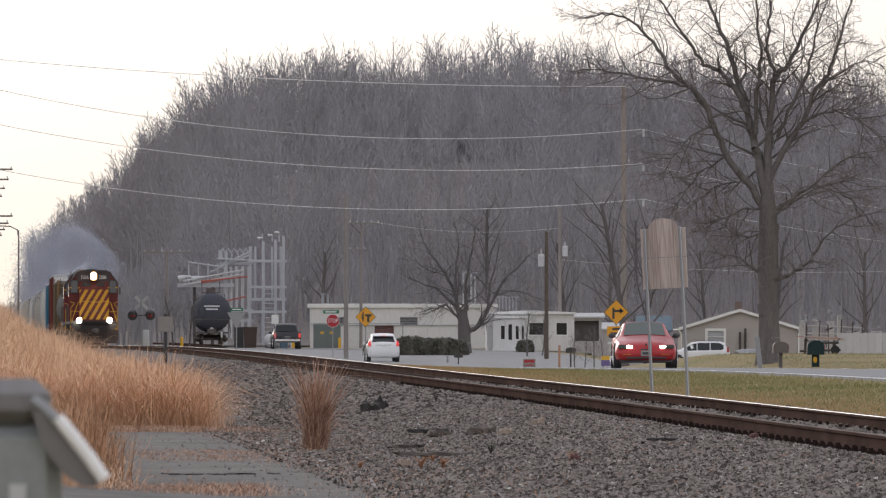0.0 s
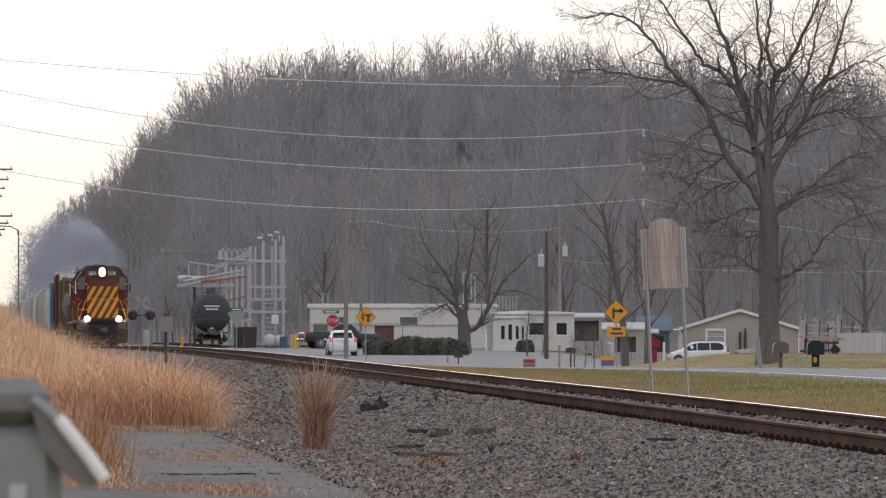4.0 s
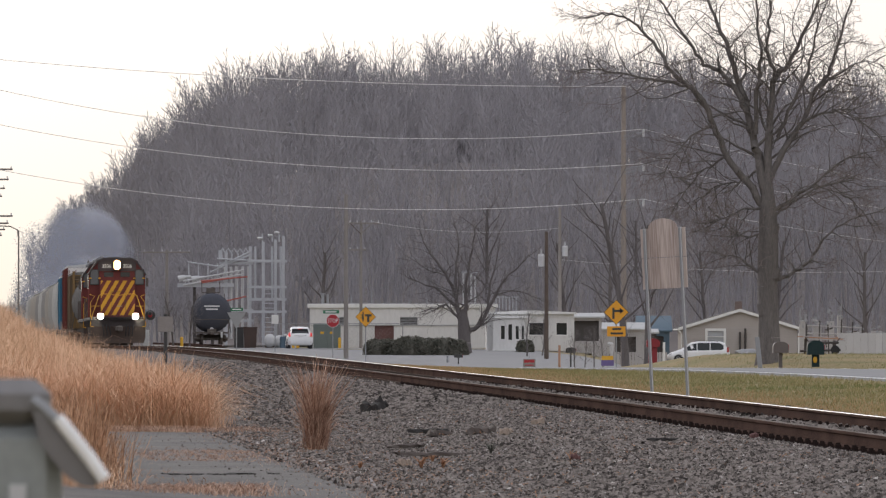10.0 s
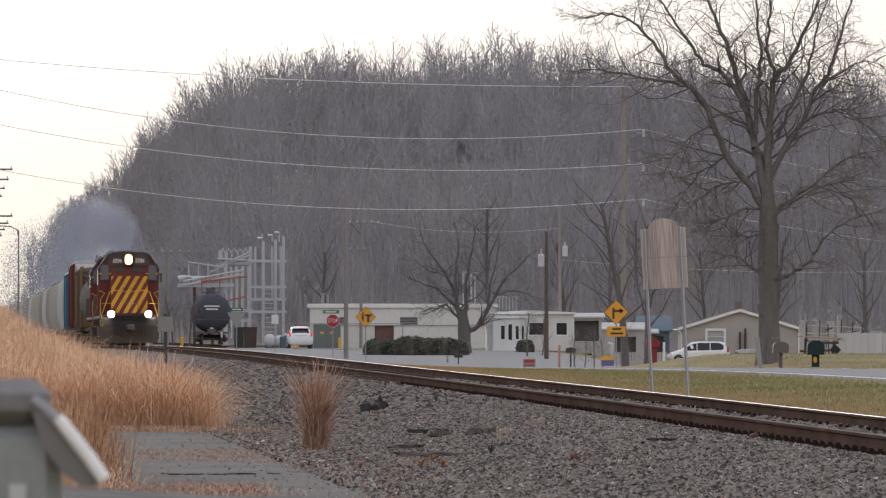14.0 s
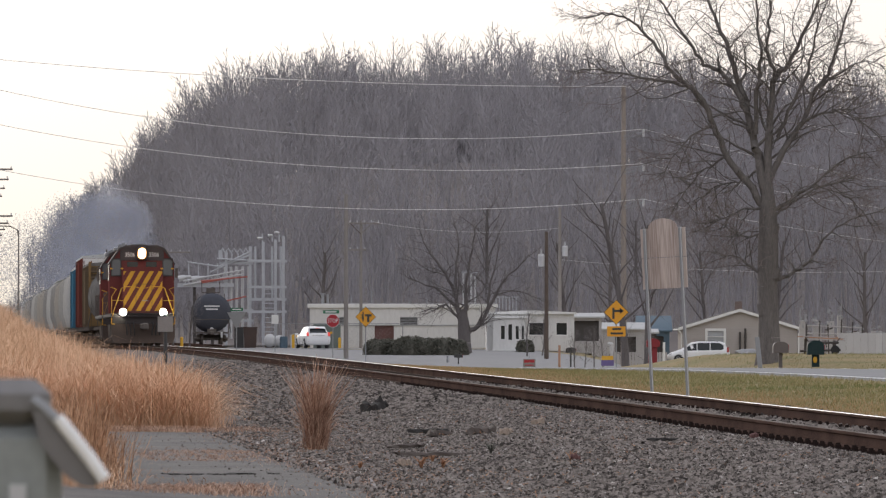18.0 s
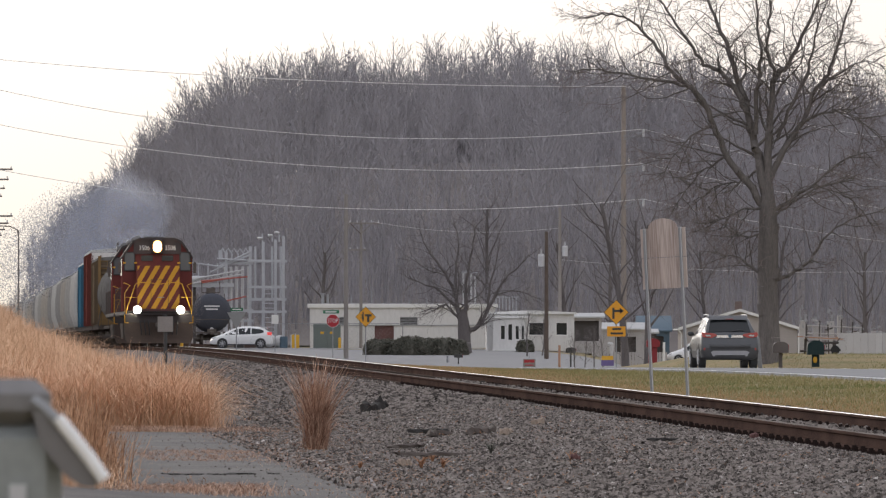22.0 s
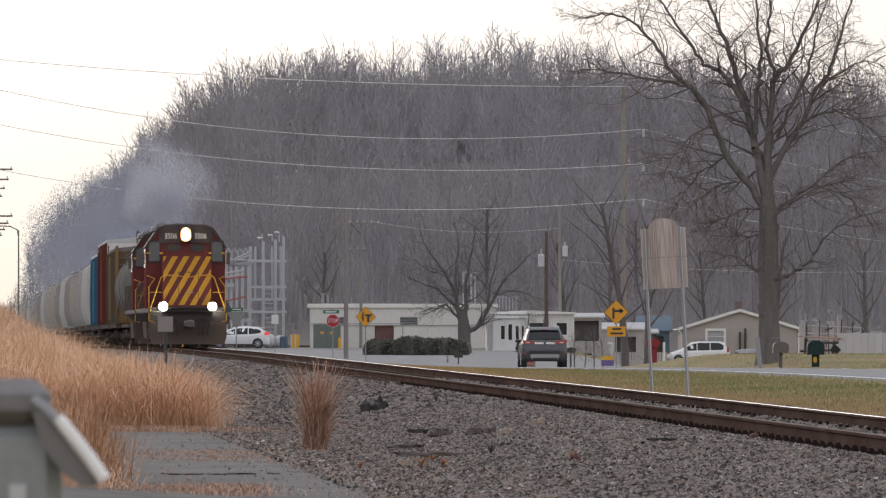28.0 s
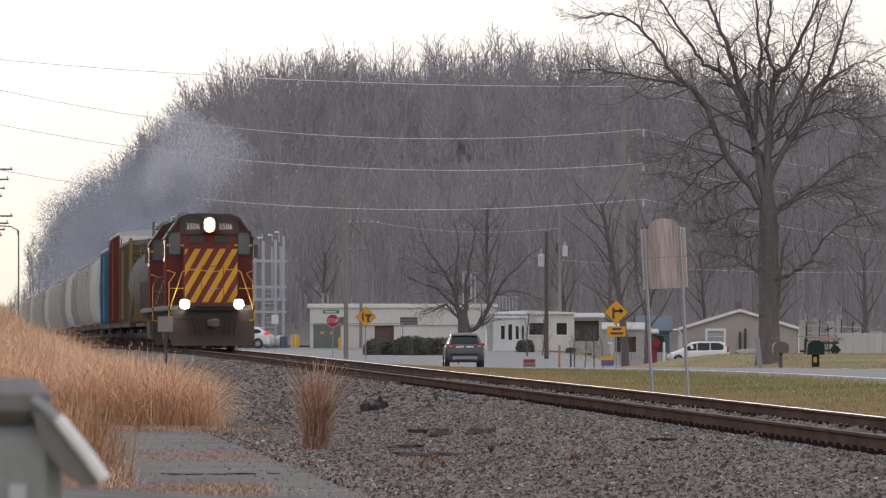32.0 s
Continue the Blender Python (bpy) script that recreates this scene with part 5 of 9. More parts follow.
def grey_suv():
    low = (0.27, 0.70, 0.92)
    ob, sh = car_base("suv", "dark grey compact SUV with black lower cladding", "car", P_GREY,
                      [(0.0, 0.36, 0.56, 0.74, 0.68, 0.72, 0.72, 0.62), (0.04, 0.30, 0.60, 0.87, 0.78, 0.85, 0.86, 0.74), (0.10, 0.27, 0.66, 0.91, 1.0, 0.87, 1.07, 0.78), (0.16, 0.26, 0.68, 0.92, 1.05, 0.885, 1.13, 0.78), (0.46, *low, 1.06, 0.89, 1.54, 0.66), (0.6, *low, 1.06, 0.89, 1.61, 0.66), (1.2, *low, 1.06, 0.89, 1.66, 0.66),
                       (2.2, *low, 1.05, 0.89, 1.655, 0.65), (2.75, *low, 1.03, 0.885, 1.58, 0.63), (3.5, 0.28, 0.68, 0.92, 1.0, 0.87, 1.10, 0.70), (4.1, 0.30, 0.66, 0.90, 0.94, 0.83, 1.02, 0.64), (4.42, 0.34, 0.62, 0.84, 0.80, 0.74, 0.88, 0.5), (4.52, 0.42, 0.56, 0.66, 0.66, 0.60, 0.70, 0.4)],
                      (0.86, 3.62), 0.35, [[(0.62, 0.3, 0.72), (0.8, 0.1, 0.88), (1.55, 0.06, 0.92)], [(1.62, 0.06, 0.92), (2.5, 0.05, 0.92), (2.9, 0.05, 0.72), (3.2, 0.06, 0.35)]], (0.17, 0.45), (2.78, 3.46), skirt=0.27)
    y = -sh.length / 2
    lamp_pair(ob, "tail_lamp", [(0.40, 1.03), (0.56, 0.95), (0.86, 0.97), (0.905, 1.05), (0.88, 1.13), (0.62, 1.10), (0.46, 1.08)], y + 0.065, y + 0.42, M_TAIL, "red tail lamp")
    lamp_pair(ob, "reverse_lamp", [(0.60, 1.0), (0.76, 0.99), (0.78, 1.04), (0.64, 1.05)], y + 0.058, y + 0.08, M_LENS, "clear reversing lamp")
    part("chrome_strip", Geo().extrude([(-0.44, 0.955), (0.44, 0.955), (0.40, 1.03), (-0.40, 1.03)], y + 0.045, y + 0.15), M_CHROME, ob, "bright chrome tailgate strip")
    part("badge", Geo().disc((0, y + 0.06, 1.005), (0, y + 0.035, 1.005), 0.055, 14), M_BLUE, ob)
    rear_plate(ob, y + 0.075, 0.86, 0.7)
    part("tailgate_seam", Geo().box(0, y + 0.03, 0.73, 1.36, 0.04, 0.018), M_TRIM, ob)
    part("skid_plate", Geo().extrude([(-0.56, 0.40), (0.56, 0.40), (0.62, 0.50), (0.52, 0.54), (-0.52, 0.54), (-0.62, 0.50)], y - 0.022, y + 0.1), M_SILVER, ob, "silver lower skid plate")
    part("bumper_pad", Geo().box(0, y - 0.012, 0.665, 1.3, 0.06, 0.09, c=0.02), M_TRIM, ob)
    part("rear_wiper", Geo().pipe([(0.05, y + 0.15, 1.16), (0.28, y + 0.17, 1.20), (0.46, y + 0.17, 1.19)], 0.012), M_TRIM, ob)
    part("roof_spoiler", Geo().extrude([(0.36, 1.53), (0.40, 1.56), (0.78, 1.665), (0.74, 1.60)], -0.60, 0.60, "x", pose(0, y, 0)), P_GREY, ob)
    part("brake_light", Geo().box(0, y + 0.37, 1.55, 0.26, 0.02, 0.02), M_TAIL, ob)
    lamp_pair(ob, "reflector", [(0.66, 0.55), (0.84, 0.56), (0.84, 0.63), (0.68, 0.62)], y + 0.0, y + 0.1, M_TAIL)
    for s in (-1, 1):
        part("roof_rail", Geo().pipe([(s * 0.62, y + 0.7, 1.60), (s * 0.61, y + 0.85, 1.685), (s * 0.61, y + 2.3, 1.70), (s * 0.60, y + 2.6, 1.60)], 0.02), M_SILVER, ob)
        part("exhaust_tip", Geo().rod((s * 0.52, y - 0.035, 0.40), (s * 0.52, y + 0.15, 0.40), 0.045), M_SILVER, ob)
        part("headlamp", Geo().blob(s * 0.68, y + 4.25, 0.86, 0.17, 0.2, 0.09), M_LENS, ob)
    return ob


def white_wagon():
    low = (0.24, 0.62, 0.885)
    ob, sh = car_base("wagon", "white hybrid wagon with dark windows", "car", P_WHITE,
                      [(0.0, 0.32, 0.52, 0.68, 0.64, 0.64, 0.68, 0.52), (0.05, 0.26, 0.6, 0.84, 0.76, 0.82, 0.84, 0.68), (0.10, 0.24, 0.62, 0.88, 0.95, 0.845, 1.04, 0.72), (0.16, 0.25, 0.62, 0.885, 1.0, 0.85, 1.10, 0.72), (0.56, *low, 1.0, 0.85, 1.46, 0.62), (0.9, *low, 1.0, 0.85, 1.54, 0.62), (1.8, *low, 0.97, 0.85, 1.585, 0.62),
                       (2.5, *low, 0.95, 0.85, 1.53, 0.60), (3.1, *low, 0.93, 0.84, 1.30, 0.58), (3.68, 0.24, 0.60, 0.88, 0.90, 0.81, 0.99, 0.60), (4.2, 0.26, 0.58, 0.84, 0.74, 0.73, 0.82, 0.5), (4.44, 0.30, 0.52, 0.72, 0.58, 0.58, 0.66, 0.4), (4.52, 0.38, 0.46, 0.5, 0.5, 0.46, 0.54, 0.3)],
                      (0.85, 3.6), 0.33, [[(0.62, 0.32, 0.62), (0.85, 0.14, 0.80), (1.5, 0.06, 0.90)], [(1.57, 0.06, 0.91), (2.42, 0.05, 0.91)], [(2.49, 0.05, 0.90), (3.0, 0.06, 0.72), (3.4, 0.08, 0.25)]], (0.18, 0.54), (2.56, 3.62), mirror=P_WHITE)
    y = -sh.length / 2
    lamp_pair(ob, "tail_lamp", [(0.68, 0.86), (0.84, 0.86), (0.862, 0.98), (0.80, 1.16), (0.73, 1.16), (0.71, 1.0)], y + 0.075, y + 0.36, M_TAILLIT, "lit red tail lamp")
    lamp_pair(ob, "clear_lamp", [(0.68, 0.80), (0.85, 0.80), (0.855, 0.87), (0.69, 0.88)], y + 0.07, y + 0.3, M_LENS, "clear lower lamp")
    rear_plate(ob, y + 0.07, 0.80)
    part("garnish", Geo().box(0, y + 0.075, 0.93, 0.9, 0.05, 0.05, c=0.015), M_CHROME, ob)
    part("roof_spoiler", Geo().extrude([(0.36, 1.42), (0.38, 1.46), (0.85, 1.56), (0.80, 1.50)], -0.58, 0.58, "x", pose(0, y, 0)), P_WHITE, ob)
    part("brake_light", Geo().box(0, y + 0.36, 1.435, 0.26, 0.03, 0.025), M_TAILLIT, ob)
    part("rear_wiper", Geo().rod((0.05, y + 0.19, 1.13), (0.4, y + 0.2, 1.15), 0.011), M_TRIM, ob)
    part("lower_valance", Geo().box(0, y + 0.06, 0.36, 1.2, 0.1, 0.12, c=0.03), M_TRIM, ob)
    lamp_pair(ob, "reflector", [(0.62, 0.46), (0.76, 0.46), (0.77, 0.52), (0.63, 0.52)], y + 0.02, y + 0.1, M_TAIL)
    for s in (-1, 1):
        part("headlamp", Geo().blob(s * 0.64, y + 4.1, 0.735, 0.15, 0.27, 0.085), M_LENS, ob)
        part("sill_line", Geo().box(s * 0.875, 0, 0.27, 0.03, 2.3, 0.07, c=0.01), M_TRIM, ob)
    return ob


def red_car():
    ob, sh = car_base("coupe", "red coupe with pale lower trim and lit headlamps", "car", P_RED,
                      [(0.0, 0.45, 0.6, 0.66, 0.7, 0.66, 0.74, 0.55), (0.06, 0.36, 0.62, 0.86, 0.84, 0.84, 0.90, 0.7), (0.3, 0.28, 0.6, 0.91, 0.92, 0.86, 0.97, 0.72), (1.0, 0.24, 0.58, 0.92, 0.93, 0.87, 0.99, 0.70), (1.7, 0.22, 0.56, 0.92, 0.92, 0.87, 1.30, 0.60), (2.1, 0.22, 0.56, 0.92, 0.92, 0.87, 1.39, 0.62),
                       (2.6, 0.21, 0.56, 0.92, 0.91, 0.87, 1.385, 0.61), (3.45, 0.2, 0.55, 0.92, 0.88, 0.86, 0.97, 0.72), (4.3, 0.2, 0.52, 0.915, 0.79, 0.83, 0.87, 0.62), (4.8, 0.21, 0.50, 0.89, 0.66, 0.79, 0.74, 0.56), (4.94, 0.24, 0.46, 0.82, 0.56, 0.72, 0.63, 0.5), (5.0, 0.30, 0.42, 0.66, 0.47, 0.60, 0.52, 0.42)],
                      (1.0, 4.0), 0.335, [[(1.35, 0.2, 0.6), (1.75, 0.08, 0.88), (2.0, 0.06, 0.92)], [(2.06, 0.06, 0.92), (2.7, 0.05, 0.90), (3.2, 0.08, 0.3)]], (1.06, 1.66), (2.64, 3.4), M_TINT)
    y = sh.length / 2
    lamp_pair(ob, "headlamp_lens", [(0.36, 0.58), (0.80, 0.58), (0.84, 0.64), (0.80, 0.69), (0.42, 0.675)], y - 0.42, y - 0.045, M_TINT, "clear wraparound lamp lens")
    for s in (-1, 1):
        hl = part("headlamp", Geo().blob(s * 0.49, y - 0.045, 0.628, 0.095, 0.03, 0.055), M_CARHEAD, ob, "lit warm headlamp")
        part("sill_strip", Geo().box(s * 0.918, -0.05, 0.30, 0.03, 2.6, 0.10, c=0.012), M_SILVER, ob, "pale lower side trim")
        part("turn_signal", Geo().box(s * 0.56, y - 0.01, 0.40, 0.26, 0.03, 0.035, c=0.01), M_SAFETYLENS, ob)
    part("grille", Geo().box(0, y - 0.02, 0.55, 0.36, 0.06, 0.05, c=0.02), M_TRIM, ob)
    part("badge", Geo().extrude([(-0.035, 0.70), (0, 0.64), (0.035, 0.70), (0, 0.735)], y - 0.07, y - 0.045), M_TRIM, ob)
    part("lower_grille", Geo().box(0, y - 0.03, 0.31, 1.2, 0.08, 0.07, c=0.02), M_TRIM, ob)
    part("air_dam", Geo().box(0, y - 0.14, 0.20, 1.56, 0.16, 0.08, c=0.03), M_TRIM, ob)
    pl = part("number_plate", Geo().box(0, y + 0.012, 0.44, 0.31, 0.02, 0.16, c=0.006), M_PLATE, ob)
    part("plate_bar", Geo().box(0, y + 0.026, 0.44, 0.22, 0.012, 0.07), M_TRIM, pl)
    part("inner_mirror", Geo().box(0, y - 2.28, 1.27, 0.24, 0.03, 0.06, c=0.01), M_TRIM, ob)
    return ob


def pickup():
    low = (0.42, 0.70, 0.98)
    ob, sh = car_base("pickup_truck", "dark pickup truck with an open bed", "truck", P_DARK,
                      [(0.0, 0.55, 0.7, 0.92, 1.0, 0.93, 1.06, 0.85), (0.04, 0.45, 0.7, 0.97, 1.08, 0.95, 1.14, 0.88), (2.1, *low, 1.08, 0.95, 1.14, 0.88), (2.2, *low, 1.08, 0.95, 1.70, 0.72), (2.4, *low, 1.08, 0.95, 1.80, 0.74), (3.5, *low, 1.06, 0.95, 1.80, 0.73), (4.2, *low, 1.04, 0.94, 1.16, 0.8), (5.4, 0.44, 0.7, 0.96, 1.0, 0.9, 1.08, 0.75), (5.7, 0.5, 0.66, 0.84, 0.8, 0.8, 0.9, 0.6)],
                      (1.15, 4.6), 0.39, [[(2.35, 0.1, 0.9), (2.95, 0.06, 0.92)], [(3.02, 0.06, 0.92), (3.5, 0.05, 0.9), (3.95, 0.08, 0.35)]], (2.115, 2.19), (3.55, 4.15))
    y = -sh.length / 2
    lamp_pair(ob, "tail_lamp", [(0.78, 0.78), (0.94, 0.78), (0.94, 1.10), (0.80, 1.10)], y - 0.01, y + 0.2, M_TAILLIT, "red tail lamp")
    rear_plate(ob, y - 0.01, 0.80)
    part("chrome_bumper", Geo().box(0, y - 0.06, 0.60, 1.8, 0.16, 0.2, c=0.04), M_CHROME, ob, "chrome rear bumper")
    part("bed_liner", Geo().box(0, y + 1.05, 1.15, 1.5, 1.9, 0.02), M_TRIM, ob)
    part("tailgate_handle", Geo().box(0, y - 0.01, 1.0, 0.24, 0.03, 0.06, c=0.01), M_TRIM, ob)
    return ob


def minivan():
    low = (0.30, 0.64, 0.97)
    ob, sh = car_base("minivan", "white minivan with dark windows parked by the house", "car", P_WHITE,
                      [(0.0, 0.5, 0.62, 0.8, 0.7, 0.8, 0.76, 0.7), (0.05, 0.4, 0.62, 0.93, 0.95, 0.92, 1.02, 0.78), (0.12, 0.34, 0.64, 0.96, 1.05, 0.93, 1.12, 0.78), (0.4, *low, 1.06, 0.93, 1.62, 0.74), (0.8, *low, 1.06, 0.93, 1.75, 0.74), (2.4, *low, 1.04, 0.93, 1.75, 0.74), (3.0, *low, 1.02, 0.92, 1.66, 0.72), (3.9, 0.28, 0.62, 0.95, 0.98, 0.86, 1.1, 0.7), (4.5, 0.3, 0.6, 0.9, 0.8, 0.78, 0.9, 0.55), (4.9, 0.4, 0.5, 0.6, 0.58, 0.56, 0.64, 0.4)],
                      (0.95, 3.95), 0.34, [[(0.5, 0.14, 0.75), (0.8, 0.05, 0.92), (1.5, 0.03, 0.94)], [(1.56, 0.03, 0.94), (2.5, 0.03, 0.94)], [(2.57, 0.03, 0.94), (3.1, 0.04, 0.85), (3.6, 0.06, 0.3)]], (0.14, 0.4), (3.05, 3.84), mirror=P_WHITE)
    y = -sh.length / 2
    lamp_pair(ob, "tail_lamp", [(0.80, 0.9), (0.95, 0.9), (0.93, 1.3), (0.84, 1.3)], y + 0.08, y + 0.25, M_TAIL, "red tail lamp")
    rear_plate(ob, y + 0.05, 0.9)
    for s in (-1, 1):
        part("roof_rail", Geo().pipe([(s * 0.66, y + 0.9, 1.72), (s * 0.66, y + 1.1, 1.78), (s * 0.66, y + 2.5, 1.78), (s * 0.66, y + 2.7, 1.72)], 0.02), M_TRIM, ob)
        part("headlamp", Geo().blob(s * 0.66, y + 4.5, 0.76, 0.15, 0.2, 0.09), M_LENS, ob)
    return ob


SUV, WAGON, COUPE, PICKUP = grey_suv(), white_wagon(), red_car(), pickup()
VAN = minivan()
VAN.matrix_basis = pose(19.6, 521.7, land_z(19.6, 521.7) + 0.02, 0, 0, 90)
# ---------------------------------------------------------------- single trees
BIG = dict(least=0.007, steps=(7, 13, 8, 6, 4, 3), rise=(0.0, 0.045, 0.02, -0.03, -0.06, -0.06), wobble=(0.03, 0.14, 0.17, 0.22, 0.26, 0.28), taper=(0.95, 0.91, 0.87, 0.82, 0.74, 0.6), kids=(9, 8, 5, 3, 1), first=(0.42, 0.2, 0.15, 0.15, 0.1), angle=((22, 62), (25, 60), (25, 60), (25, 70), (25, 70)), ratio=((0.75, 1.15), (0.42, 0.66), (0.42, 0.62), (0.4, 0.6), (0.4, 0.7)), thin=(0.52, 0.5, 0.5, 0.52, 0.55))


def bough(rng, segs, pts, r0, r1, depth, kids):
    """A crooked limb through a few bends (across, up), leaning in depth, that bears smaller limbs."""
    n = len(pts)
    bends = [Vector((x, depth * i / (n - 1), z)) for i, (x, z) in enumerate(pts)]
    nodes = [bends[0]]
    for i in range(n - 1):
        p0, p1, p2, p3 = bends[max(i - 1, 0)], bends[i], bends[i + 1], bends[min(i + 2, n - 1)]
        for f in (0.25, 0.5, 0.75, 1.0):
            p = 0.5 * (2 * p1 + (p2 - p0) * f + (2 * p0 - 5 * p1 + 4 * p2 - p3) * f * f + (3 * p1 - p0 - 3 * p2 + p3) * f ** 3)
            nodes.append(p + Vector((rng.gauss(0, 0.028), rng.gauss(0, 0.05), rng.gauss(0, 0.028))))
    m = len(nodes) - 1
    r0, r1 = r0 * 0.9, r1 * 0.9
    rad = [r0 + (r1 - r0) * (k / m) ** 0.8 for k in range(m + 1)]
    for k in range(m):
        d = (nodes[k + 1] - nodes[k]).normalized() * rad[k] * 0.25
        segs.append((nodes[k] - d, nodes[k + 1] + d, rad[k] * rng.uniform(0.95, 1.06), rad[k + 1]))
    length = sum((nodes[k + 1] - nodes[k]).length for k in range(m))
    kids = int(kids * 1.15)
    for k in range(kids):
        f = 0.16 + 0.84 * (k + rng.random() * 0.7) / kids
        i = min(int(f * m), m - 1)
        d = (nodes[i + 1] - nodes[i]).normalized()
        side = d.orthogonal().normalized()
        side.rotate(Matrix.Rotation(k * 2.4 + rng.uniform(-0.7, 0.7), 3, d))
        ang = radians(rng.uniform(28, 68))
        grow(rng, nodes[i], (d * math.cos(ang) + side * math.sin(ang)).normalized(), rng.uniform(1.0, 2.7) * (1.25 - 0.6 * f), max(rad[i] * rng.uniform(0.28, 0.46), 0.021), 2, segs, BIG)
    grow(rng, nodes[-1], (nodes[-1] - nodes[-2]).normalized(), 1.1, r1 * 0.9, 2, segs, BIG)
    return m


def limb_tree(rng, x, y, z, label, trunk, limbs, bark, twig):
    ob = thing("bare_tree", label, "tree", pose(x, y, z))
    part("trunk", limbs_mesh("trunk", trunk, bark, 18), bark, ob)
    fine = []
    for pts, r0, r1, depth, kids in limbs:
        segs = []
        m = bough(rng, segs, pts, r0, r1, depth, kids)
        part("limb", limbs_mesh("limb", segs[:m], bark, 7), bark, ob)
        fine += segs[m:]
    tagged(part("branchwork", limbs_mesh("branchwork", [q for q in fine if q[2] > 0.011], bark, 4), bark, ob, "crooked bare side branches"), kind="stuff")
    tagged(part("crown", limbs_mesh("crown", [q for q in fine if q[2] <= 0.011], twig, 3), twig, ob, "fine bare winter twigs"), kind="stuff")
    return ob


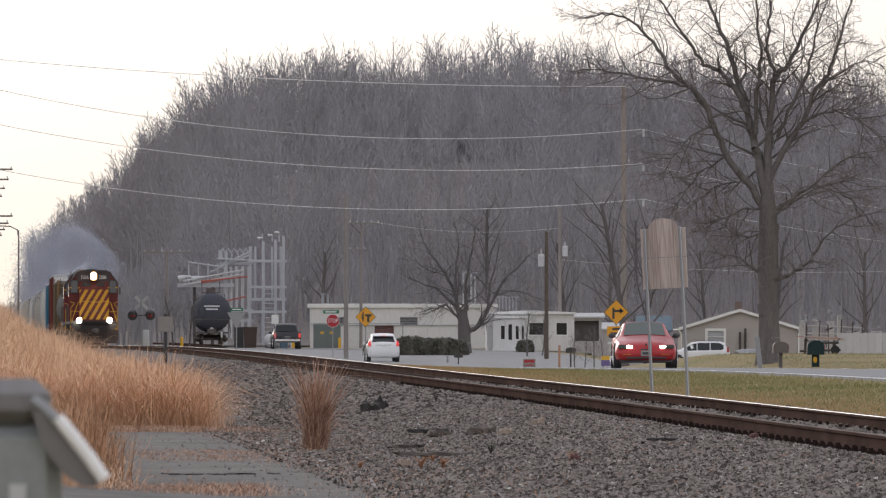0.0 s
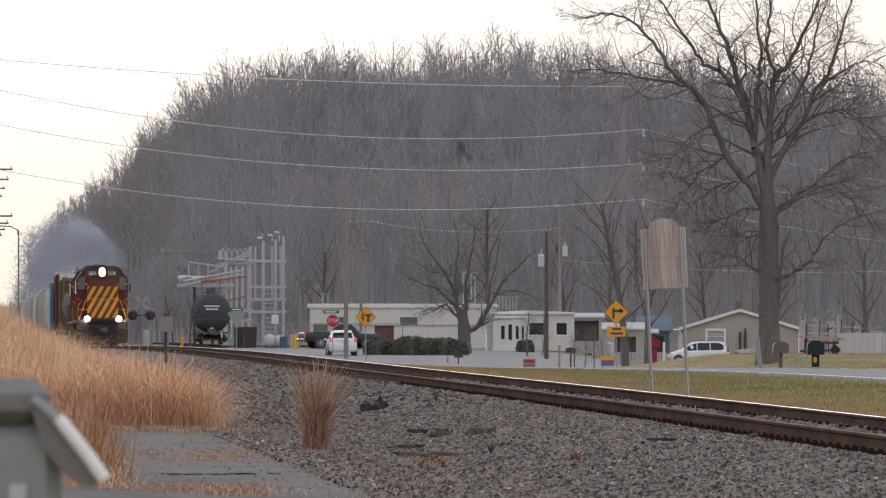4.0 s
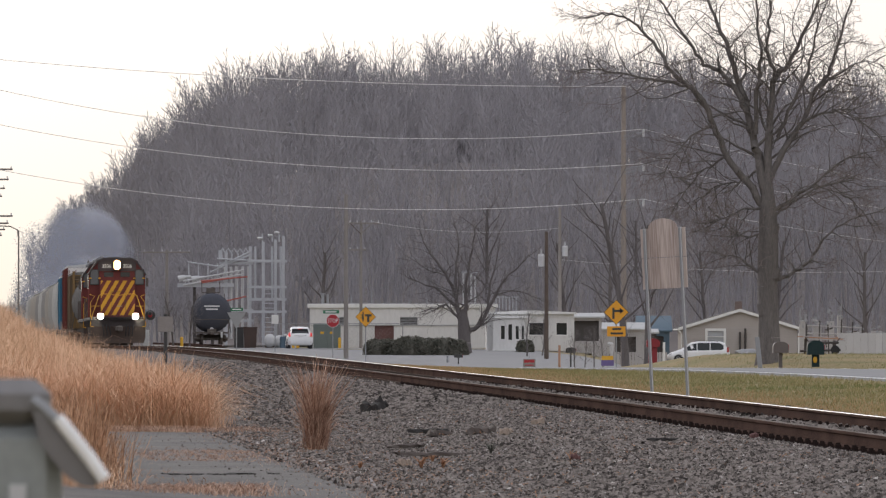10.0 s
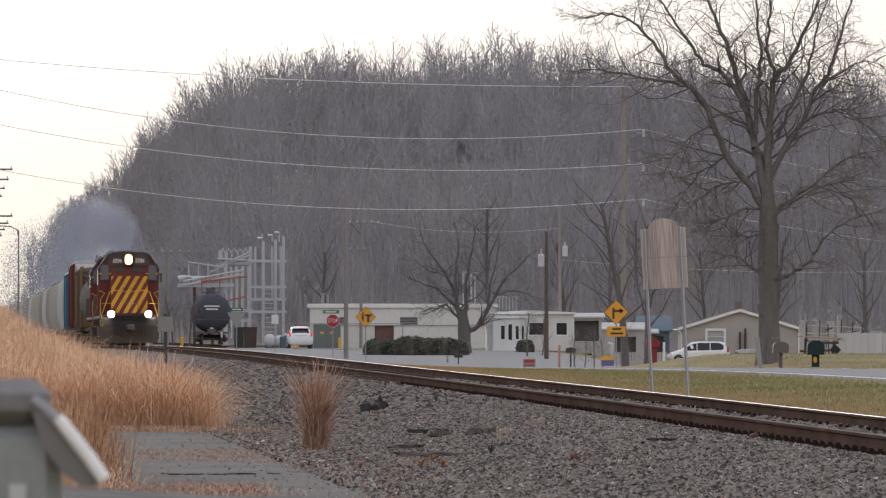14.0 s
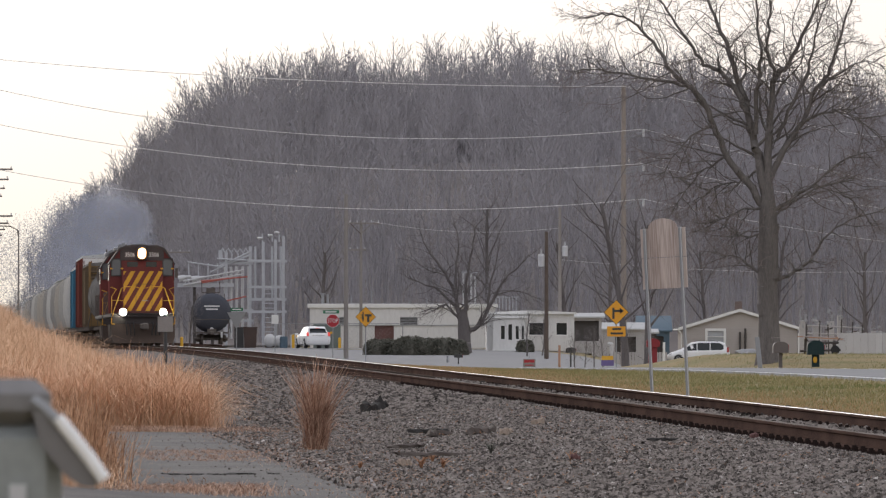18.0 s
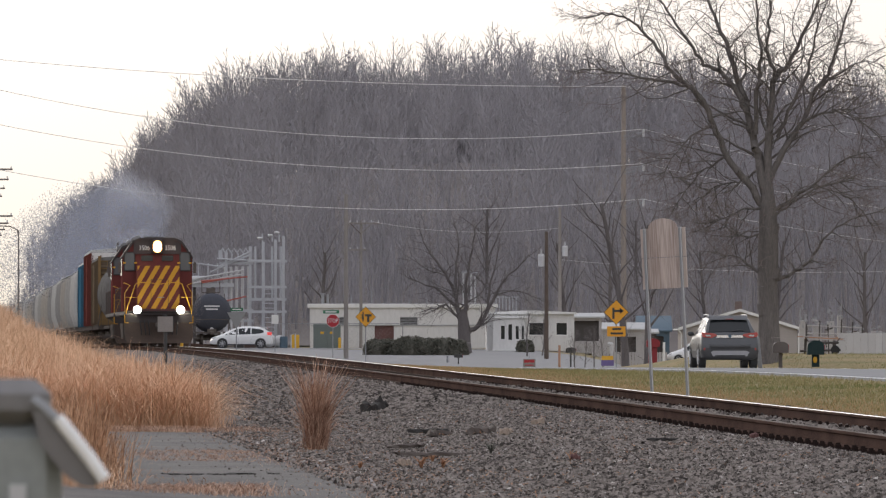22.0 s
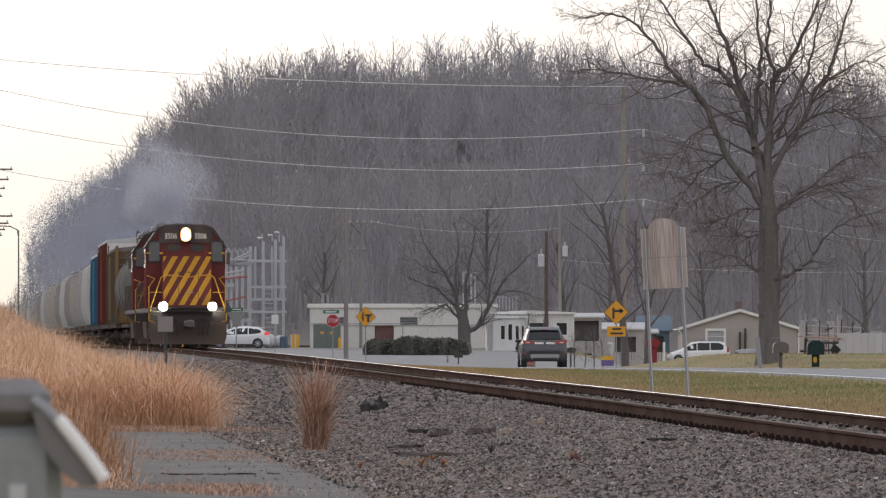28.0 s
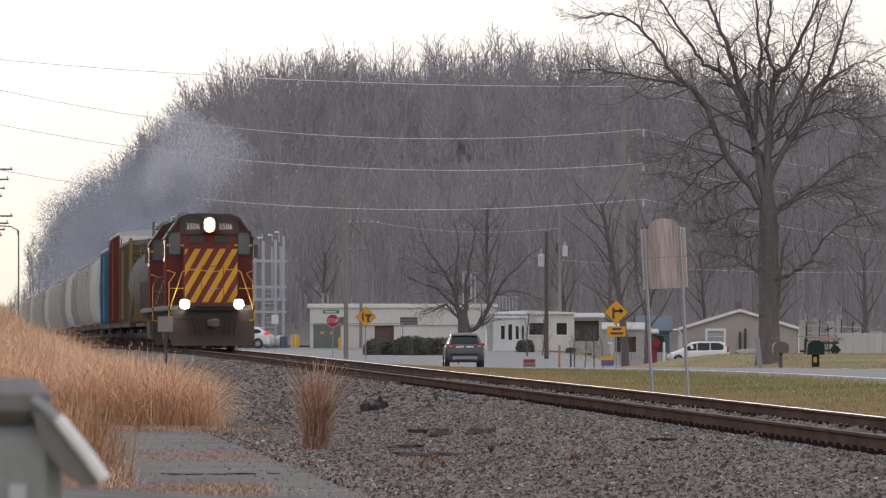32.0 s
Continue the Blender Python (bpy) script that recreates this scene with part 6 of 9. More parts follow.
def shade_tree(x, y, z, label):
    """The great tree: a stout knotted trunk that splits into crooked rising stems, with low limbs."""
    rng = random.Random(7)
    trunk = [Vector((0, 0, -0.3)), Vector((0.0, 0, 0.25)), Vector((0.02, 0, 0.9)), Vector((0.0, 0, 1.8)), Vector((-0.04, 0, 2.6)), Vector((-0.02, 0, 3.5)), Vector((0.0, 0, 4.4)), Vector((-0.02, 0, 5.2)), Vector((-0.02, 0, 5.9)), Vector((-0.05, 0, 6.8))]
    rad = (0.54, 0.43, 0.365, 0.325, 0.33, 0.35, 0.33, 0.285, 0.19, 0.07)
    segs = [(trunk[k], trunk[k + 1], rad[k], rad[k + 1]) for k in range(9)]
    # burls low on the trunk, where limbs were lost
    for bz, bx in ((3.1, 0.3), (3.0, -0.28), (4.6, 0.26), (1.9, -0.3)):
        segs.append((Vector((bx * 0.5, -0.1, bz - 0.2)), Vector((bx, -0.12, bz + 0.12)), 0.20, 0.10))
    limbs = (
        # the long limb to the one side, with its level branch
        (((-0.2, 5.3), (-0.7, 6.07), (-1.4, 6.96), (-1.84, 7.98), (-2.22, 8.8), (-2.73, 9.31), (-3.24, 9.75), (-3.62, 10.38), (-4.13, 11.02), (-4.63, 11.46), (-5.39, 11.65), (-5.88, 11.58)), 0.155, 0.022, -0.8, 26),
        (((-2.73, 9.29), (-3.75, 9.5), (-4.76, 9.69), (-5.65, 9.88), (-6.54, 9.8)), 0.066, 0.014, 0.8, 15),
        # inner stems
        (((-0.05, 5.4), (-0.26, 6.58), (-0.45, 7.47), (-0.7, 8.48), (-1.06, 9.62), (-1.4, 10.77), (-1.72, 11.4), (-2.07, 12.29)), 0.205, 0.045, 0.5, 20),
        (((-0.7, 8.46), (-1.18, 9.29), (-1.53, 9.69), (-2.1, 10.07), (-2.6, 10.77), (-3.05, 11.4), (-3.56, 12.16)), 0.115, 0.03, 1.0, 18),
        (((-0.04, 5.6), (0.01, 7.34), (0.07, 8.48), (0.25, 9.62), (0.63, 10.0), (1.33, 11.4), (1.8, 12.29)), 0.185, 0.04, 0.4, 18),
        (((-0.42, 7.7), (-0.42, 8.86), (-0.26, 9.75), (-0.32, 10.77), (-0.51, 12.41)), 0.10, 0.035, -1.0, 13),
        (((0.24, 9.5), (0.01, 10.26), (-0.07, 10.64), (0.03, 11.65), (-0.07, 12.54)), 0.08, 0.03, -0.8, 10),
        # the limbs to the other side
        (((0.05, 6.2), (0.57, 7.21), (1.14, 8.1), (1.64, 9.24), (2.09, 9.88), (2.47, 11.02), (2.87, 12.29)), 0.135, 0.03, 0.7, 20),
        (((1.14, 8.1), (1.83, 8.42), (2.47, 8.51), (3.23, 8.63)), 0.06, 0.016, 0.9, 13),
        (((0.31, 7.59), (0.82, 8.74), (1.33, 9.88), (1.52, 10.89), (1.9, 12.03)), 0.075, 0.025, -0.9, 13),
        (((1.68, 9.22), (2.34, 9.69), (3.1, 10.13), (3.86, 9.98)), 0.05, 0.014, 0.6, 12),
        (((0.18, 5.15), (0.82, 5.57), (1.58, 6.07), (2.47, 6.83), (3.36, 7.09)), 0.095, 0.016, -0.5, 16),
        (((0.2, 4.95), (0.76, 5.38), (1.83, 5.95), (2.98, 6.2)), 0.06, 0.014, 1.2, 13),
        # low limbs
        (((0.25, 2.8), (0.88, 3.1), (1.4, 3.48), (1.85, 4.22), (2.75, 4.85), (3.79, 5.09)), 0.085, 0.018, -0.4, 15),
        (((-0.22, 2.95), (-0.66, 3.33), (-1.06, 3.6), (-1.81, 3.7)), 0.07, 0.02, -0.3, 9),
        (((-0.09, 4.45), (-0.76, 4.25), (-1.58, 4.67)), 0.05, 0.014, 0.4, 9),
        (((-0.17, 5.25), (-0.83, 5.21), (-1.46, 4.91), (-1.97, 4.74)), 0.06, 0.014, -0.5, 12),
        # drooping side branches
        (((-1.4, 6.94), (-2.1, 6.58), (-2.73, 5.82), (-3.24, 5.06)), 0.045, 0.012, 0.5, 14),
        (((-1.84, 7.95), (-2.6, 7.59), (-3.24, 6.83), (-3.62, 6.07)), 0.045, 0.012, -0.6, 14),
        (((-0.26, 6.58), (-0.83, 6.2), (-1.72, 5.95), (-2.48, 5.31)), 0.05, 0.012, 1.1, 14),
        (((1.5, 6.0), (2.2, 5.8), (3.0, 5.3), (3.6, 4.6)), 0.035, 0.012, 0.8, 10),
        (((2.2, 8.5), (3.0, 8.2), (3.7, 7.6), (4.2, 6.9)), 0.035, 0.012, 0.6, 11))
    return limb_tree(rng, x, y, z, label, segs, limbs, M_BARK, M_TWIG)


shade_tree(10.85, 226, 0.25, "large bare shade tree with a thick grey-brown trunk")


def hedge_tree(x, y, z, label):
    """The spreading tree beside the hedge: a short flared trunk that forks low into rising stems."""
    rng = random.Random(19)
    pts = [Vector(p) for p in ((0, 0, -0.3), (0, 0, 0.2), (0, 0, 0.8), (-0.03, 0, 1.5), (-0.08, 0, 2.3), (-0.15, 0, 3.0))]
    rad = (0.62, 0.5, 0.42, 0.42, 0.36, 0.16)
    trunk = [(pts[k], pts[k + 1], rad[k], rad[k + 1]) for k in range(5)]
    return limb_tree(rng, x, y, z, label, trunk, (
        (((-0.2, 2.2), (-0.5, 3.2), (-0.7, 4.2), (-1.5, 5.7), (-2.4, 6.9), (-2.9, 8.0)), 0.21, 0.03, 0.6, 18),
        (((-0.3, 2.3), (-1.1, 3.2), (-1.85, 3.1), (-2.7, 2.9)), 0.12, 0.02, -0.6, 11),
        (((0.0, 2.2), (0.1, 3.6), (0.1, 4.9), (0.5, 6.9), (0.8, 8.6)), 0.2, 0.03, -0.5, 17),
        (((-0.5, 3.8), (-0.6, 5.6), (-0.4, 7.4), (-0.7, 8.8)), 0.12, 0.025, 0.9, 13),
        (((0.15, 1.5), (0.7, 1.75), (1.1, 2.1), (1.7, 3.2), (2.4, 4.7), (3.5, 5.8), (4.3, 6.6)), 0.21, 0.03, -0.6, 19),
        (((1.5, 2.8), (1.6, 4.2), (2.0, 5.8), (2.3, 7.4)), 0.12, 0.025, 0.8, 13),
        (((-0.4, 2.9), (-1.6, 4.2), (-2.9, 4.7), (-3.9, 5.2)), 0.12, 0.02, 0.8, 13),
        (((2.0, 3.9), (3.0, 4.2), (4.1, 4.0), (5.0, 3.6)), 0.07, 0.02, 0.6, 11),
        (((-1.2, 5.2), (-2.4, 5.6), (-3.6, 6.4)), 0.07, 0.02, -0.7, 10)), M_BARKDARK, M_FARTWIG)


hedge_tree(1.41, 444, land_z(1.41, 444) - 0.1, "spreading bare tree with several low stems beside the hedge")
SLIM = dict(least=0.007, steps=(7, 5, 4, 3), rise=(0.0, 0.06, 0.04, 0.02), wobble=(0.04, 0.12, 0.18, 0.22), taper=(0.88, 0.80, 0.76, 0.6), kids=(14, 8, 7), first=(0.3, 0.2, 0.1), angle=((25, 55), (25, 60), (25, 65)), ratio=((0.3, 0.5), (0.4, 0.7), (0.4, 0.7)), thin=(0.45, 0.45, 0.5))
FINE = dict(SLIM, least=0.0025)
for k, (px, y, hgt, r, kind, lab) in enumerate(((5.6, 288, 1.7, 0.035, FINE, "thin leafless sapling at the yard edge"), (6.1, 292, 1.5, 0.03, FINE, "thin leafless sapling at the yard edge"), (6.6, 296, 1.9, 0.035, FINE, "thin leafless sapling at the yard edge"), (7.1, 300, 1.6, 0.03, FINE, "thin leafless sapling at the yard edge"), (5.2, 420, 3.0, 0.06, FINE, "brown leafless shrub before the mobile home"), (6.2, 425, 2.6, 0.06, FINE, "brown leafless shrub before the mobile home"), (8.8, 330, 2.0, 0.04, FINE, "thin leafless sapling at the yard edge"), (9.9, 335, 2.2, 0.04, FINE, "thin leafless sapling at the yard edge"), (9.3, 345, 8.8, 0.22, SLIM, "slim dark bare tree behind the road sign"), (10.6, 352, 8.0, 0.2, SLIM, "slim dark bare tree behind the road sign"), (-10.6, 585, 8.5, 0.28, SLIM, "bare tree wrapped in brown vine behind the building"),
                                             (23.5, 600, 10.0, 0.24, SLIM, "thin bare yard tree behind the house"), (30.0, 610, 11.0, 0.3, SLIM, "bare yard tree behind the fence"), (32.5, 520, 9.0, 0.24, SLIM, "bare yard tree behind the fence"),
                                             (14.0, 560, 9.0, 0.22, SLIM, "thin bare yard tree among the sheds"), (11.0, 600, 10.0, 0.25, SLIM, "thin bare yard tree among the sheds"), (18.0, 640, 12.0, 0.28, SLIM, "bare tree at the foot of the hill"), (4.0, 640, 12.0, 0.28, SLIM, "bare tree at the foot of the hill"), (-20.2, 508, 4.2, 0.09, SLIM, "low leafless shrub tree beside the siding"), (-18.9, 506, 3.6, 0.09, SLIM, "low leafless shrub tree beside the siding"))):
    tree("bare_tree", px, y, land_z(px, y) - 0.1, lab, kind, 50 + k, M_BARKDARK, r, hgt)
M_OLDBRICK = mat("dull_brown_brick", (0.15, 0.11, 0.095), (0.2, 0.15, 0.13), 0.9, scale=2, fine=20, bump=0.3)
# ---------------------------------------------------------------- buildings
M_PANEL = mat("off_white_metal_siding", (0.74, 0.73, 0.71), (0.58, 0.57, 0.55), 0.6, scale=0.4, fine=6, bump=0.1, stretch=(1, 1, 0.3))
M_BEIGE = mat("beige_clapboard", (0.43, 0.39, 0.36), (0.37, 0.335, 0.305), 0.8, scale=0.5, fine=12, bump=0.1)
M_SHINGLE = mat("dark_roof_shingle", (0.08, 0.075, 0.07), (0.13, 0.12, 0.11), 0.95, scale=1.5, fine=14, bump=0.4)
M_DOOR = mat("red_brown_door", (0.16, 0.07, 0.06), (0.11, 0.05, 0.045), 0.7, scale=2, fine=20)
M_GREYBOX = mat("grey_green_cabinet", (0.16, 0.19, 0.17), (0.12, 0.14, 0.13), 0.6, scale=1, fine=12)
M_SAFETY = mat("safety_yellow", (0.75, 0.42, 0.03), (0.6, 0.33, 0.03), 0.6, scale=2, fine=20)
M_LUMBER = mat("reddish_lumber", (0.36, 0.19, 0.12), (0.45, 0.27, 0.18), 0.8, scale=2, fine=20)
M_GREYWOOD = mat("grey_fence_board", (0.36, 0.34, 0.33), (0.46, 0.44, 0.42), 0.85, scale=1, fine=14, objrand=0.4)
M_PALEBOARD = mat("pale_fence_board", (0.56, 0.55, 0.54), (0.46, 0.45, 0.44), 0.8, scale=1, fine=14, objrand=0.3)
M_RUST = mat("rusted_bin_steel", (0.10, 0.06, 0.045), (0.06, 0.045, 0.04), 0.85, scale=1.5, fine=14)
M_DIM = mat("interior_shade_and_dark_parts", (0.05, 0.045, 0.042), (0.08, 0.07, 0.065), 0.9)
M_TARP = mat("white_tarpaulin", (0.44, 0.44, 0.45), (0.22, 0.22, 0.22), 0.6, scale=1.5, fine=10, bump=0.5, dist=0.1)
# Leaf green is greyed and lightened so that the hedges look hazed.
M_LEAF = mat("hazed_evergreen_leaf", (0.085, 0.088, 0.068), (0.15, 0.14, 0.112), 0.8, scale=0.8, fine=6, bump=0, island=0.8)


def wall_with(g, x0, x1, z0, z1, y, th, holes):
    """A wall along x with rectangular openings that go through it."""
    xs = sorted({x0, x1, *[h[0] for h in holes], *[h[1] for h in holes]})
    for a, b in zip(xs, xs[1:]):
        cuts = sorted((h[2], h[3]) for h in holes if h[0] <= a + 1e-6 and h[1] >= b - 1e-6)
        z = z0
        for lo, hi in cuts + [(z1, z1)]:
            if lo - z > 1e-4:
                g.box((a + b) / 2, y, (z + lo) / 2, b - a, th, lo - z)
            z = hi
    return g


def window(parent, x, z, w, h, y, frame_m, bars=1, name="window", t=0.09, pane=None):
    fr = Geo().box(x, y, z + h / 2 + t / 2, w + 2 * t, 0.1, t).box(x, y, z - h / 2 - t / 2, w + 2 * t, 0.14, t).box(x - w / 2 - t / 2, y, z, t, 0.1, h).box(x + w / 2 + t / 2, y, z, t, 0.1, h)
    for k in range(bars):
        fr.box(x, y + 0.03, z - h / 2 + h * (k + 1) / (bars + 1), w, 0.05, 0.05)
    f = part(name, fr, frame_m, parent, "framed window")
    part("pane", Geo().box(x, y + 0.08, z, w, 0.02, h), pane or M_GLASS, f)
    return f


def white_works():
    """The long low white metal works building."""
    x0, x1, y, zb, zt = -10.7, 4.2, 545, -1.2, 3.35
    ob = thing("works_building", "long low off-white metal works building with louvres", "building", pose(0, y, 0))
    doors = [(-5.5, -3.95, -0.5, 1.9)]
    louv = [(-9.3, -7.9, 1.98, 2.6), (-3.45, -2.05, 1.98, 2.6)]
    wall = part("wall_front", wall_with(Geo(), x0, x1, zb, zt, 0, 0.25, doors + louv), M_PANEL, ob)
    part("wall_back", Geo().box((x0 + x1) / 2, 13.9, 1.1, x1 - x0, 0.2, 4.5), M_PANEL, ob)
    for x in (x0 + 0.1, x1 - 0.1):
        part("wall_end", Geo().box(x, 7, 1.1, 0.2, 13.6, 4.5), M_PANEL, ob)
    part("roof", Geo().box((x0 + x1) / 2, 7, 3.42, x1 - x0 + 0.3, 14.4, 0.14), M_ZINC, ob)
    part("fascia", Geo().box((x0 + x1) / 2, -0.22, 3.5, x1 - x0 + 0.4, 0.12, 0.34, c=0.02), M_WHITE, ob, "white roof fascia")
    part("door", Geo().box(-4.72, 0.05, 0.7, 1.55, 0.08, 2.4), M_DOOR, ob, "red-brown door")
    for a, b, lo, hi in louv:
        # A dark panel behind the slats paints the shade inside the louvre.
        lv = part("louvre", Geo().box((a + b) / 2, 0.1, (lo + hi) / 2, b - a, 0.04, hi - lo), M_DIM, ob)
        for k in range(5):
            part("slat", Geo().box((a + b) / 2, -0.05, lo + 0.06 + k * 0.13, b - a, 0.1, 0.06), M_GALV, lv)
    for k in range(46):
        x = x0 + 0.25 + k * 0.32
        if not any(a - 0.05 < x < b + 0.05 for a, b, lo, hi in doors + louv):
            part("siding_rib", Geo().box(x, -0.14, (zb + zt) / 2, 0.05, 0.05, zt - zb), M_PANEL, wall)
    part("rail_line", Geo().box(-3.2, -0.2, 1.94, 14.8, 0.05, 0.06), M_GALV, ob)
    for x, h, r in ((-9.7, 0.95, 0.13), (-9.3, 0.85, 0.1), (-7.4, 0.9, 0.05), (-5.75, 1.2, 0.05), (-2.7, 0.5, 0.05), (-1.3, 0.6, 0.05), (0.8, 0.4, 0.05)):
        pp = part("roof_pipe", Geo().rod((x, 1.5, 3.45), (x, 1.5, 3.5 + h), r, n=10), M_GALV, ob)
        if r > 0.08:
            part("rain_cap", Geo().rod((x, 1.5, 3.5 + h), (x, 1.5, 3.58 + h), r * 1.5, n=10), M_GALV, pp)
    return ob


def trailer():
    """White mobile home with a lower bay in front."""
    ob = thing("mobile_home", "white mobile home with dark wide windows and steps", "house", pose(0, 462, -0.25))
    bay = [(3.95, 4.2, 1.15, 2.05), (4.45, 4.7, 1.1, 2.15), (4.95, 5.15, 1.15, 2.05), (5.35, 5.5, 1.15, 2.05)]
    part("bay_wall", wall_with(Geo(), 3.4, 5.6, 0.45, 2.55, -0.6, 0.15, bay), M_PANEL, ob)
    part("bay_side", Geo().box(5.53, 0.2, 1.5, 0.14, 1.5, 2.1), M_PANEL, ob)
    part("bay_roof", Geo().box(4.5, 0.2, 2.62, 2.5, 2.0, 0.12, c=0.02), M_WHITE, ob)
    for a, b, lo, hi in bay:
        part("narrow_window", Geo().box((a + b) / 2, -0.55, (lo + hi) / 2, b - a, 0.03, hi - lo), M_GLASS, ob)
    main = [(5.85, 7.1, 1.4, 2.3), (7.7, 8.5, 1.4, 2.3)]
    part("wall", wall_with(Geo(), 3.0, 8.95, 0.35, 2.85, 1.0, 0.15, main), M_PANEL, ob)
    for x in (3.05, 8.9):
        part("wall_end", Geo().box(x, 7.0, 1.6, 0.14, 12.0, 2.5), M_PANEL, ob)
    part("roof", Geo().extrude([(2.8, 2.85), (9.15, 2.85), (9.15, 2.97), (6.0, 3.12), (2.8, 2.97)], 0.7, 13.2), M_WHITE, ob, "pale low-pitched roof")
    for a, b, lo, hi in main:
        window(ob, (a + b) / 2, (lo + hi) / 2, b - a - 0.1, hi - lo - 0.1, 0.98, M_WHITE, 0)
    part("skirting", Geo().box(6, 1.05, 0.0, 5.9, 0.1, 0.75), M_GREYWOOD, ob)
    for k in range(3):
        part("step", Geo().box(4.4, -1.1 - 0.28 * k, 0.3 - 0.17 * k, 1.3, 0.3, 0.06), M_GREYWOOD, ob)
    part("porch_board", Geo().box(4.5, -0.8, 0.4, 2.3, 0.3, 0.08), M_WHITE, ob)
    return ob


def gable_house():
    """Small beige house, its gable end towards the road."""
    ob = thing("house", "small beige clapboard house with white gable trim", "house", pose(25.0, 571, -1.1))
    win = [(-2.85, -1.25, 1.55, 2.65)]
    wall = part("wall_front", wall_with(Geo(), -4.8, 4.8, 0, 2.85, 0, 0.2, win), M_BEIGE, ob)
    part("gable", Geo().extrude([(-4.8, 2.85), (4.8, 2.85), (0, 4.28)], -0.1, 0.1), M_BEIGE, ob)
    for k in range(13):
        z = 0.2 + 0.21 * k
        for a, b in (((-4.8, -2.95), (-1.15, 4.8)) if 1.4 < z < 2.8 else ((-4.8, 4.8),)):
            part("clapboard", Geo().extrude([(-0.135, z), (-0.1, z), (-0.1, z + 0.19), (-0.112, z + 0.19)], a, b, "x"), M_BEIGE, wall)
    for x in (-4.75, 4.75):
        part("wall_side", Geo().box(x, 5.5, 1.42, 0.2, 10.8, 2.85), M_BEIGE, ob)
    part("wall_back", Geo().box(0, 11, 1.42, 9.6, 0.2, 2.85), M_BEIGE, ob)
    for s in (-1, 1):
        part("roof_slope", Geo().extrude([(s * 5.15, 2.72), (s * 5.15, 2.84), (0, 4.42), (0, 4.30)], -0.35, 11.4), M_SHINGLE, ob)
        part("rake_board", Geo().extrude([(s * 5.2, 2.62), (s * 5.2, 2.86), (0, 4.46), (0, 4.22)], -0.43, -0.35), M_WHITE, ob, "white gable trim board")
        part("gutter", Geo().box(s * 5.2, 5.5, 2.72, 0.14, 11.8, 0.12), M_WHITE, ob)
        part("downspout", Geo().pipe([(s * 5.2, -0.3, 2.68), (s * 4.92, -0.22, 2.35), (s * 4.92, -0.22, 0.1)], 0.05), M_WHITE, ob)
    # The gable window has a plain pale grey pane.
    window(ob, -2.05, 2.1, 1.35, 1.0, -0.14, M_WHITE, 1, t=0.2, pane=glassy("pale_grey_pane", (0.36, 0.37, 0.38), 0.3))
    for x, z in ((0.0, 1.9), (0.45, 2.2)):
        part("vent_pipe", Geo().rod((x, -0.25, 0.3), (x, -0.25, z + 0.6), 0.09), M_DIM, ob)
    part("chimney", Geo().box(0.1, 5, 4.55, 0.6, 0.6, 1.1, c=0.02), M_OLDBRICK, ob, "dull brown brick chimney")
    return ob


white_works()
trailer()
gable_house()


def shed(name, label, x, y, z, w, d, h, wall_m, roof_m, pitch=0.5, hole=None):
    ob = thing(name, label, "shed", pose(x, y, z), "sheds in the yards")
    holes = [hole] if hole else []
    part("wall_front", wall_with(Geo(), -w / 2, w / 2, 0, h, 0, 0.12, holes), wall_m, ob)
    if hole:
        # A dark sheet inside the doorway stands in for the shaded interior.
        part("opening", Geo().box((hole[0] + hole[1]) / 2, 0.3, (hole[2] + hole[3]) / 2, hole[1] - hole[0], 0.05, hole[3] - hole[2]), M_DIM, ob)
    for s in (-1, 1):
        part("wall_side", Geo().box(s * (w / 2 - 0.06), d / 2 + 0.06, h / 2, 0.12, d, h), wall_m, ob)
    part("wall_back", Geo().box(0, d + 0.1, h / 2, w, 0.12, h), wall_m, ob)
    part("roof", Geo().extrude([(-0.3, h), (d + 0.4, h + pitch * 0.4), (d + 0.4, h + pitch * 0.4 + 0.1), (d / 2, h + pitch + 0.1), (-0.3, h + 0.12)], -w / 2 - 0.25, w / 2 + 0.25, "x"), roof_m, ob)
    return ob


shed("shed", "dark open shed with a white roof edge", 10.4, 500, land_z(10.4, 500), 2.6, 5, 2.6, M_GREYWOOD, M_ZINC, 0.3, (-1.1, 1.1, 0.9, 2.4))
shed("shed", "grey wooden yard shed with a pale roof", 13.6, 520, land_z(13.6, 520), 4.2, 5, 2.5, M_GREYWOOD, M_ZINC, 0.5, (-0.4, 1.2, 0.2, 2.0))
shed("shed", "weathered shed with a faded blue roof", 18.4, 590, land_z(18.4, 590), 2.6, 6, 2.6, M_BLUE, M_BLUE, 1.3, (-0.4, 0.8, 0.3, 2.2))
shed("shed", "dark low garage behind the yards", 15.6, 560, land_z(15.6, 560), 4.0, 6, 2.4, M_DIM, M_ZINC, 0.3)


def fence_boards(name, label, x0, x1, y, z, h, n, material=M_GREYWOOD):
    ob = thing(name, label, "fence", pose(0, y, z))
    w = (x1 - x0) / n
    for k in range(n):
        part("board", Geo().box(x0 + (k + 0.5) * w, 0, h / 2, w - 0.02, 0.03, h), material, ob)
    for k in range(int((x1 - x0) / 2.2) + 1):
        part("post", Geo().box(x0 + k * 2.2, 0.08, h / 2, 0.1, 0.1, h + 0.06), material, ob)
    return ob


fence_boards("board_fence", "pale grey privacy fence along the yard", 20.6, 30.5, 353, land_z(24, 353), 1.30 - land_z(24, 353), 26, M_PALEBOARD)
fence_boards("board_fence", "low grey picket fence beside the yard", 10.2, 13.4, 405, land_z(12, 405), 1.15, 18)


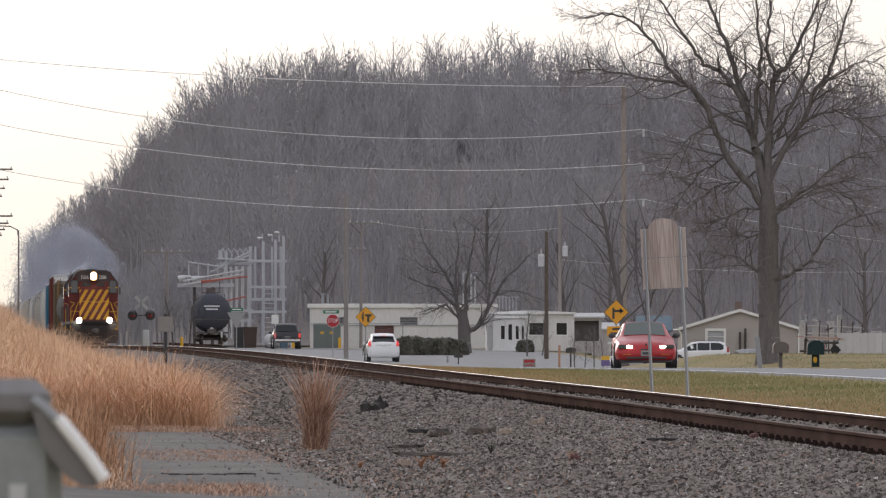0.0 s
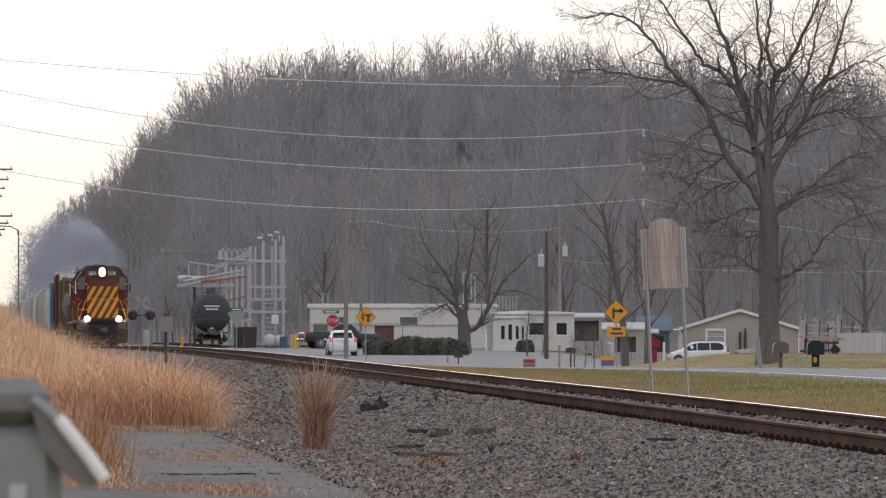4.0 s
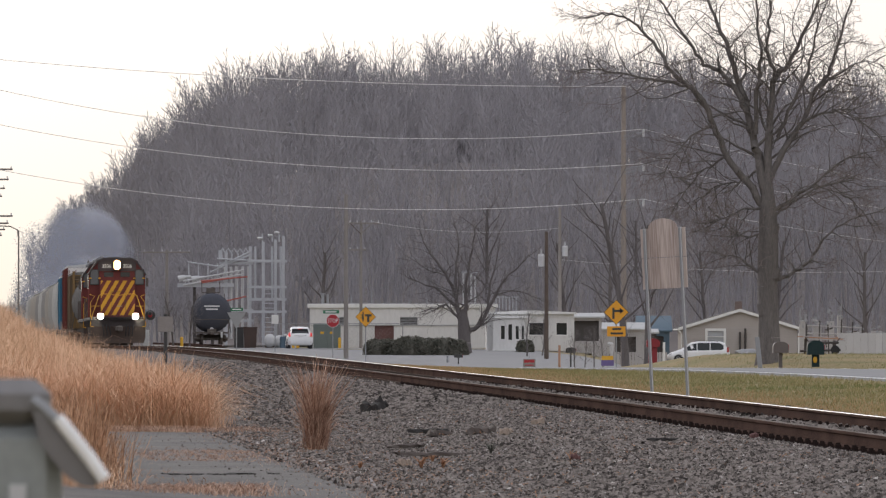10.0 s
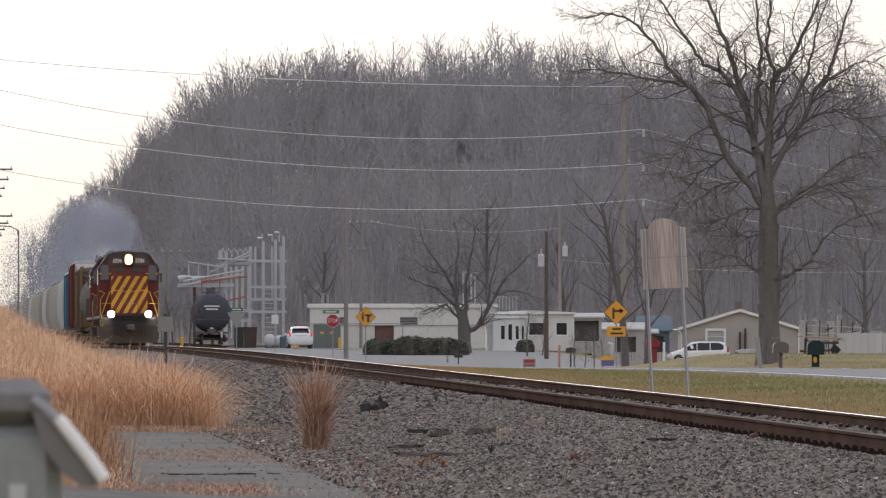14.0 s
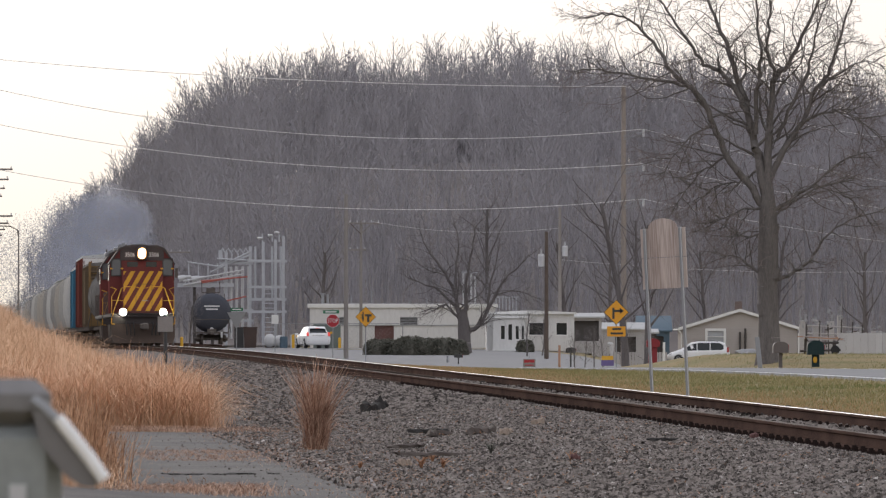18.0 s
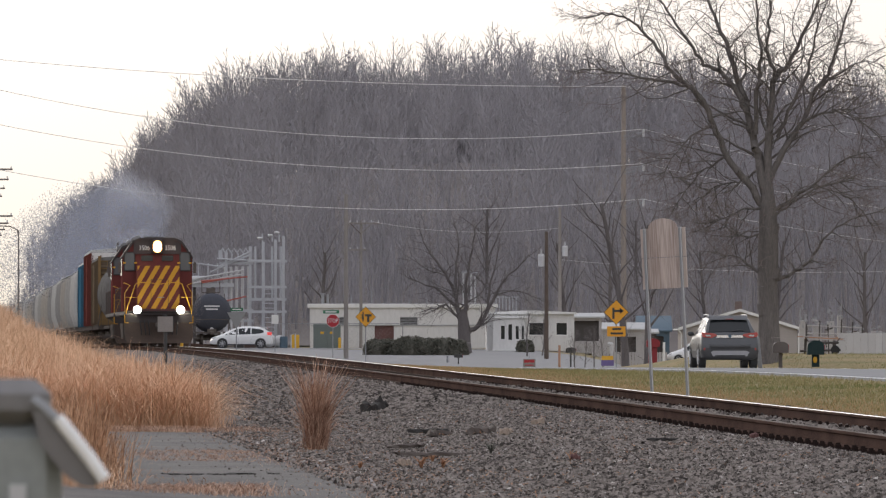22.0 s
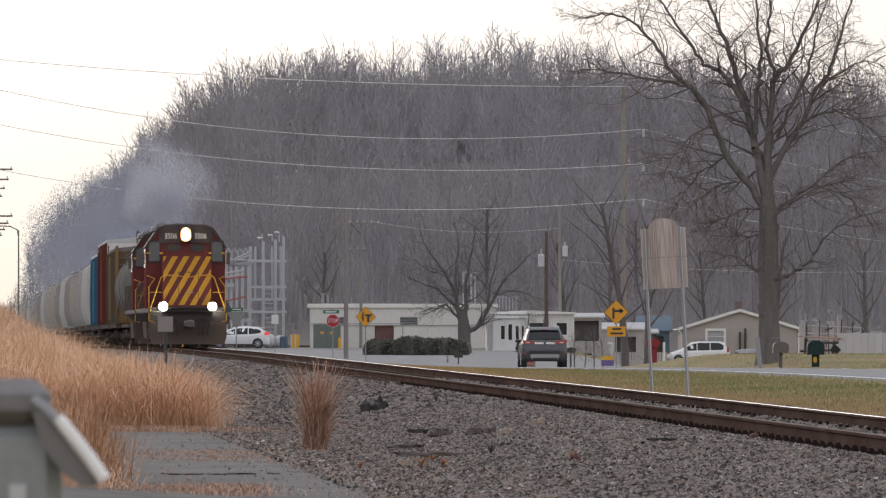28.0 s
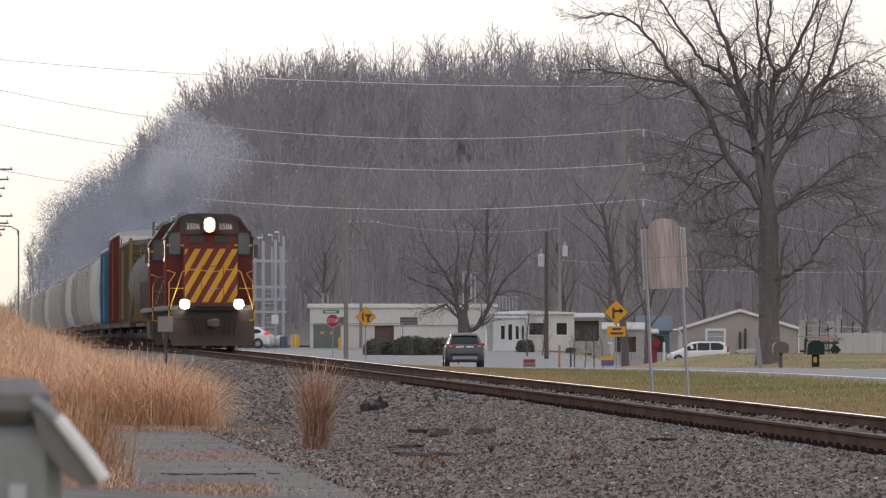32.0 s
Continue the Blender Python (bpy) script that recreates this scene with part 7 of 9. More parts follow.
def chain_fence(x0, x1, y, h):
    ob = thing("chain_fence", "grey chain-link fence with a top rail", "fence", pose(0, y, 0))
    z = road_z(y) - 0.1
    part("top_rail", Geo().rod((x0, 0, z + h), (x1, 0, z + h), 0.03), M_GALV, ob)
    n = int((x1 - x0) / 2.6)
    for k in range(n + 1):
        x = x0 + k * (x1 - x0) / n
        part("post", Geo().rod((x, 0, z - 0.6), (x, 0, z + h + 0.05), 0.04), M_GALV, ob)
    g = Geo()
    k = 0
    while x0 + k * 0.35 < x1 + h:
        a = x0 + k * 0.35
        for sx in (1, -1):
            p, q = (a if sx > 0 else a - 0, z), (a - h * sx, z + h)
            if x0 <= min(p[0], q[0]) and max(p[0], q[0]) <= x1:
                g.rod((p[0], 0, p[1]), (q[0], 0, q[1]), 0.0045, n=3, cap=False)
        k += 1
    tagged(part("mesh", g, M_GALV, ob), "", "", "", "stuff")


chain_fence(-13.2, -3.2, 540, 2.0)


def hedge(label, lumps, seed):
    """Clipped shrubs: leafy shells round hidden twigs."""
    rr = np.random.default_rng(seed)
    x, y = lumps[0][0], lumps[0][1]
    z = min(land_z(a, b) for a, b, *_ in lumps)
    ob = thing("hedge", label, "hedge", pose(x, y, z))
    vs = []
    core = Geo()
    for a, b, rx, ry, h in lumps:
        n = int(2600 * rx * max(h, 0.6))
        d = rr.normal(0, 1, (n, 3))
        d /= np.linalg.norm(d, axis=1)[:, None]
        d[:, 2] = np.abs(d[:, 2])
        d = np.sign(d) * np.abs(d) ** 0.7
        c = d * (rx, ry, h) * rr.uniform(0.86, 1.04, (n, 1)) + (a - x, b - y, 0)
        u, v = rr.normal(0, 0.05, (n, 3)), rr.normal(0, 0.05, (n, 3))
        vs.append(np.stack([c - u, c + v, c + u], 1).reshape(-1, 3))
        core.blob(a - x, b - y, h * 0.1, rx * 0.86, ry * 0.86, h * 0.82, 14, 10, 0.06, seed)
    v = np.concatenate(vs)
    part("twigs", core, M_LEAF, ob)
    tagged(part("foliage", arrays("foliage", v, np.arange(len(v)).reshape(-1, 3), M_LEAF), M_LEAF, ob, "dense small dark leaves"), kind="stuff")


hedge("flat-topped dull green evergreen hedge beside the road", [(-4.1, 430, 0.95, 0.8, 1.0), (-3.4, 430, 0.8, 0.8, 1.02)], 2)
hedge("rounded dark green evergreen shrub row beside the road", [(-2.0, 428, 1.1, 1.0, 1.22), (-1.1, 428, 0.9, 1.0, 1.1)], 3)
hedge("rounded olive evergreen shrub row beside the road", [(0.1, 428, 1.0, 1.0, 1.12), (0.8, 428, 0.8, 1.0, 1.0)], 4)
hedge("small round dark evergreen bush by the mobile home", [(5.45, 450, 0.6, 0.6, 0.85)], 5)
# ---------------------------------------------------------------- poles, wires and signs
M_SIGNY = mat("amber_sign_sheet", (0.78, 0.36, 0.02), (0.68, 0.31, 0.02), 0.5, scale=2, fine=20, bump=0.02)
M_SIGNR = mat("red_sign_sheet", (0.42, 0.02, 0.03), (0.36, 0.02, 0.03), 0.5, scale=2, fine=20, bump=0.02)
M_SIGNG = mat("green_sign_sheet", (0.02, 0.18, 0.08), (0.02, 0.14, 0.07), 0.5, bump=0)
M_MARKER = mat("faded_marker_panel", (0.27, 0.20, 0.17), (0.56, 0.47, 0.42), 0.7, scale=0.7, fine=5, mix=0.8, bump=0.05, stretch=(9, 9, 0.4))
M_CERAMIC = mat("pale_ceramic", (0.55, 0.55, 0.56), (0.45, 0.45, 0.46), 0.4, bump=0)
M_MAIL = mat("dark_green_plastic", (0.012, 0.028, 0.03), (0.018, 0.036, 0.037), 0.6, bump=0.05, spec=0.2)
M_BROWNBOX = mat("brown_grey_metal", (0.09, 0.075, 0.07), (0.13, 0.11, 0.10), 0.6, bump=0.1)
M_CRIMSON = mat("dark_red_plastic", (0.25, 0.015, 0.02), (0.2, 0.012, 0.018), 0.5, bump=0.05)


def pole(label, x, y, zb, zt, r, arms=(), category="utility pole"):
    """arms: (height, reach to the left, reach to the right, pins)."""
    ob = thing("utility_pole", label, category, pose(x, y, zb), "utility poles")
    h = zt - zb
    part("shaft", Geo().rod((0, 0, -0.3), (0, 0, h), r, r * 0.68, 12), M_POLE, ob)
    for z, a, b, pins in arms:
        arm = part("crossarm", Geo().box((b - a) / 2, -r - 0.05, z - zb, a + b, 0.1, 0.12, c=0.01), M_POLE, ob)
        for k in range(pins):
            px = -a + 0.1 + (a + b - 0.2) * k / max(pins - 1, 1)
            part("insulator", Geo().rod((px, -r - 0.05, z - zb + 0.05), (px, -r - 0.05, z - zb + 0.22), 0.045, 0.03, 8), M_CERAMIC, arm)
    return ob


def wire(name, label, p, q, sag, r=0.02):
    p, q = Vector(p), Vector(q)
    pts = [p.lerp(q, k / 24) - Vector((0, 0, sag * 4 * (k / 24) * (1 - k / 24))) for k in range(25)]
    return solid(name, Geo().pipe(pts, r, 5), M_WIRE, label, "cable", group="overhead cables")


pole("tall bare wooden utility pole beside the road", -5.72, 400, -0.3, 9.5, 0.15)
p2 = pole("wooden utility pole with two crossarms", -6.05, 500, -0.3, 9.6, 0.13, ((9.4, 0.9, 1.4, 5), (7.45, 0.9, 0.4, 3)))
for s in (-1, 1):
    part("arm_brace", Geo().rod((s * 0.8, -0.2, 9.7), (0, -0.2, 8.9), 0.03), M_POLE, p2)
p3 = pole("dark wooden utility pole with a transformer can", 6.1, 400, -0.6, 7.3, 0.14)
p3.children[0].data.materials[0] = M_TIE
p4 = pole("slim wooden utility pole with a transformer can", 8.1, 470, -0.8, 10.0, 0.14)
for pl, dx, z in ((p3, -0.3, 6.2), (p4, 0.35, 7.8)):
    can = part("transformer", Geo().rod((dx, -0.1, z - 0.36), (dx, -0.1, z + 0.26), 0.19, n=16).rod((dx, -0.1, z + 0.26), (dx, -0.1, z + 0.36), 0.21, 0.16, n=16), M_CERAMIC, pl, "pale grey transformer can")
    part("bushing", Geo().rod((dx, -0.1, z + 0.38), (dx, -0.1, z + 0.65), 0.05), M_CERAMIC, can)
p2.children[0].data.materials[0] = M_TIE
p5 = pole("very tall wooden power pole with side brackets", 9.7, 364, -0.5, 14.6, 0.17)
p5.children[0].data.materials[0] = M_TANPOLE
for z in (12.15, 10.3, 8.4):
    br = part("bracket", Geo().pipe([(0, -0.1, z + 0.2), (0.5, -0.15, z + 0.42), (1.05, -0.2, z + 0.4)], 0.035).pipe([(0, -0.1, z + 0.05), (0.6, -0.15, z + 0.2), (1.05, -0.2, z + 0.4)], 0.03), M_GALV, p5)
    part("insulator", Geo().rod((1.05, -0.2, z + 0.2), (1.05, -0.2, z + 0.6), 0.07, n=8), M_CERAMIC, br)
for z, zl, sag, xr, zr in ((14.55, 16.9, 0.62, 0.0, 11.6), (12.25, 16.5, 2.09, 1.05, 9.1), (10.4, 14.4, 1.8, 1.05, 7.7), (8.5, 11.9, 1.88, 1.05, 5.9)):
    wire("power_cable", "bright overhead power cable crossing the view", (9.7 + xr, 363.8, z), (-32, 366, zl), sag, 0.017)
    wire("power_cable", "bright overhead power cable leading past the tree", (9.7 + xr, 363.8, z), (30, 382, zr), 0.3, 0.009)
wire("power_cable", "thin overhead service cable between poles", (-5.1, 499.7, 9.5), (8.1, 470, 8.6), 0.5, 0.01)
wire("power_cable", "thin overhead service cable beyond the yards", (8.1, 470, 6.4), (38, 520, 6.2), 0.5, 0.01)
# line of poles beyond the track, seen by their arm ends
for k in range(8):
    y = 443 + 29 * k
    pole("distant wooden line pole with long crossarms", track_x(y) - 6.9, y, land_z(track_x(y) - 6.9, y) - 0.2, 12.6, 0.16, ((12.0, 2.1, 2.1, 4), (8.95, 2.1, 2.1, 4)))
lp = pole("distant slender lamp pole with a curved arm", -31.3, 500, land_z(-31.3, 500) - 0.2, 8.9, 0.08, category="street lamp")
part("lamp_arm", Geo().pipe([(0, 0, 8.6), (-0.1, 0, 9.2), (-0.6, 0, 9.45), (-1.6, 0, 9.5)], 0.045), M_POLE, lp)
part("lamp_head", Geo().box(-1.8, 0, 9.47, 0.6, 0.25, 0.14, c=0.04), M_GALV, lp)
pole("dark old telegraph pole with one long crossarm", -22.2, 545, -0.2, 8.0, 0.16, ((7.8, 1.9, 1.9, 6),))


def sign_post(name, label, category, x, y, zb, zt, r=0.03):
    ob = thing(name, label, category, pose(x, y, zb))
    part("post", Geo().rod((0, 0, -0.2), (0, 0, zt - zb), r, n=8), M_GALV, ob)
    return ob


def plate(poly, y0=-0.05, y1=-0.042):
    return Geo().extrude(poly, y0, y1)


def diamond(a):
    return [(-a, 0), (0, -a), (a, 0), (0, a)]


# right-turn sign with its street plaque
z = road_z(308) - 0.02
sg = sign_post("turn_sign", "amber diamond road sign with a black turn arrow", "road sign", 7.87, 308, z, 2.75)
c = 2.25 - z
face = part("panel", plate([(a, b + c) for a, b in diamond(0.545)]), M_SIGNY, sg)
part("border", Geo().extrude([(a, b + c) for a, b in diamond(0.575)], -0.042, -0.036), M_BLACK, face)
part("arrow", Geo().box(-0.13, -0.055, c - 0.05, 0.1, 0.008, 0.5).box(0.05, -0.056, c + 0.06, 0.4, 0.008, 0.1).extrude([(0.16, c - 0.08), (0.34, c + 0.06), (0.16, c + 0.2)], -0.06, -0.052), M_BLACK, face, "black turn arrow")
plq = part("plaque", Geo().box(0, -0.046, c - 0.87, 0.84, 0.01, 0.46, c=0.004), M_SIGNY, sg)
part("text_bar", Geo().box(0.02, -0.055, c - 0.76, 0.4, 0.006, 0.09), M_BLACK, plq)
part("text_bar", Geo().box(0.02, -0.055, c - 0.96, 0.56, 0.006, 0.09), M_BLACK, plq)
# junction sign
z = road_z(364) - 0.02
sg = sign_post("junction_sign", "amber diamond junction sign with black symbols", "road sign", -4.15, 364, z, 2.6)
c = 2.18 - z
face = part("panel", plate([(a, b + c) for a, b in diamond(0.535)]), M_SIGNY, sg)
part("border", Geo().extrude([(a, b + c) for a, b in diamond(0.56)], -0.042, -0.036), M_BLACK, face)
part("symbol", Geo().box(0.14, -0.055, c + 0.08, 0.36, 0.008, 0.12).box(0.14, -0.056, c - 0.1, 0.12, 0.008, 0.36), M_BLACK, face)
part("track_symbol", Geo().box(-0.14, -0.055, c, 0.07, 0.008, 0.5).box(-0.2, -0.056, c + 0.1, 0.14, 0.008, 0.05).box(-0.2, -0.056, c - 0.06, 0.14, 0.008, 0.05), M_BLACK, face)
# stop sign with a street-name blade
z = road_z(400) - 0.02
sg = sign_post("stop_sign", "red octagonal stop sign with a green street blade", "road sign", -6.5, 400, z, 2.75)
c = 2.03 - z
octo = [(0.39 * math.cos(math.pi / 8 + k * math.pi / 4), c + 0.39 * math.sin(math.pi / 8 + k * math.pi / 4)) for k in range(8)]
face = part("panel", plate(octo), M_SIGNR, sg)
part("border", Geo().extrude([(a * 1.06, c + (b - c) * 1.06) for a, b in octo], -0.042, -0.036), M_WHITE, face)
lettering("word", "STOP", 0.34, M_WHITE, face, pose(0, -0.054, c, 90, 0, 0), 0.62)
bl = part("street_blade", Geo().box(-0.1, -0.03, c + 0.53, 0.95, 0.012, 0.2, c=0.005), M_SIGNG, sg, "green street-name blade")
part("text_bar", Geo().box(-0.1, -0.04, c + 0.53, 0.66, 0.006, 0.07), M_WHITE, bl)
# give-way sign seen from behind, with a blade on top
z = rail_z(343) - 0.8
sg = sign_post("yield_sign", "back of a pale triangular give-way sign", "road sign", -10.45, 343, z, 2.5)
part("panel", Geo().extrude([(-0.47, 2.35 - z), (0.47, 2.35 - z), (0, 1.5 - z)], -0.05, -0.042), M_GALV, sg, "bare grey back of the sign")
bl = part("street_blade", Geo().box(0.02, -0.03, 2.5 - z, 0.62, 0.012, 0.16, c=0.005), M_SIGNG, sg, "green street-name blade")
part("text_bar", Geo().box(0.02, -0.04, 2.5 - z, 0.44, 0.006, 0.06), M_WHITE, bl)
# small white sign
z = road_z(428) - 0.2
sg = sign_post("small_sign", "small white square sign on a dark post", "road sign", -10.6, 428, z, 2.4)
part("panel", Geo().box(0, -0.05, 2.17 - z, 0.44, 0.01, 0.56, c=0.004), M_WHITE, sg)
# trackside post with a weathered square plate
xs, ys = -6.14, 150
M_SIGNBACK = mat("weathered_pale_plate", (0.30, 0.27, 0.25), (0.22, 0.2, 0.185), 0.7, scale=5, fine=30, bump=0.05)
sg = sign_post("trackside_sign", "weathered grey square plate on a trackside post", "railway sign", xs, ys, land_z(xs, ys), 1.72, 0.04)
sg.children[0].data.materials[0] = M_BLACK
part("panel", Geo().box(0, -0.05, 1.5 - land_z(xs, ys), 0.34, 0.01, 0.34, c=0.004), M_SIGNBACK, sg)


def historic_marker():
    """Tall faded notice panel on two leaning posts, seen from behind."""
    z = land_z(3.7, 110) - 0.02
    ob = thing("notice_board", "tall faded tan notice panel on two leaning steel posts", "sign", pose(3.69, 110, z, 0, -2.8, -14))
    for s in (-1, 1):
        part("post", Geo().box(s * 0.295, 0, 1.395, 0.05, 0.05, 2.95, c=0.01), M_GALV, ob, "grey steel channel post")
        part("post_web", Geo().box(s * 0.295 + 0.018, -0.03, 1.395, 0.01, 0.012, 2.95), M_CERAMIC, ob)
    n = 14
    arc = [(0.24 * math.cos(math.pi * k / n), 2.87 + 0.16 * math.sin(math.pi * k / n)) for k in range(n + 1)]
    part("upper_panel", Geo().extrude([(-0.37, 2.40), (0.37, 2.40), (0.37, 2.87)] + arc + [(-0.37, 2.87)], 0.04, 0.075), M_MARKER, ob, "sun-bleached tan upper panel")
    part("lower_panel", Geo().extrude([(-0.37, 1.89), (0.37, 1.89), (0.37, 2.39), (-0.37, 2.39)], 0.042, 0.073), M_MARKER, ob, "sun-bleached tan lower panel")


historic_marker()


def mailbox(label, x, y, z, w, h, top, material, post_w, extra=None):
    ob = thing("mailbox", label, "mailbox", pose(x, y, z))
    n = 8
    prof = [(-w / 2, top - h), (w / 2, top - h)] + [(w / 2 * math.cos(math.pi * k / n), top - h * 0.4 + h * 0.4 * math.sin(math.pi * k / n)) for k in range(n + 1)]
    box = part("box", Geo().extrude(prof, -0.28, 0.3), material, ob)
    part("door", Geo().extrude([(a * 0.96, top - h + (b - top + h) * 0.97 + 0.005) for a, b in prof], -0.295, -0.282), material, box)
    part("post", Geo().box(0, 0, (top - h) / 2 - 0.1, post_w, post_w, top - h + 0.2, c=0.01), M_BROWNBOX if material is M_BROWNBOX else material, ob)
    part("flag", Geo().box(w / 2 + 0.012, -0.1, top - h * 0.5, 0.012, 0.05, 0.16), M_SIGNR, box)
    if extra:
        part("marker", Geo().blob(-0.02, -post_w / 2 - 0.02, top - h - 0.16, 0.07, 0.02, 0.11), M_SAFETY, ob, "yellow marker tag")
    return ob


mailbox("brown-grey metal mailbox on a wooden post", 10.80, 217, land_z(10.80, 217) - 0.04, 0.49, 0.36, 0.92, M_BROWNBOX, 0.12)
mailbox("large dark green plastic mailbox on a broad post", 11.92, 217, land_z(11.92, 217) - 0.04, 0.54, 0.46, 0.92, M_MAIL, 0.24, True)
mailbox("dark metal mailbox on a thin post", 5.84, 310, land_z(5.84, 310), 0.46, 0.24, 0.98, M_BLACK, 0.07)
mailbox("dark low mailbox on a thin post beside the road", 0.82, 362, land_z(0.82, 362), 0.45, 0.17, 0.55, M_BLACK, 0.07)
mailbox("tall dark red box on a post at the yard", 8.85, 286, land_z(8.85, 286), 0.56, 0.36, 1.28, M_CRIMSON, 0.36)
sg = sign_post("yard_sign", "small white and red sale sign on wire legs", "sign", 4.2, 330, land_z(4.2, 330), 0.35, 0.012)
part("panel", Geo().box(0, -0.03, 0.21, 0.6, 0.012, 0.48), M_SIGNBACK, sg)
part("text_bar", Geo().box(0, -0.04, 0.34, 0.5, 0.006, 0.13), M_SIGNR, sg)
part("text_bar", Geo().box(0, -0.04, 0.15, 0.42, 0.006, 0.05), M_SIGNR, sg)
sg = sign_post("yard_sign", "small yellow and violet yard sign", "sign", 6.5, 268, land_z(6.5, 268), 0.35, 0.01)
part("panel", Geo().box(0, -0.03, 0.42, 0.46, 0.012, 0.16), M_SAFETY, sg)
part("lower_panel", Geo().box(0, -0.03, 0.22, 0.5, 0.012, 0.22), mat("violet_sign", (0.16, 0.12, 0.30), (0.13, 0.1, 0.25), 0.6, bump=0), sg)
solid("marker_stake", Geo().box(0, 0, 0.48, 0.10, 0.05, 1.14, c=0.01), M_LUMBER, "orange-tan wooden marker stake beside the road", "stake", m=pose(5.15, 300, land_z(5.15, 300)))
solid("marker_stake", Geo().rod((0, 0, -0.1), (0, 0, 0.85), 0.05), M_WHITE, "short white marker post beside the yard", "stake", m=pose(8.8, 270, land_z(8.8, 270)))
solid("leaning_post", Geo().box(0, 0, 0.55, 0.15, 0.06, 1.1, c=0.01), M_GALV, "grey leaning post at the foot of a tree", "post", m=pose(10.3, 220, land_z(10.3, 220) - 0.05, 0, -6, 0))
solid("hydrant_post", Geo().rod((0, 0, -0.1), (0, 0, 0.4), 0.06), M_GALV, "short grey post beside the road", "post", m=pose(0.25, 372, land_z(0.25, 372)))
# ---------------------------------------------------------------- railway yard side: signal, siding, substation
M_WHITEBOX = mat("white_enamel_box", (0.58, 0.58, 0.58), (0.46, 0.46, 0.46), 0.5, bump=0.05)
# The black paint carries a blue-grey lift in place of haze.
M_BLACKTANK = mat("hazed_black_tank_paint", (0.062, 0.066, 0.082), (0.088, 0.09, 0.104), 0.8, scale=1.5, fine=12, bump=0.05, spec=0.05)
M_STEEL = mat("pale_structural_steel", (0.52, 0.53, 0.55), (0.38, 0.39, 0.41), 0.6, 0.0, scale=2, fine=20, bump=0.05)
M_ORANGE = mat("faded_red_arm", (0.44, 0.13, 0.10), (0.36, 0.11, 0.085), 0.6)


def crossing_signal(x, y, z, label):
    ob = thing("crossing_signal", label, "railway signal", pose(x, y, z))
    part("mast", Geo().rod((0, 0, -0.3), (0, 0, 3.6), 0.055, n=10), M_GALV, ob)
    for a in (-45, 45):
        part("crossbuck", Geo().box(0, 0, 0, 1.2, 0.02, 0.2, m=pose(0, 0.08, 3.2, 0, a, 0)), M_GREYWOOD, ob)
    part("lamp_arm", Geo().rod((-0.75, -0.05, 2.35), (0.75, -0.05, 2.35), 0.035), M_BLACK, ob)
    for s in (-1, 1):
        hd = part("backboard", Geo().disc((s * 0.6, -0.05, 2.35), (s * 0.6, -0.08, 2.35), 0.34, 20), M_BLACK, ob)
        part("lamp", Geo().disc((s * 0.6, -0.09, 2.35), (s * 0.6, -0.13, 2.35), 0.15, 16, 0.04), M_SIGNR, hd, "red flashing lamp")
        part("hood", Geo().rod((s * 0.6, -0.1, 2.5), (s * 0.6, -0.35, 2.46), 0.16, 0.12, 12), M_BLACK, hd)
    part("base", Geo().rod((0, 0, -0.3), (0, 0, 0.12), 0.2, 0.14, 12), M_GALV, ob)
    return ob


crossing_signal(-20.5, 461, rail_z(461) - 0.3, "railway crossing signal mast with twin round lamps")
cab = thing("relay_cabinet", "white metal relay cabinet beside the crossing", "cabinet", pose(-20.1, 459, rail_z(459) - 0.4))
part("body", Geo().box(0, 0, 0.7, 0.42, 0.6, 1.5, c=0.02), M_WHITEBOX, cab)
part("door", Geo().box(0, -0.305, 0.72, 0.36, 0.02, 1.3, c=0.006), M_WHITEBOX, cab)
solid("lamp_standard", Geo().rod((0, 0, -0.2), (0, 0, 0.95), 0.05).blob(0, 0, 1.0, 0.09, 0.09, 0.07), M_GALV, "short grey standard with a pale lamp", "lamp", m=pose(-20.9, 455, rail_z(455) - 0.1))
bol = solid("bollard", Geo().rod((0, 0, -0.2), (0, 0, 0.8), 0.11, n=12).blob(0, 0, 0.8, 0.11, 0.11, 0.06), M_SAFETY, "yellow steel bollard beside the crossing", "bollard", m=pose(-17.8, 462, road_z(462) + 0.1))
copy_thing(bol, pose(-7.55, 495, road_z(495) - 0.05))
gd = thing("guard_rail", "yellow bent pipe guard beside a cabinet", "guard rail", pose(-10.9, 500, road_z(500)))
part("hoop", Geo().pipe([(-0.3, 0, -0.2), (-0.3, 0, 1.0), (0.0, 0, 1.12), (0.02, 0, -0.2)], 0.05), M_WHITEBOX, gd)
solid("supply_box", Geo().box(0, 0, 0.45, 0.62, 0.5, 1.1, c=0.03), M_SAFETY, "yellow supply box beside the street", "box", m=pose(-10.95, 502, road_z(502)))
ct = thing("switch_cabinet", "large grey-green electrical cabinet with yellow labels", "cabinet", pose(-8.6, 503, road_z(503) - 0.3))
part("body", Geo().box(0, 0, 1.05, 2.0, 1.4, 2.1, c=0.04), M_GREYBOX, ct)
for s in (-1, 1):
    dr = part("door", Geo().box(s * 0.49, -0.71, 1.0, 0.94, 0.03, 1.85, c=0.01), M_GREYBOX, ct)
    part("label_plate", Geo().box(s * 0.35, -0.735, 1.45, 0.26, 0.012, 0.16), M_SAFETY, dr)


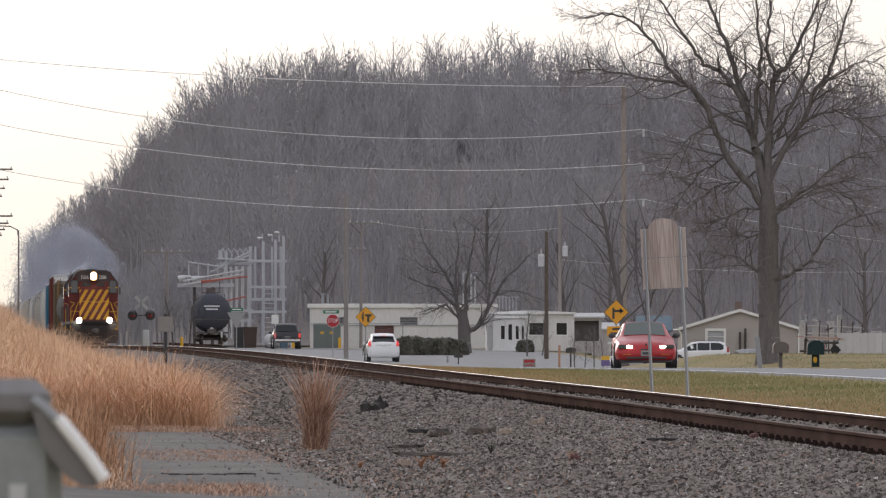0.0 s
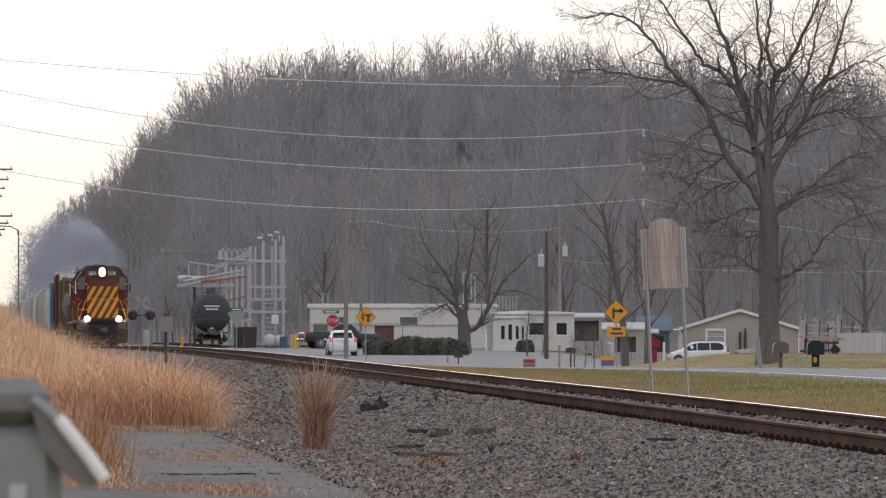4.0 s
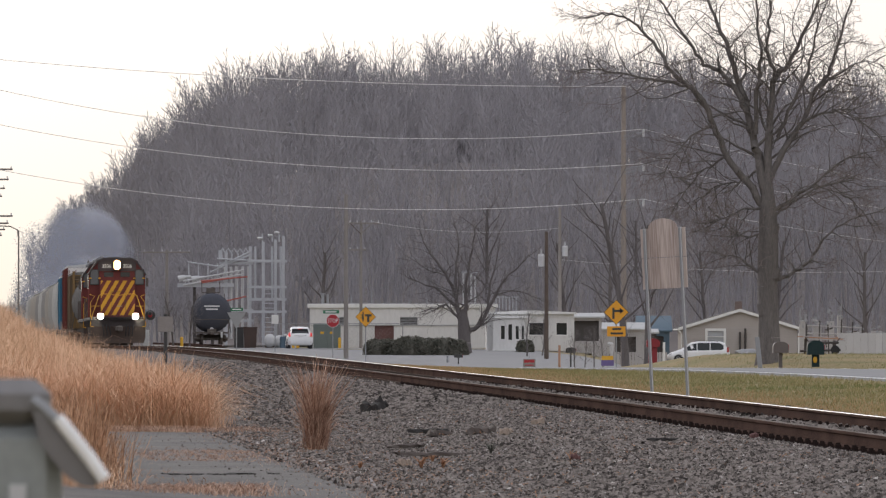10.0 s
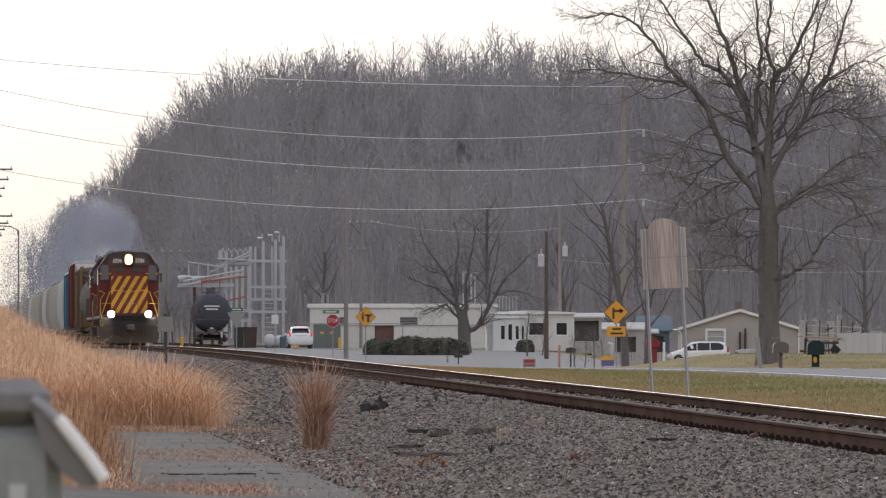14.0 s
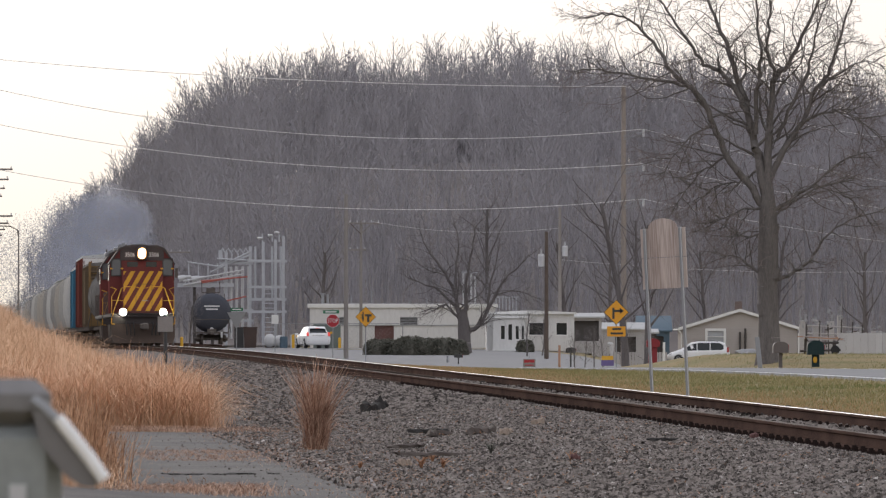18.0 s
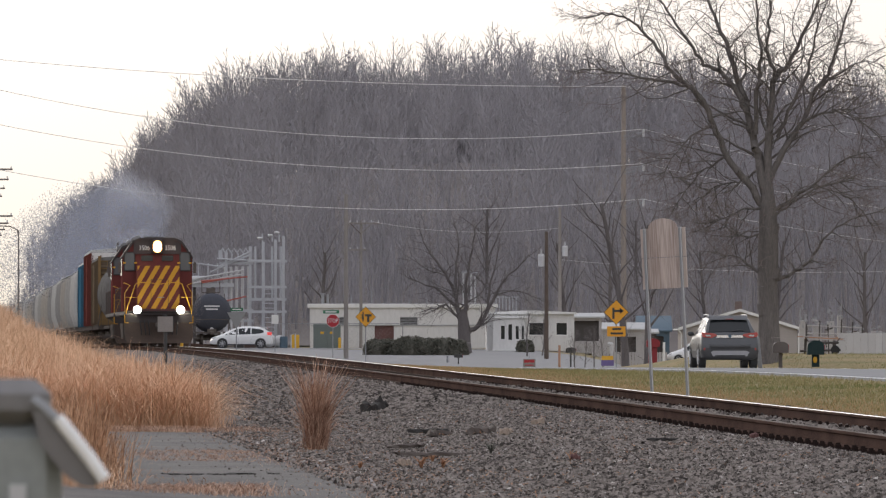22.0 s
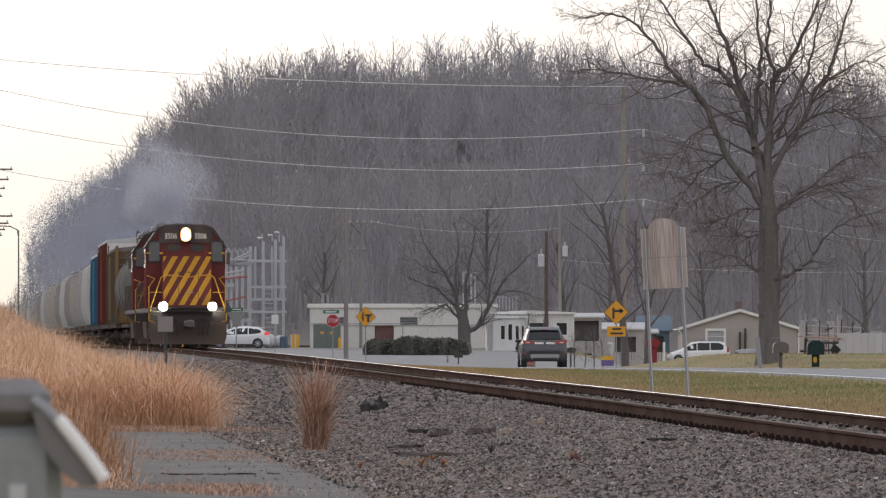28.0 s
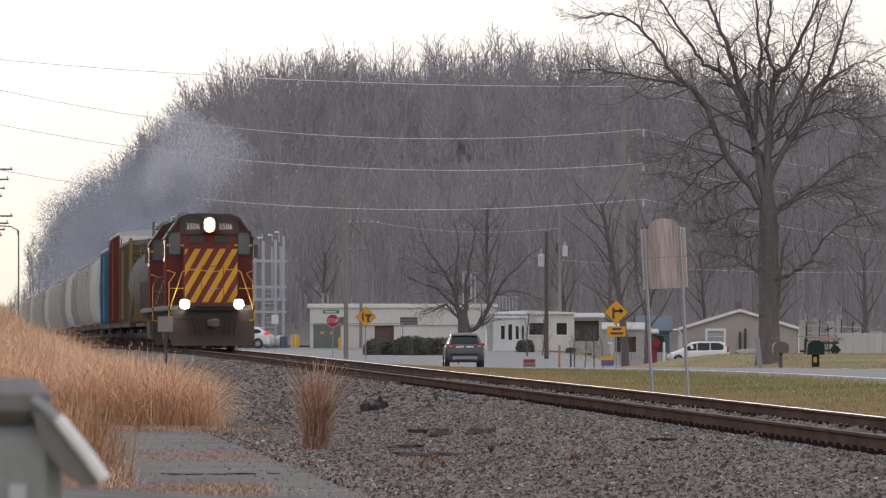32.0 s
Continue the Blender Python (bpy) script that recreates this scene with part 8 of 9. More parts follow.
def siding_tank():
    ob = tank_car("black tank car standing on the siding with white stencils", 16.5, 1.5, M_BLACKTANK)
    ob["group"] = ""
    del ob["group"]
    y = 521
    z = road_z(y) + 0.25
    ob.matrix_basis = pose(-17.75, y, z, 0, 0, TURN_SIDING - 1.6)
    for k, (w, zz) in enumerate(((1.2, 2.95), (0.9, 2.72))):
        part("stencil_bar", Geo().box(0, 0.9, zz, w, 0.015, 0.1), M_NUM, ob)
    part("stencil_bar", Geo().box(0.1, 0.95, 2.0, 0.5, 0.015, 0.05), M_NUM, ob)
    part("hazard_plate", Geo().extrude([(-0.16, 1.2), (0, 1.04), (0.16, 1.2), (0, 1.36)], 0.7, 0.71), M_WHITEBOX, ob)
    part("white_valve", Geo().box(0.75, 0.72, 0.75, 0.16, 0.1, 0.42, c=0.02), M_WHITEBOX, ob)
    for s in (-1, 1):
        solid("siding_rail", Geo().loft([[(-18.0 + s * 0.75 - 0.073 * (yy - y) + a, yy, z - 0.15 + b) for a, b in ((-0.035, 0), (0.035, 0), (0.035, 0.15), (-0.035, 0.15))] for yy in (y - 6, y + 40, y + 120)]), M_RAIL, "rusty rail of the disused siding", "rail", "structure")
    g = Geo()
    for k in range(70):
        yy = y - 5 + k * 0.55
        g.box(-18.0 - 0.073 * (yy - y), yy, z - 0.24, 2.5, 0.22, 0.18)
    tagged(new("siding_ties", g.mesh("siding_ties", M_TIE)), "weathered ties under the siding", "railway ties", "", "stuff")
    sheet("siding_bed", [-24, -21, -18, -15, -12.5], [508, 515, 530, 560, 600], lambda x, yy: z - 0.3, M_BALLAST, "grey cinder bed of the siding", "ballast")


TURN_SIDING = math.degrees(math.atan(0.073))
siding_tank()
bn = thing("waste_bin", "tall rusty brown steel bin beside the street", "bin", pose(-14.4, 507, road_z(507) - 0.1))
part("body", Geo().loft([[(-0.42, -0.5, 0), (0.42, -0.5, 0), (0.42, 0.5, 0), (-0.42, 0.5, 0)], [(-0.5, -0.6, 1.62), (0.5, -0.6, 1.62), (0.5, 0.6, 1.62), (-0.5, 0.6, 1.62)]]), M_RUST, bn)
part("rim", Geo().box(0, 0, 1.65, 1.08, 1.28, 0.08, c=0.02), M_RUST, bn)
bn = thing("waste_bin", "tall black steel bin beside the street", "bin", pose(-15.3, 509, road_z(509) - 0.1))
part("body", Geo().box(0, 0, 0.8, 0.7, 0.9, 1.65, c=0.04), M_BLACK, bn)
part("lid", Geo().box(0, 0, 1.66, 0.76, 0.96, 0.06, c=0.02), M_BLACK, bn)
tk = thing("storage_tank", "white horizontal storage tank on a cradle", "tank", pose(-12.9, 505, road_z(505) - 0.05))
part("shell", Geo().loft([[(0.42 * k * math.cos(2 * math.pi * i / 18), yy, 0.62 + 0.5 * k * math.sin(2 * math.pi * i / 18)) for i in range(18)] for yy, k in ((-0.9, 0.4), (-0.82, 0.8), (-0.65, 1), (0.9, 1), (1.1, 0.5))]), M_WHITEBOX, tk)
part("cradle", Geo().box(0, 0, 0.08, 0.7, 1.2, 0.3), M_UNDER, tk)
tk = copy_thing(tk, pose(-12.2, 506, road_z(506) - 0.15))
solid("barrel", Geo().rod((0, 0, 0), (0, 0, 0.88), 0.29, n=16).rod((0, 0, 0.3), (0, 0, 0.33), 0.305, n=16).rod((0, 0, 0.6), (0, 0, 0.63), 0.305, n=16), M_BLUE, "blue steel barrel beside the street", "barrel", m=pose(-11.75, 500, road_z(500)))


def substation():
    """Pale steel bus structure with switch arms."""
    y = 600
    ob = thing("substation", "pale grey steel electrical substation frame with insulators", "substation", pose(0, y, 0))
    # high gantry
    cols = [(-16.6, 9.6), (-15.9, 9.9), (-15.2, 8.6), (-14.7, 10.0), (-14.25, 9.4)]
    for k, (x, h) in enumerate(((-17.1, 9.0), (-15.95, 9.4), (-14.85, 9.6), (-14.15, 9.9))):
        for dy in (0, 3.0):
            c = part("column", Geo().box(x, dy, h / 2 - 0.4, 0.17, 0.17, h + 0.8), M_STEEL, ob)
        for j in range(7):
            part("lacing", Geo().rod((x, 0, 1 + j * 1.1), (x, 3.0, 1.8 + j * 1.1), 0.035, n=4), M_STEEL, ob)
    for z in (7.7, 5.4, 4.3, 3.2):
        for dy in (-0.1, 3.1):
            part("beam", Geo().box(-15.6, dy, z, 3.4, 0.16, 0.22), M_STEEL, ob)
    for k in range(4):
        x = -16.65 + 0.75 * k
        part("bus_post", Geo().rod((x, 1.5, 4.3), (x, 1.5, 9.0), 0.1, n=8), M_STEEL, ob)
    for k, x in enumerate((-16.0, -15.1, -14.5)):
        ar = part("arrester", Geo().rod((x, 0, 9.4), (x, 0, 10.1), 0.07, n=8), M_STEEL, ob)
        part("lamp_globe", Geo().blob(x - 0.2, -0.1, 9.7 + 0.25 * k, 0.24, 0.22, 0.14), M_WHITEBOX, ob, "pale round floodlight")
    for j in range(11):
        part("rung", Geo().box(-15.35, -0.2, 1.0 + j * 0.42, 0.85, 0.06, 0.07), M_STEEL, ob)
    for s in (-1, 1):
        part("ladder_rail", Geo().box(-15.35 + s * 0.45, -0.2, 3.2, 0.07, 0.06, 5.4), M_STEEL, ob)
    # middle insulator stacks
    for k in range(5):
        x = -19.3 + 0.52 * k
        for z0, z1 in ((0.8, 2.6), (3.4, 7.2)):
            st = part("insulator", Geo().rod((x, 0.6, z0), (x, 0.6, z1), 0.13, n=8), M_WHITEBOX, ob)
        part("switch_horn", Geo().pipe([(x, 0.6, 7.4), (x + 0.1, 0.6, 8.3), (x - 0.25, 0.6, 8.8), (x - 0.45, 0.6, 8.5)], 0.06), M_STEEL, ob)
    for z in (3.3, 2.4, 7.5):
        part("beam", Geo().box(-18.3, 0.6, z, 3.0, 0.2, 0.24), M_STEEL, ob)
    for z, a, b in ((8.2, -20.6, -17.2), (8.6, -20.0, -16.9)):
        part("slanting_arm", Geo().rod((a, 0.4, z - 1.5), (b, 0.4, z), 0.09, n=6), M_STEEL, ob)
    # low long arm with switches to the left
    part("long_beam", Geo().box(-21.0, 0.2, 5.55, 5.0, 0.3, 0.34), M_STEEL, ob)
    part("upper_bus", Geo().rod((-22.6, 0, 7.6), (-19.8, 0, 7.2), 0.07, n=6).rod((-20.0, 0, 7.9), (-16.5, 0, 7.7), 0.07, n=6), M_STEEL, ob)
    for k in range(4):
        part("bus_pin", Geo().rod((-22.5 + k * 0.85, 0.1, 5.7), (-22.5 + k * 0.85, 0.1, 7.5), 0.06, n=6), M_STEEL, ob)
    for x, z in ((-22.9, 6.2), (-21.7, 6.15)):
        part("bell_insulator", Geo().rod((x - 0.5, 0.1, z - 0.1), (x + 0.1, 0.1, z + 0.05), 0.3, 0.2, n=10).rod((x + 0.1, 0.1, z + 0.05), (x + 0.6, 0.1, z + 0.1), 0.14, n=8), M_WHITEBOX, ob)
    for dz in (-0.22, 0.16):
        part("boom_chord", Geo().rod((-23.0, -0.1, 5.75 + dz), (-17.6, -0.1, 6.75 + dz), 0.075, n=6), M_WHITEBOX, ob, "white painted boom")
    g = Geo()
    for j in range(16):
        f0, f1 = j / 16, (j + 1) / 16
        g.rod((-23.0 + 5.4 * f0, -0.1, 5.75 + f0 + (0.16 if j % 2 else -0.22)), (-23.0 + 5.4 * f1, -0.1, 5.75 + f1 + (-0.22 if j % 2 else 0.16)), 0.04, n=5)
    part("boom_lacing", g, M_WHITEBOX, ob)
    for k, (z, a, b) in enumerate(((6.1, -21.4, -17.3), (5.95, -21.4, -19.0), (4.35, -19.2, -17.4))):
        part("switch_arm", Geo().rod((a, -0.2, z - 0.2), (b, -0.2, z + 0.2), 0.07, n=6), M_ORANGE, ob, "faded red switch arm")
    part("lattice_post", Geo().box(-19.2, 0.4, 4.2, 0.25, 0.25, 8.6).box(-19.7, 0.4, 8.2, 0.35, 0.3, 0.9), M_STEEL, ob)
    part("lattice_post", Geo().box(-22.0, 0.4, 2.6, 0.25, 0.25, 6.0), M_DIM, ob)
    part("lattice_post", Geo().box(-20.4, 0.4, 2.6, 0.25, 0.25, 6.0), M_DIM, ob)
    # second row seen beyond the works roof
    for k in range(4):
        part("insulator", Geo().rod((1.8 + 0.35 * k, 2, 2.0), (1.8 + 0.35 * k, 2, 6.6 - 0.25 * (k % 2)), 0.08, n=8), M_WHITEBOX, ob)
    part("beam", Geo().box(2.3, 2, 6.7, 1.6, 0.14, 0.12), M_STEEL, ob)
    for k in range(7):
        part("bus_post", Geo().rod((4.7 + 0.3 * k, 2, 1.5), (4.7 + 0.3 * k, 2, 4.6), 0.05, n=6), M_STEEL, ob)
    part("beam", Geo().box(5.6, 2, 4.5, 2.2, 0.14, 0.12), M_STEEL, ob)


substation()

# ---------------------------------------------------------------- clutter behind the big tree
rb = random.Random(3)
for k, (x, y, zt, w, h, lab) in enumerate(((24.9, 470, 3.1, 0.34, 1.3, "ragged white tarpaulin draped on a tall rack"), (26.0, 471, 2.5, 0.5, 0.9, "ragged white tarpaulin draped on a tall rack"), (27.0, 472, 2.9, 0.42, 1.1, "ragged white tarpaulin draped on a tall rack"), (27.7, 473, 3.2, 0.3, 0.9, "ragged white tarpaulin draped on a tall rack"), (30.5, 500, 1.9, 0.8, 0.6, "low white covered heap by the fence"), (32.3, 505, 1.8, 0.7, 0.5, "low white covered heap by the fence"))):
    z = land_z(x, y)
    ob = thing("covered_heap", lab, "junk heap", pose(x, y, z), "heaps in the yard")
    for j in range(8):
        f, a = j / 7, rb.uniform(0.3, 1.0)
        cx, cz = rb.uniform(-w, w) * (1.1 - 0.7 * f), zt - z - h * (1 - f)
        ring = [(cx + w * a * 0.45 * math.cos(t) * rb.uniform(0.3, 1.2), cz + h * 0.16 * math.sin(t) * rb.uniform(0.3, 1.3)) for t in (0.2, 1.3, 2.2, 3.4, 4.4, 5.5)]
        part("tarpaulin", Geo().extrude(ring, -0.3 + 0.05 * j, -0.26 + 0.05 * j), M_TARP, ob, "torn white sheet")
    part("stack", Geo().box(0, 0.4, (zt - z - h * 0.7) / 2, w * 1.1, 0.9, zt - z - h * 0.7, c=0.03), M_GREYWOOD, ob, "weathered grey stacked timber")
st = thing("scrap_rack", "iron rack of scrap under the tarpaulins", "rack", pose(26.6, 460, land_z(26.6, 460)))
for k in range(6):
    part("upright", Geo().rod((-1.9 + k * 0.75, 0, -0.1), (-1.9 + k * 0.75 + rb.uniform(-0.2, 0.2), 0, 3.4 + rb.uniform(-0.5, 0.4)), 0.05, n=6), M_DIM, st)
for k in range(16):
    x, z = rb.uniform(-2.2, 2.2), rb.uniform(1.4, 3.4)
    part("scrap", Geo().rod((x, -0.1, z), (x + rb.uniform(-0.6, 0.6), -0.1, z + rb.uniform(-0.5, 0.5)), rb.uniform(0.03, 0.07), n=5), (M_WHITEBOX, M_DIM, M_GREYWOOD, M_RUST)[k % 4], st)
for z in (1.3, 1.9, 2.5, 3.0):
    part("crossbar", Geo().rod((-1.9, 0, z), (1.9, 0, z + rb.uniform(-0.2, 0.2)), 0.05, n=6), M_GREYWOOD, st)
lm = thing("lumber_stack", "stack of reddish lumber on a tall dark rack", "lumber", pose(16.7, 300, land_z(16.7, 300)))
for k in range(9):
    part("board", Geo().box(rb.uniform(-0.2, 0.2), k % 5 * 0.12, 1.72 + 0.055 * (k // 3), 1.7 + rb.uniform(-0.3, 0.1), 0.11, 0.045, m=pose(0, 0, 0, 0, rb.uniform(0, 3), 0)), M_LUMBER if k % 3 else M_GREYWOOD, lm)
for s in (-1, 1):
    part("trestle", Geo().rod((s * 0.75, 0, -0.1), (s * 0.65, 0.3, 1.72), 0.05).rod((s * 0.45, 0, -0.1), (s * 0.62, 0.3, 1.72), 0.05), M_DIM, lm)
for z in (0.6, 1.2):
    part("shelf_bar", Geo().rod((-0.9, 0.1, z), (0.9, 0.1, z + 0.05), 0.045), M_DIM, lm)
jc = thing("garden_cart", "dark low garden cart with wheels under the tree", "cart", pose(13.5, 241, land_z(13.5, 241)))
part("bed", Geo().box(0, 0, 0.42, 1.1, 0.7, 0.08, c=0.02), M_DIM, jc)
for s in (-1, 1):
    part("wheel", Geo().rod((s * 0.42, -0.36, 0.16), (s * 0.42, -0.28, 0.16), 0.16, n=14), M_RUBBER, jc)
    part("handle", Geo().pipe([(s * 0.5, 0, 0.45), (s * 0.62, 0, 0.6)], 0.015), M_DIM, jc)
solid("stone_heap", Geo().blob(0, 0, 0.1, 0.9, 0.5, 0.32, 12, 6, 0.25, 5), M_TARP, "pale heap of stones below the house wall", "stones", m=pose(21.6, 480, land_z(21.6, 480) + 0.9))
gy = thing("gas_bottle", "pale gas bottle beside the shed", "gas bottle", pose(11.6, 470, land_z(11.6, 470)))
part("bottle", Geo().rod((0, 0, 0), (0, 0, 1.1), 0.22, n=14).blob(0, 0, 1.1, 0.22, 0.22, 0.15), M_WHITEBOX, gy)
# ---------------------------------------------------------------- near things: bracket, debris, ties
# metal gate post with a lever, close beside the camera
M_CASTGREY = mat("grey_green_cast_metal", (0.22, 0.235, 0.225), (0.30, 0.315, 0.30), 0.6, 0.0, scale=10, fine=60, bump=0.05)
M_DARKCAST = mat("dark_cast_metal", (0.15, 0.14, 0.135), (0.2, 0.19, 0.185), 0.6, 0.0, scale=10, fine=60, bump=0.05)
# Near-white, non-metal colour paints the bright highlight onto the polished lever.
M_LEVERWHITE = mat("lever_highlight_white", (0.9, 0.89, 0.87), (0.82, 0.81, 0.79), 0.35, 0.0, scale=8, fine=50, bump=0.02)
gp = thing("gate_post", "grey metal gate post with a polished lever", "gate post", pose(-0.568, 9.0, 0.0))
part("post", Geo().box(-0.005, 0, 0.59, 0.135, 0.06, 1.18, c=0.02), M_CASTGREY, gp)
part("slot", Geo().box(0.006, -0.033, 1.0, 0.022, 0.01, 0.2), M_WHITEBOX, gp)
part("cap", Geo().box(-0.012, 0, 1.209, 0.118, 0.075, 0.062, c=0.02), M_DARKCAST, gp, "dark cast cap")
lv = part("lever", Geo().pipe([(0.060, -0.05, 1.188), (0.078, -0.052, 1.166), (0.100, -0.054, 1.138), (0.122, -0.055, 1.107)], 0.0088, 12), M_LEVERWHITE, gp, "polished metal lever")
part("lever_neck", Geo().pipe([(0.026, -0.04, 1.212), (0.045, -0.045, 1.198), (0.064, -0.05, 1.180)], 0.0075, 10), M_GALV, lv, "dull grey lever neck")
part("lever_web", Geo().extrude([(0.026, 1.20), (0.066, 1.174), (0.114, 1.104), (0.106, 1.096), (0.09, 1.098), (0.07, 1.112), (0.05, 1.135), (0.034, 1.16)], -0.045, -0.015), M_DARKCAST, lv)

# wooden ties, plates and spikes
step = 0.56
tie_me = Geo().box(0, 0, 0, 2.6, 0.23, 0.18, c=0.02).mesh("tie", M_TIE)
pg = Geo().box(0, 0, 0, 0.34, 0.19, 0.022)
for sx in (-0.1, 0.1):
    for sy in (-0.06, 0.06):
        pg.box(sx, sy, 0.02, 0.035, 0.03, 0.04)
pg.box(-0.1, 0.03, 0.03, 0.035, 0.05, 0.05).box(0.1, -0.03, 0.03, 0.035, 0.05, 0.05)
plate_me = pg.mesh("tie_plate", M_RAILDARK, False)
anchor_me = Geo().box(0, 0, 0, 0.2, 0.035, 0.045).mesh("rail_anchor", M_RAIL, False)
track_ob = thing("railway_track", "wooden ties with steel plates under rusty rails", "railway track", kind="structure")
rt = random.Random(12)
n_near = 130
for k in range(n_near):
    y = 50 + k * step
    z = rail_z(y) - 0.152
    m = pose(track_x(y), y, z - 0.115 + rt.uniform(-0.008, 0.004), 0, 0, TURN_SIDING + rt.uniform(-1.2, 1.2))
    t = part("tie", tie_me, None, track_ob, m=m)
    for s in (-1, 1):
        part("tie_plate", plate_me, None, t, m=pose(s * 0.7525, 0, 0.101))
        if rt.random() < 0.55:
            part("rail_anchor", anchor_me, None, t, m=pose(s * 0.7525, 0.14 + rt.uniform(-0.02, 0.02), 0.115))
far = Geo()
for k in range(420):
    y = 50 + (n_near + k) * step
    z = rail_z(y) - 0.152
    far.box(track_x(y), y, z - 0.115, 2.6, 0.23, 0.18, m=None)
    for s in (-0.7525, 0.7525):
        far.box(track_x(y) + s, y, z - 0.005, 0.3, 0.18, 0.05)
tagged(part("far_ties", far, M_TIE, track_ob), kind="stuff")

# debris on the ballast
M_CHAR = mat("charred_wood", (0.02, 0.018, 0.017), (0.045, 0.04, 0.036), 0.9, scale=5, fine=40, bump=0.5)
M_OLDWOOD = mat("old_grey_wood", (0.07, 0.057, 0.05), (0.13, 0.105, 0.088), 0.9, scale=4, fine=40, bump=0.4, stretch=(0.3, 2, 2))
M_PALEROCK = mat("pale_rock", (0.26, 0.21, 0.165), (0.38, 0.30, 0.235), 0.85, scale=8, fine=40, bump=0.3)


def on_bed(x, y):
    return land_z(x, y) + 0.085


def shard(name, label, category, x, y, sx, sy, sz, turn, material, seed):
    rr = random.Random(seed)
    rings = []
    bow, twist = rr.uniform(-0.9, 0.9) * sy, rr.uniform(-0.3, 0.3)
    for k in range(9):
        f = k / 8 - 0.5
        w = 0.35 + 0.5 * math.cos(f * 2.7) + rr.uniform(-0.16, 0.16)
        rings.append([(f * sx + rr.uniform(-0.05, 0.05) * sx, bow * math.cos(3 * f) + sy * w * a / 2 + rr.uniform(-0.14, 0.14) * sy, twist * f * sz + sz * w * b / 2 + rr.uniform(-0.16, 0.16) * sz) for a, b in ((-1, -0.8), (0.2, -1), (1, -0.5), (0.9, 0.6), (0.1, 1), (-0.8, 0.7))])
    solid(name, Geo().loft(rings), material, label, category, m=pose(x, y, on_bed(x, y) + sz * 0.12, 0, 0, turn), group="debris on the ballast", smooth=False)


for k, (x, y, sx, sy, sz, turn, material, nm, lab, cat) in enumerate((
        (-0.97, 94.0, 0.36, 0.3, 0.2, 5, M_CHAR, "wood_scrap", "black charred lump of tie wood", "wood scrap"), (-0.86, 94.4, 0.2, 0.2, 0.24, 30, M_CHAR, "wood_scrap", "black charred lump of tie wood", "wood scrap"),
        (-0.16, 78.0, 0.5, 0.14, 0.06, 4, M_CHAR, "wood_scrap", "dark broken length of tie wood", "wood scrap"), (-0.02, 76.0, 0.2, 0.3, 0.1, 20, M_OLDWOOD, "wood_scrap", "brown broken block of tie wood", "wood scrap"),
        (0.42, 74.8, 0.32, 0.25, 0.12, -6, M_OLDWOOD, "wood_scrap", "brown broken block of tie wood", "wood scrap"), (-0.08, 67.0, 0.8, 0.1, 0.06, 16, M_OLDWOOD, "wood_scrap", "grey splintered strip of tie wood", "wood scrap"),
        (-0.4, 71.8, 0.4, 0.12, 0.05, 10, M_OLDWOOD, "wood_scrap", "grey splintered strip of tie wood", "wood scrap"), (0.68, 73.2, 0.14, 0.14, 0.1, 0, M_PALEROCK, "loose_rock", "pale tan rock lying on ballast", "rock"),
        (1.05, 76.5, 0.11, 0.12, 0.09, 40, M_PALEROCK, "loose_rock", "pale tan rock lying on ballast", "rock"), (-0.36, 63.0, 0.13, 0.12, 0.09, 15, M_PALEROCK, "loose_rock", "pale tan rock lying on ballast", "rock"),
        (2.1, 65.0, 0.3, 0.07, 0.035, 12, M_CHAR, "wood_scrap", "thin black splinter of tie wood", "wood scrap"), (1.2, 61.5, 0.09, 0.08, 0.07, 0, M_DOOR, "loose_rock", "reddish brick piece lying on ballast", "rock"),
        (3.05, 66.5, 0.09, 0.08, 0.06, 10, M_DOOR, "loose_rock", "reddish brick piece lying on ballast", "rock"), (3.9, 68.8, 0.1, 0.08, 0.05, 0, M_LUMBER, "loose_rock", "reddish brick piece lying on ballast", "rock"),
        (-2.2, 57.3, 0.34, 0.2, 0.02, 2, M_CHAR, "wood_scrap", "thin dark bark strip on the tarmac path", "bark"), (-1.93, 57.2, 0.12, 0.12, 0.015, -12, M_CHAR, "wood_scrap", "thin dark bark strip on the tarmac path", "bark"), (-1.72, 57.35, 0.28, 0.18, 0.018, 5, M_CHAR, "wood_scrap", "thin dark bark strip on the tarmac path", "bark"), (-1.44, 57.6, 0.1, 0.1, 0.015, 0, M_CHAR, "wood_scrap", "thin dark bark strip on the tarmac path", "bark"))):
    shard(nm, lab, cat, x, y, sx, sy, sz, turn, material, 100 + k)
for k, (x, y, n, h, material) in enumerate(((0.47, 66.6, 60, 0.15, M_LEAF), (-0.2, 62.0, 30, 0.16, M_STRAW2), (0.0, 62.4, 26, 0.13, M_STRAW2), (1.16, 61.6, 30, 0.13, M_STRAW2), (-0.75, 61.5, 24, 0.1, M_STRAW2), (-0.1, 65.2, 24, 0.1, M_STRAW2))):
    ob = thing("weed", "small dry weed growing in the ballast", "weed", pose(x, y, on_bed(x, y) - 0.03), "weeds in the ballast")
    b0 = np.zeros((n, 3))
    blades("leaf_spray", b0, rngg.uniform(0.4, 1.0, n) * h, np.full(n, 0.012), rngg.uniform(0.2, 1.1, n), material, "", "", parent=ob)
# ---------------------------------------------------------------- what moves
TURN = math.degrees(math.atan(0.073))
ALONG = 1 / math.hypot(1, 0.073)
ROADTURN = math.degrees(math.atan(0.0633))


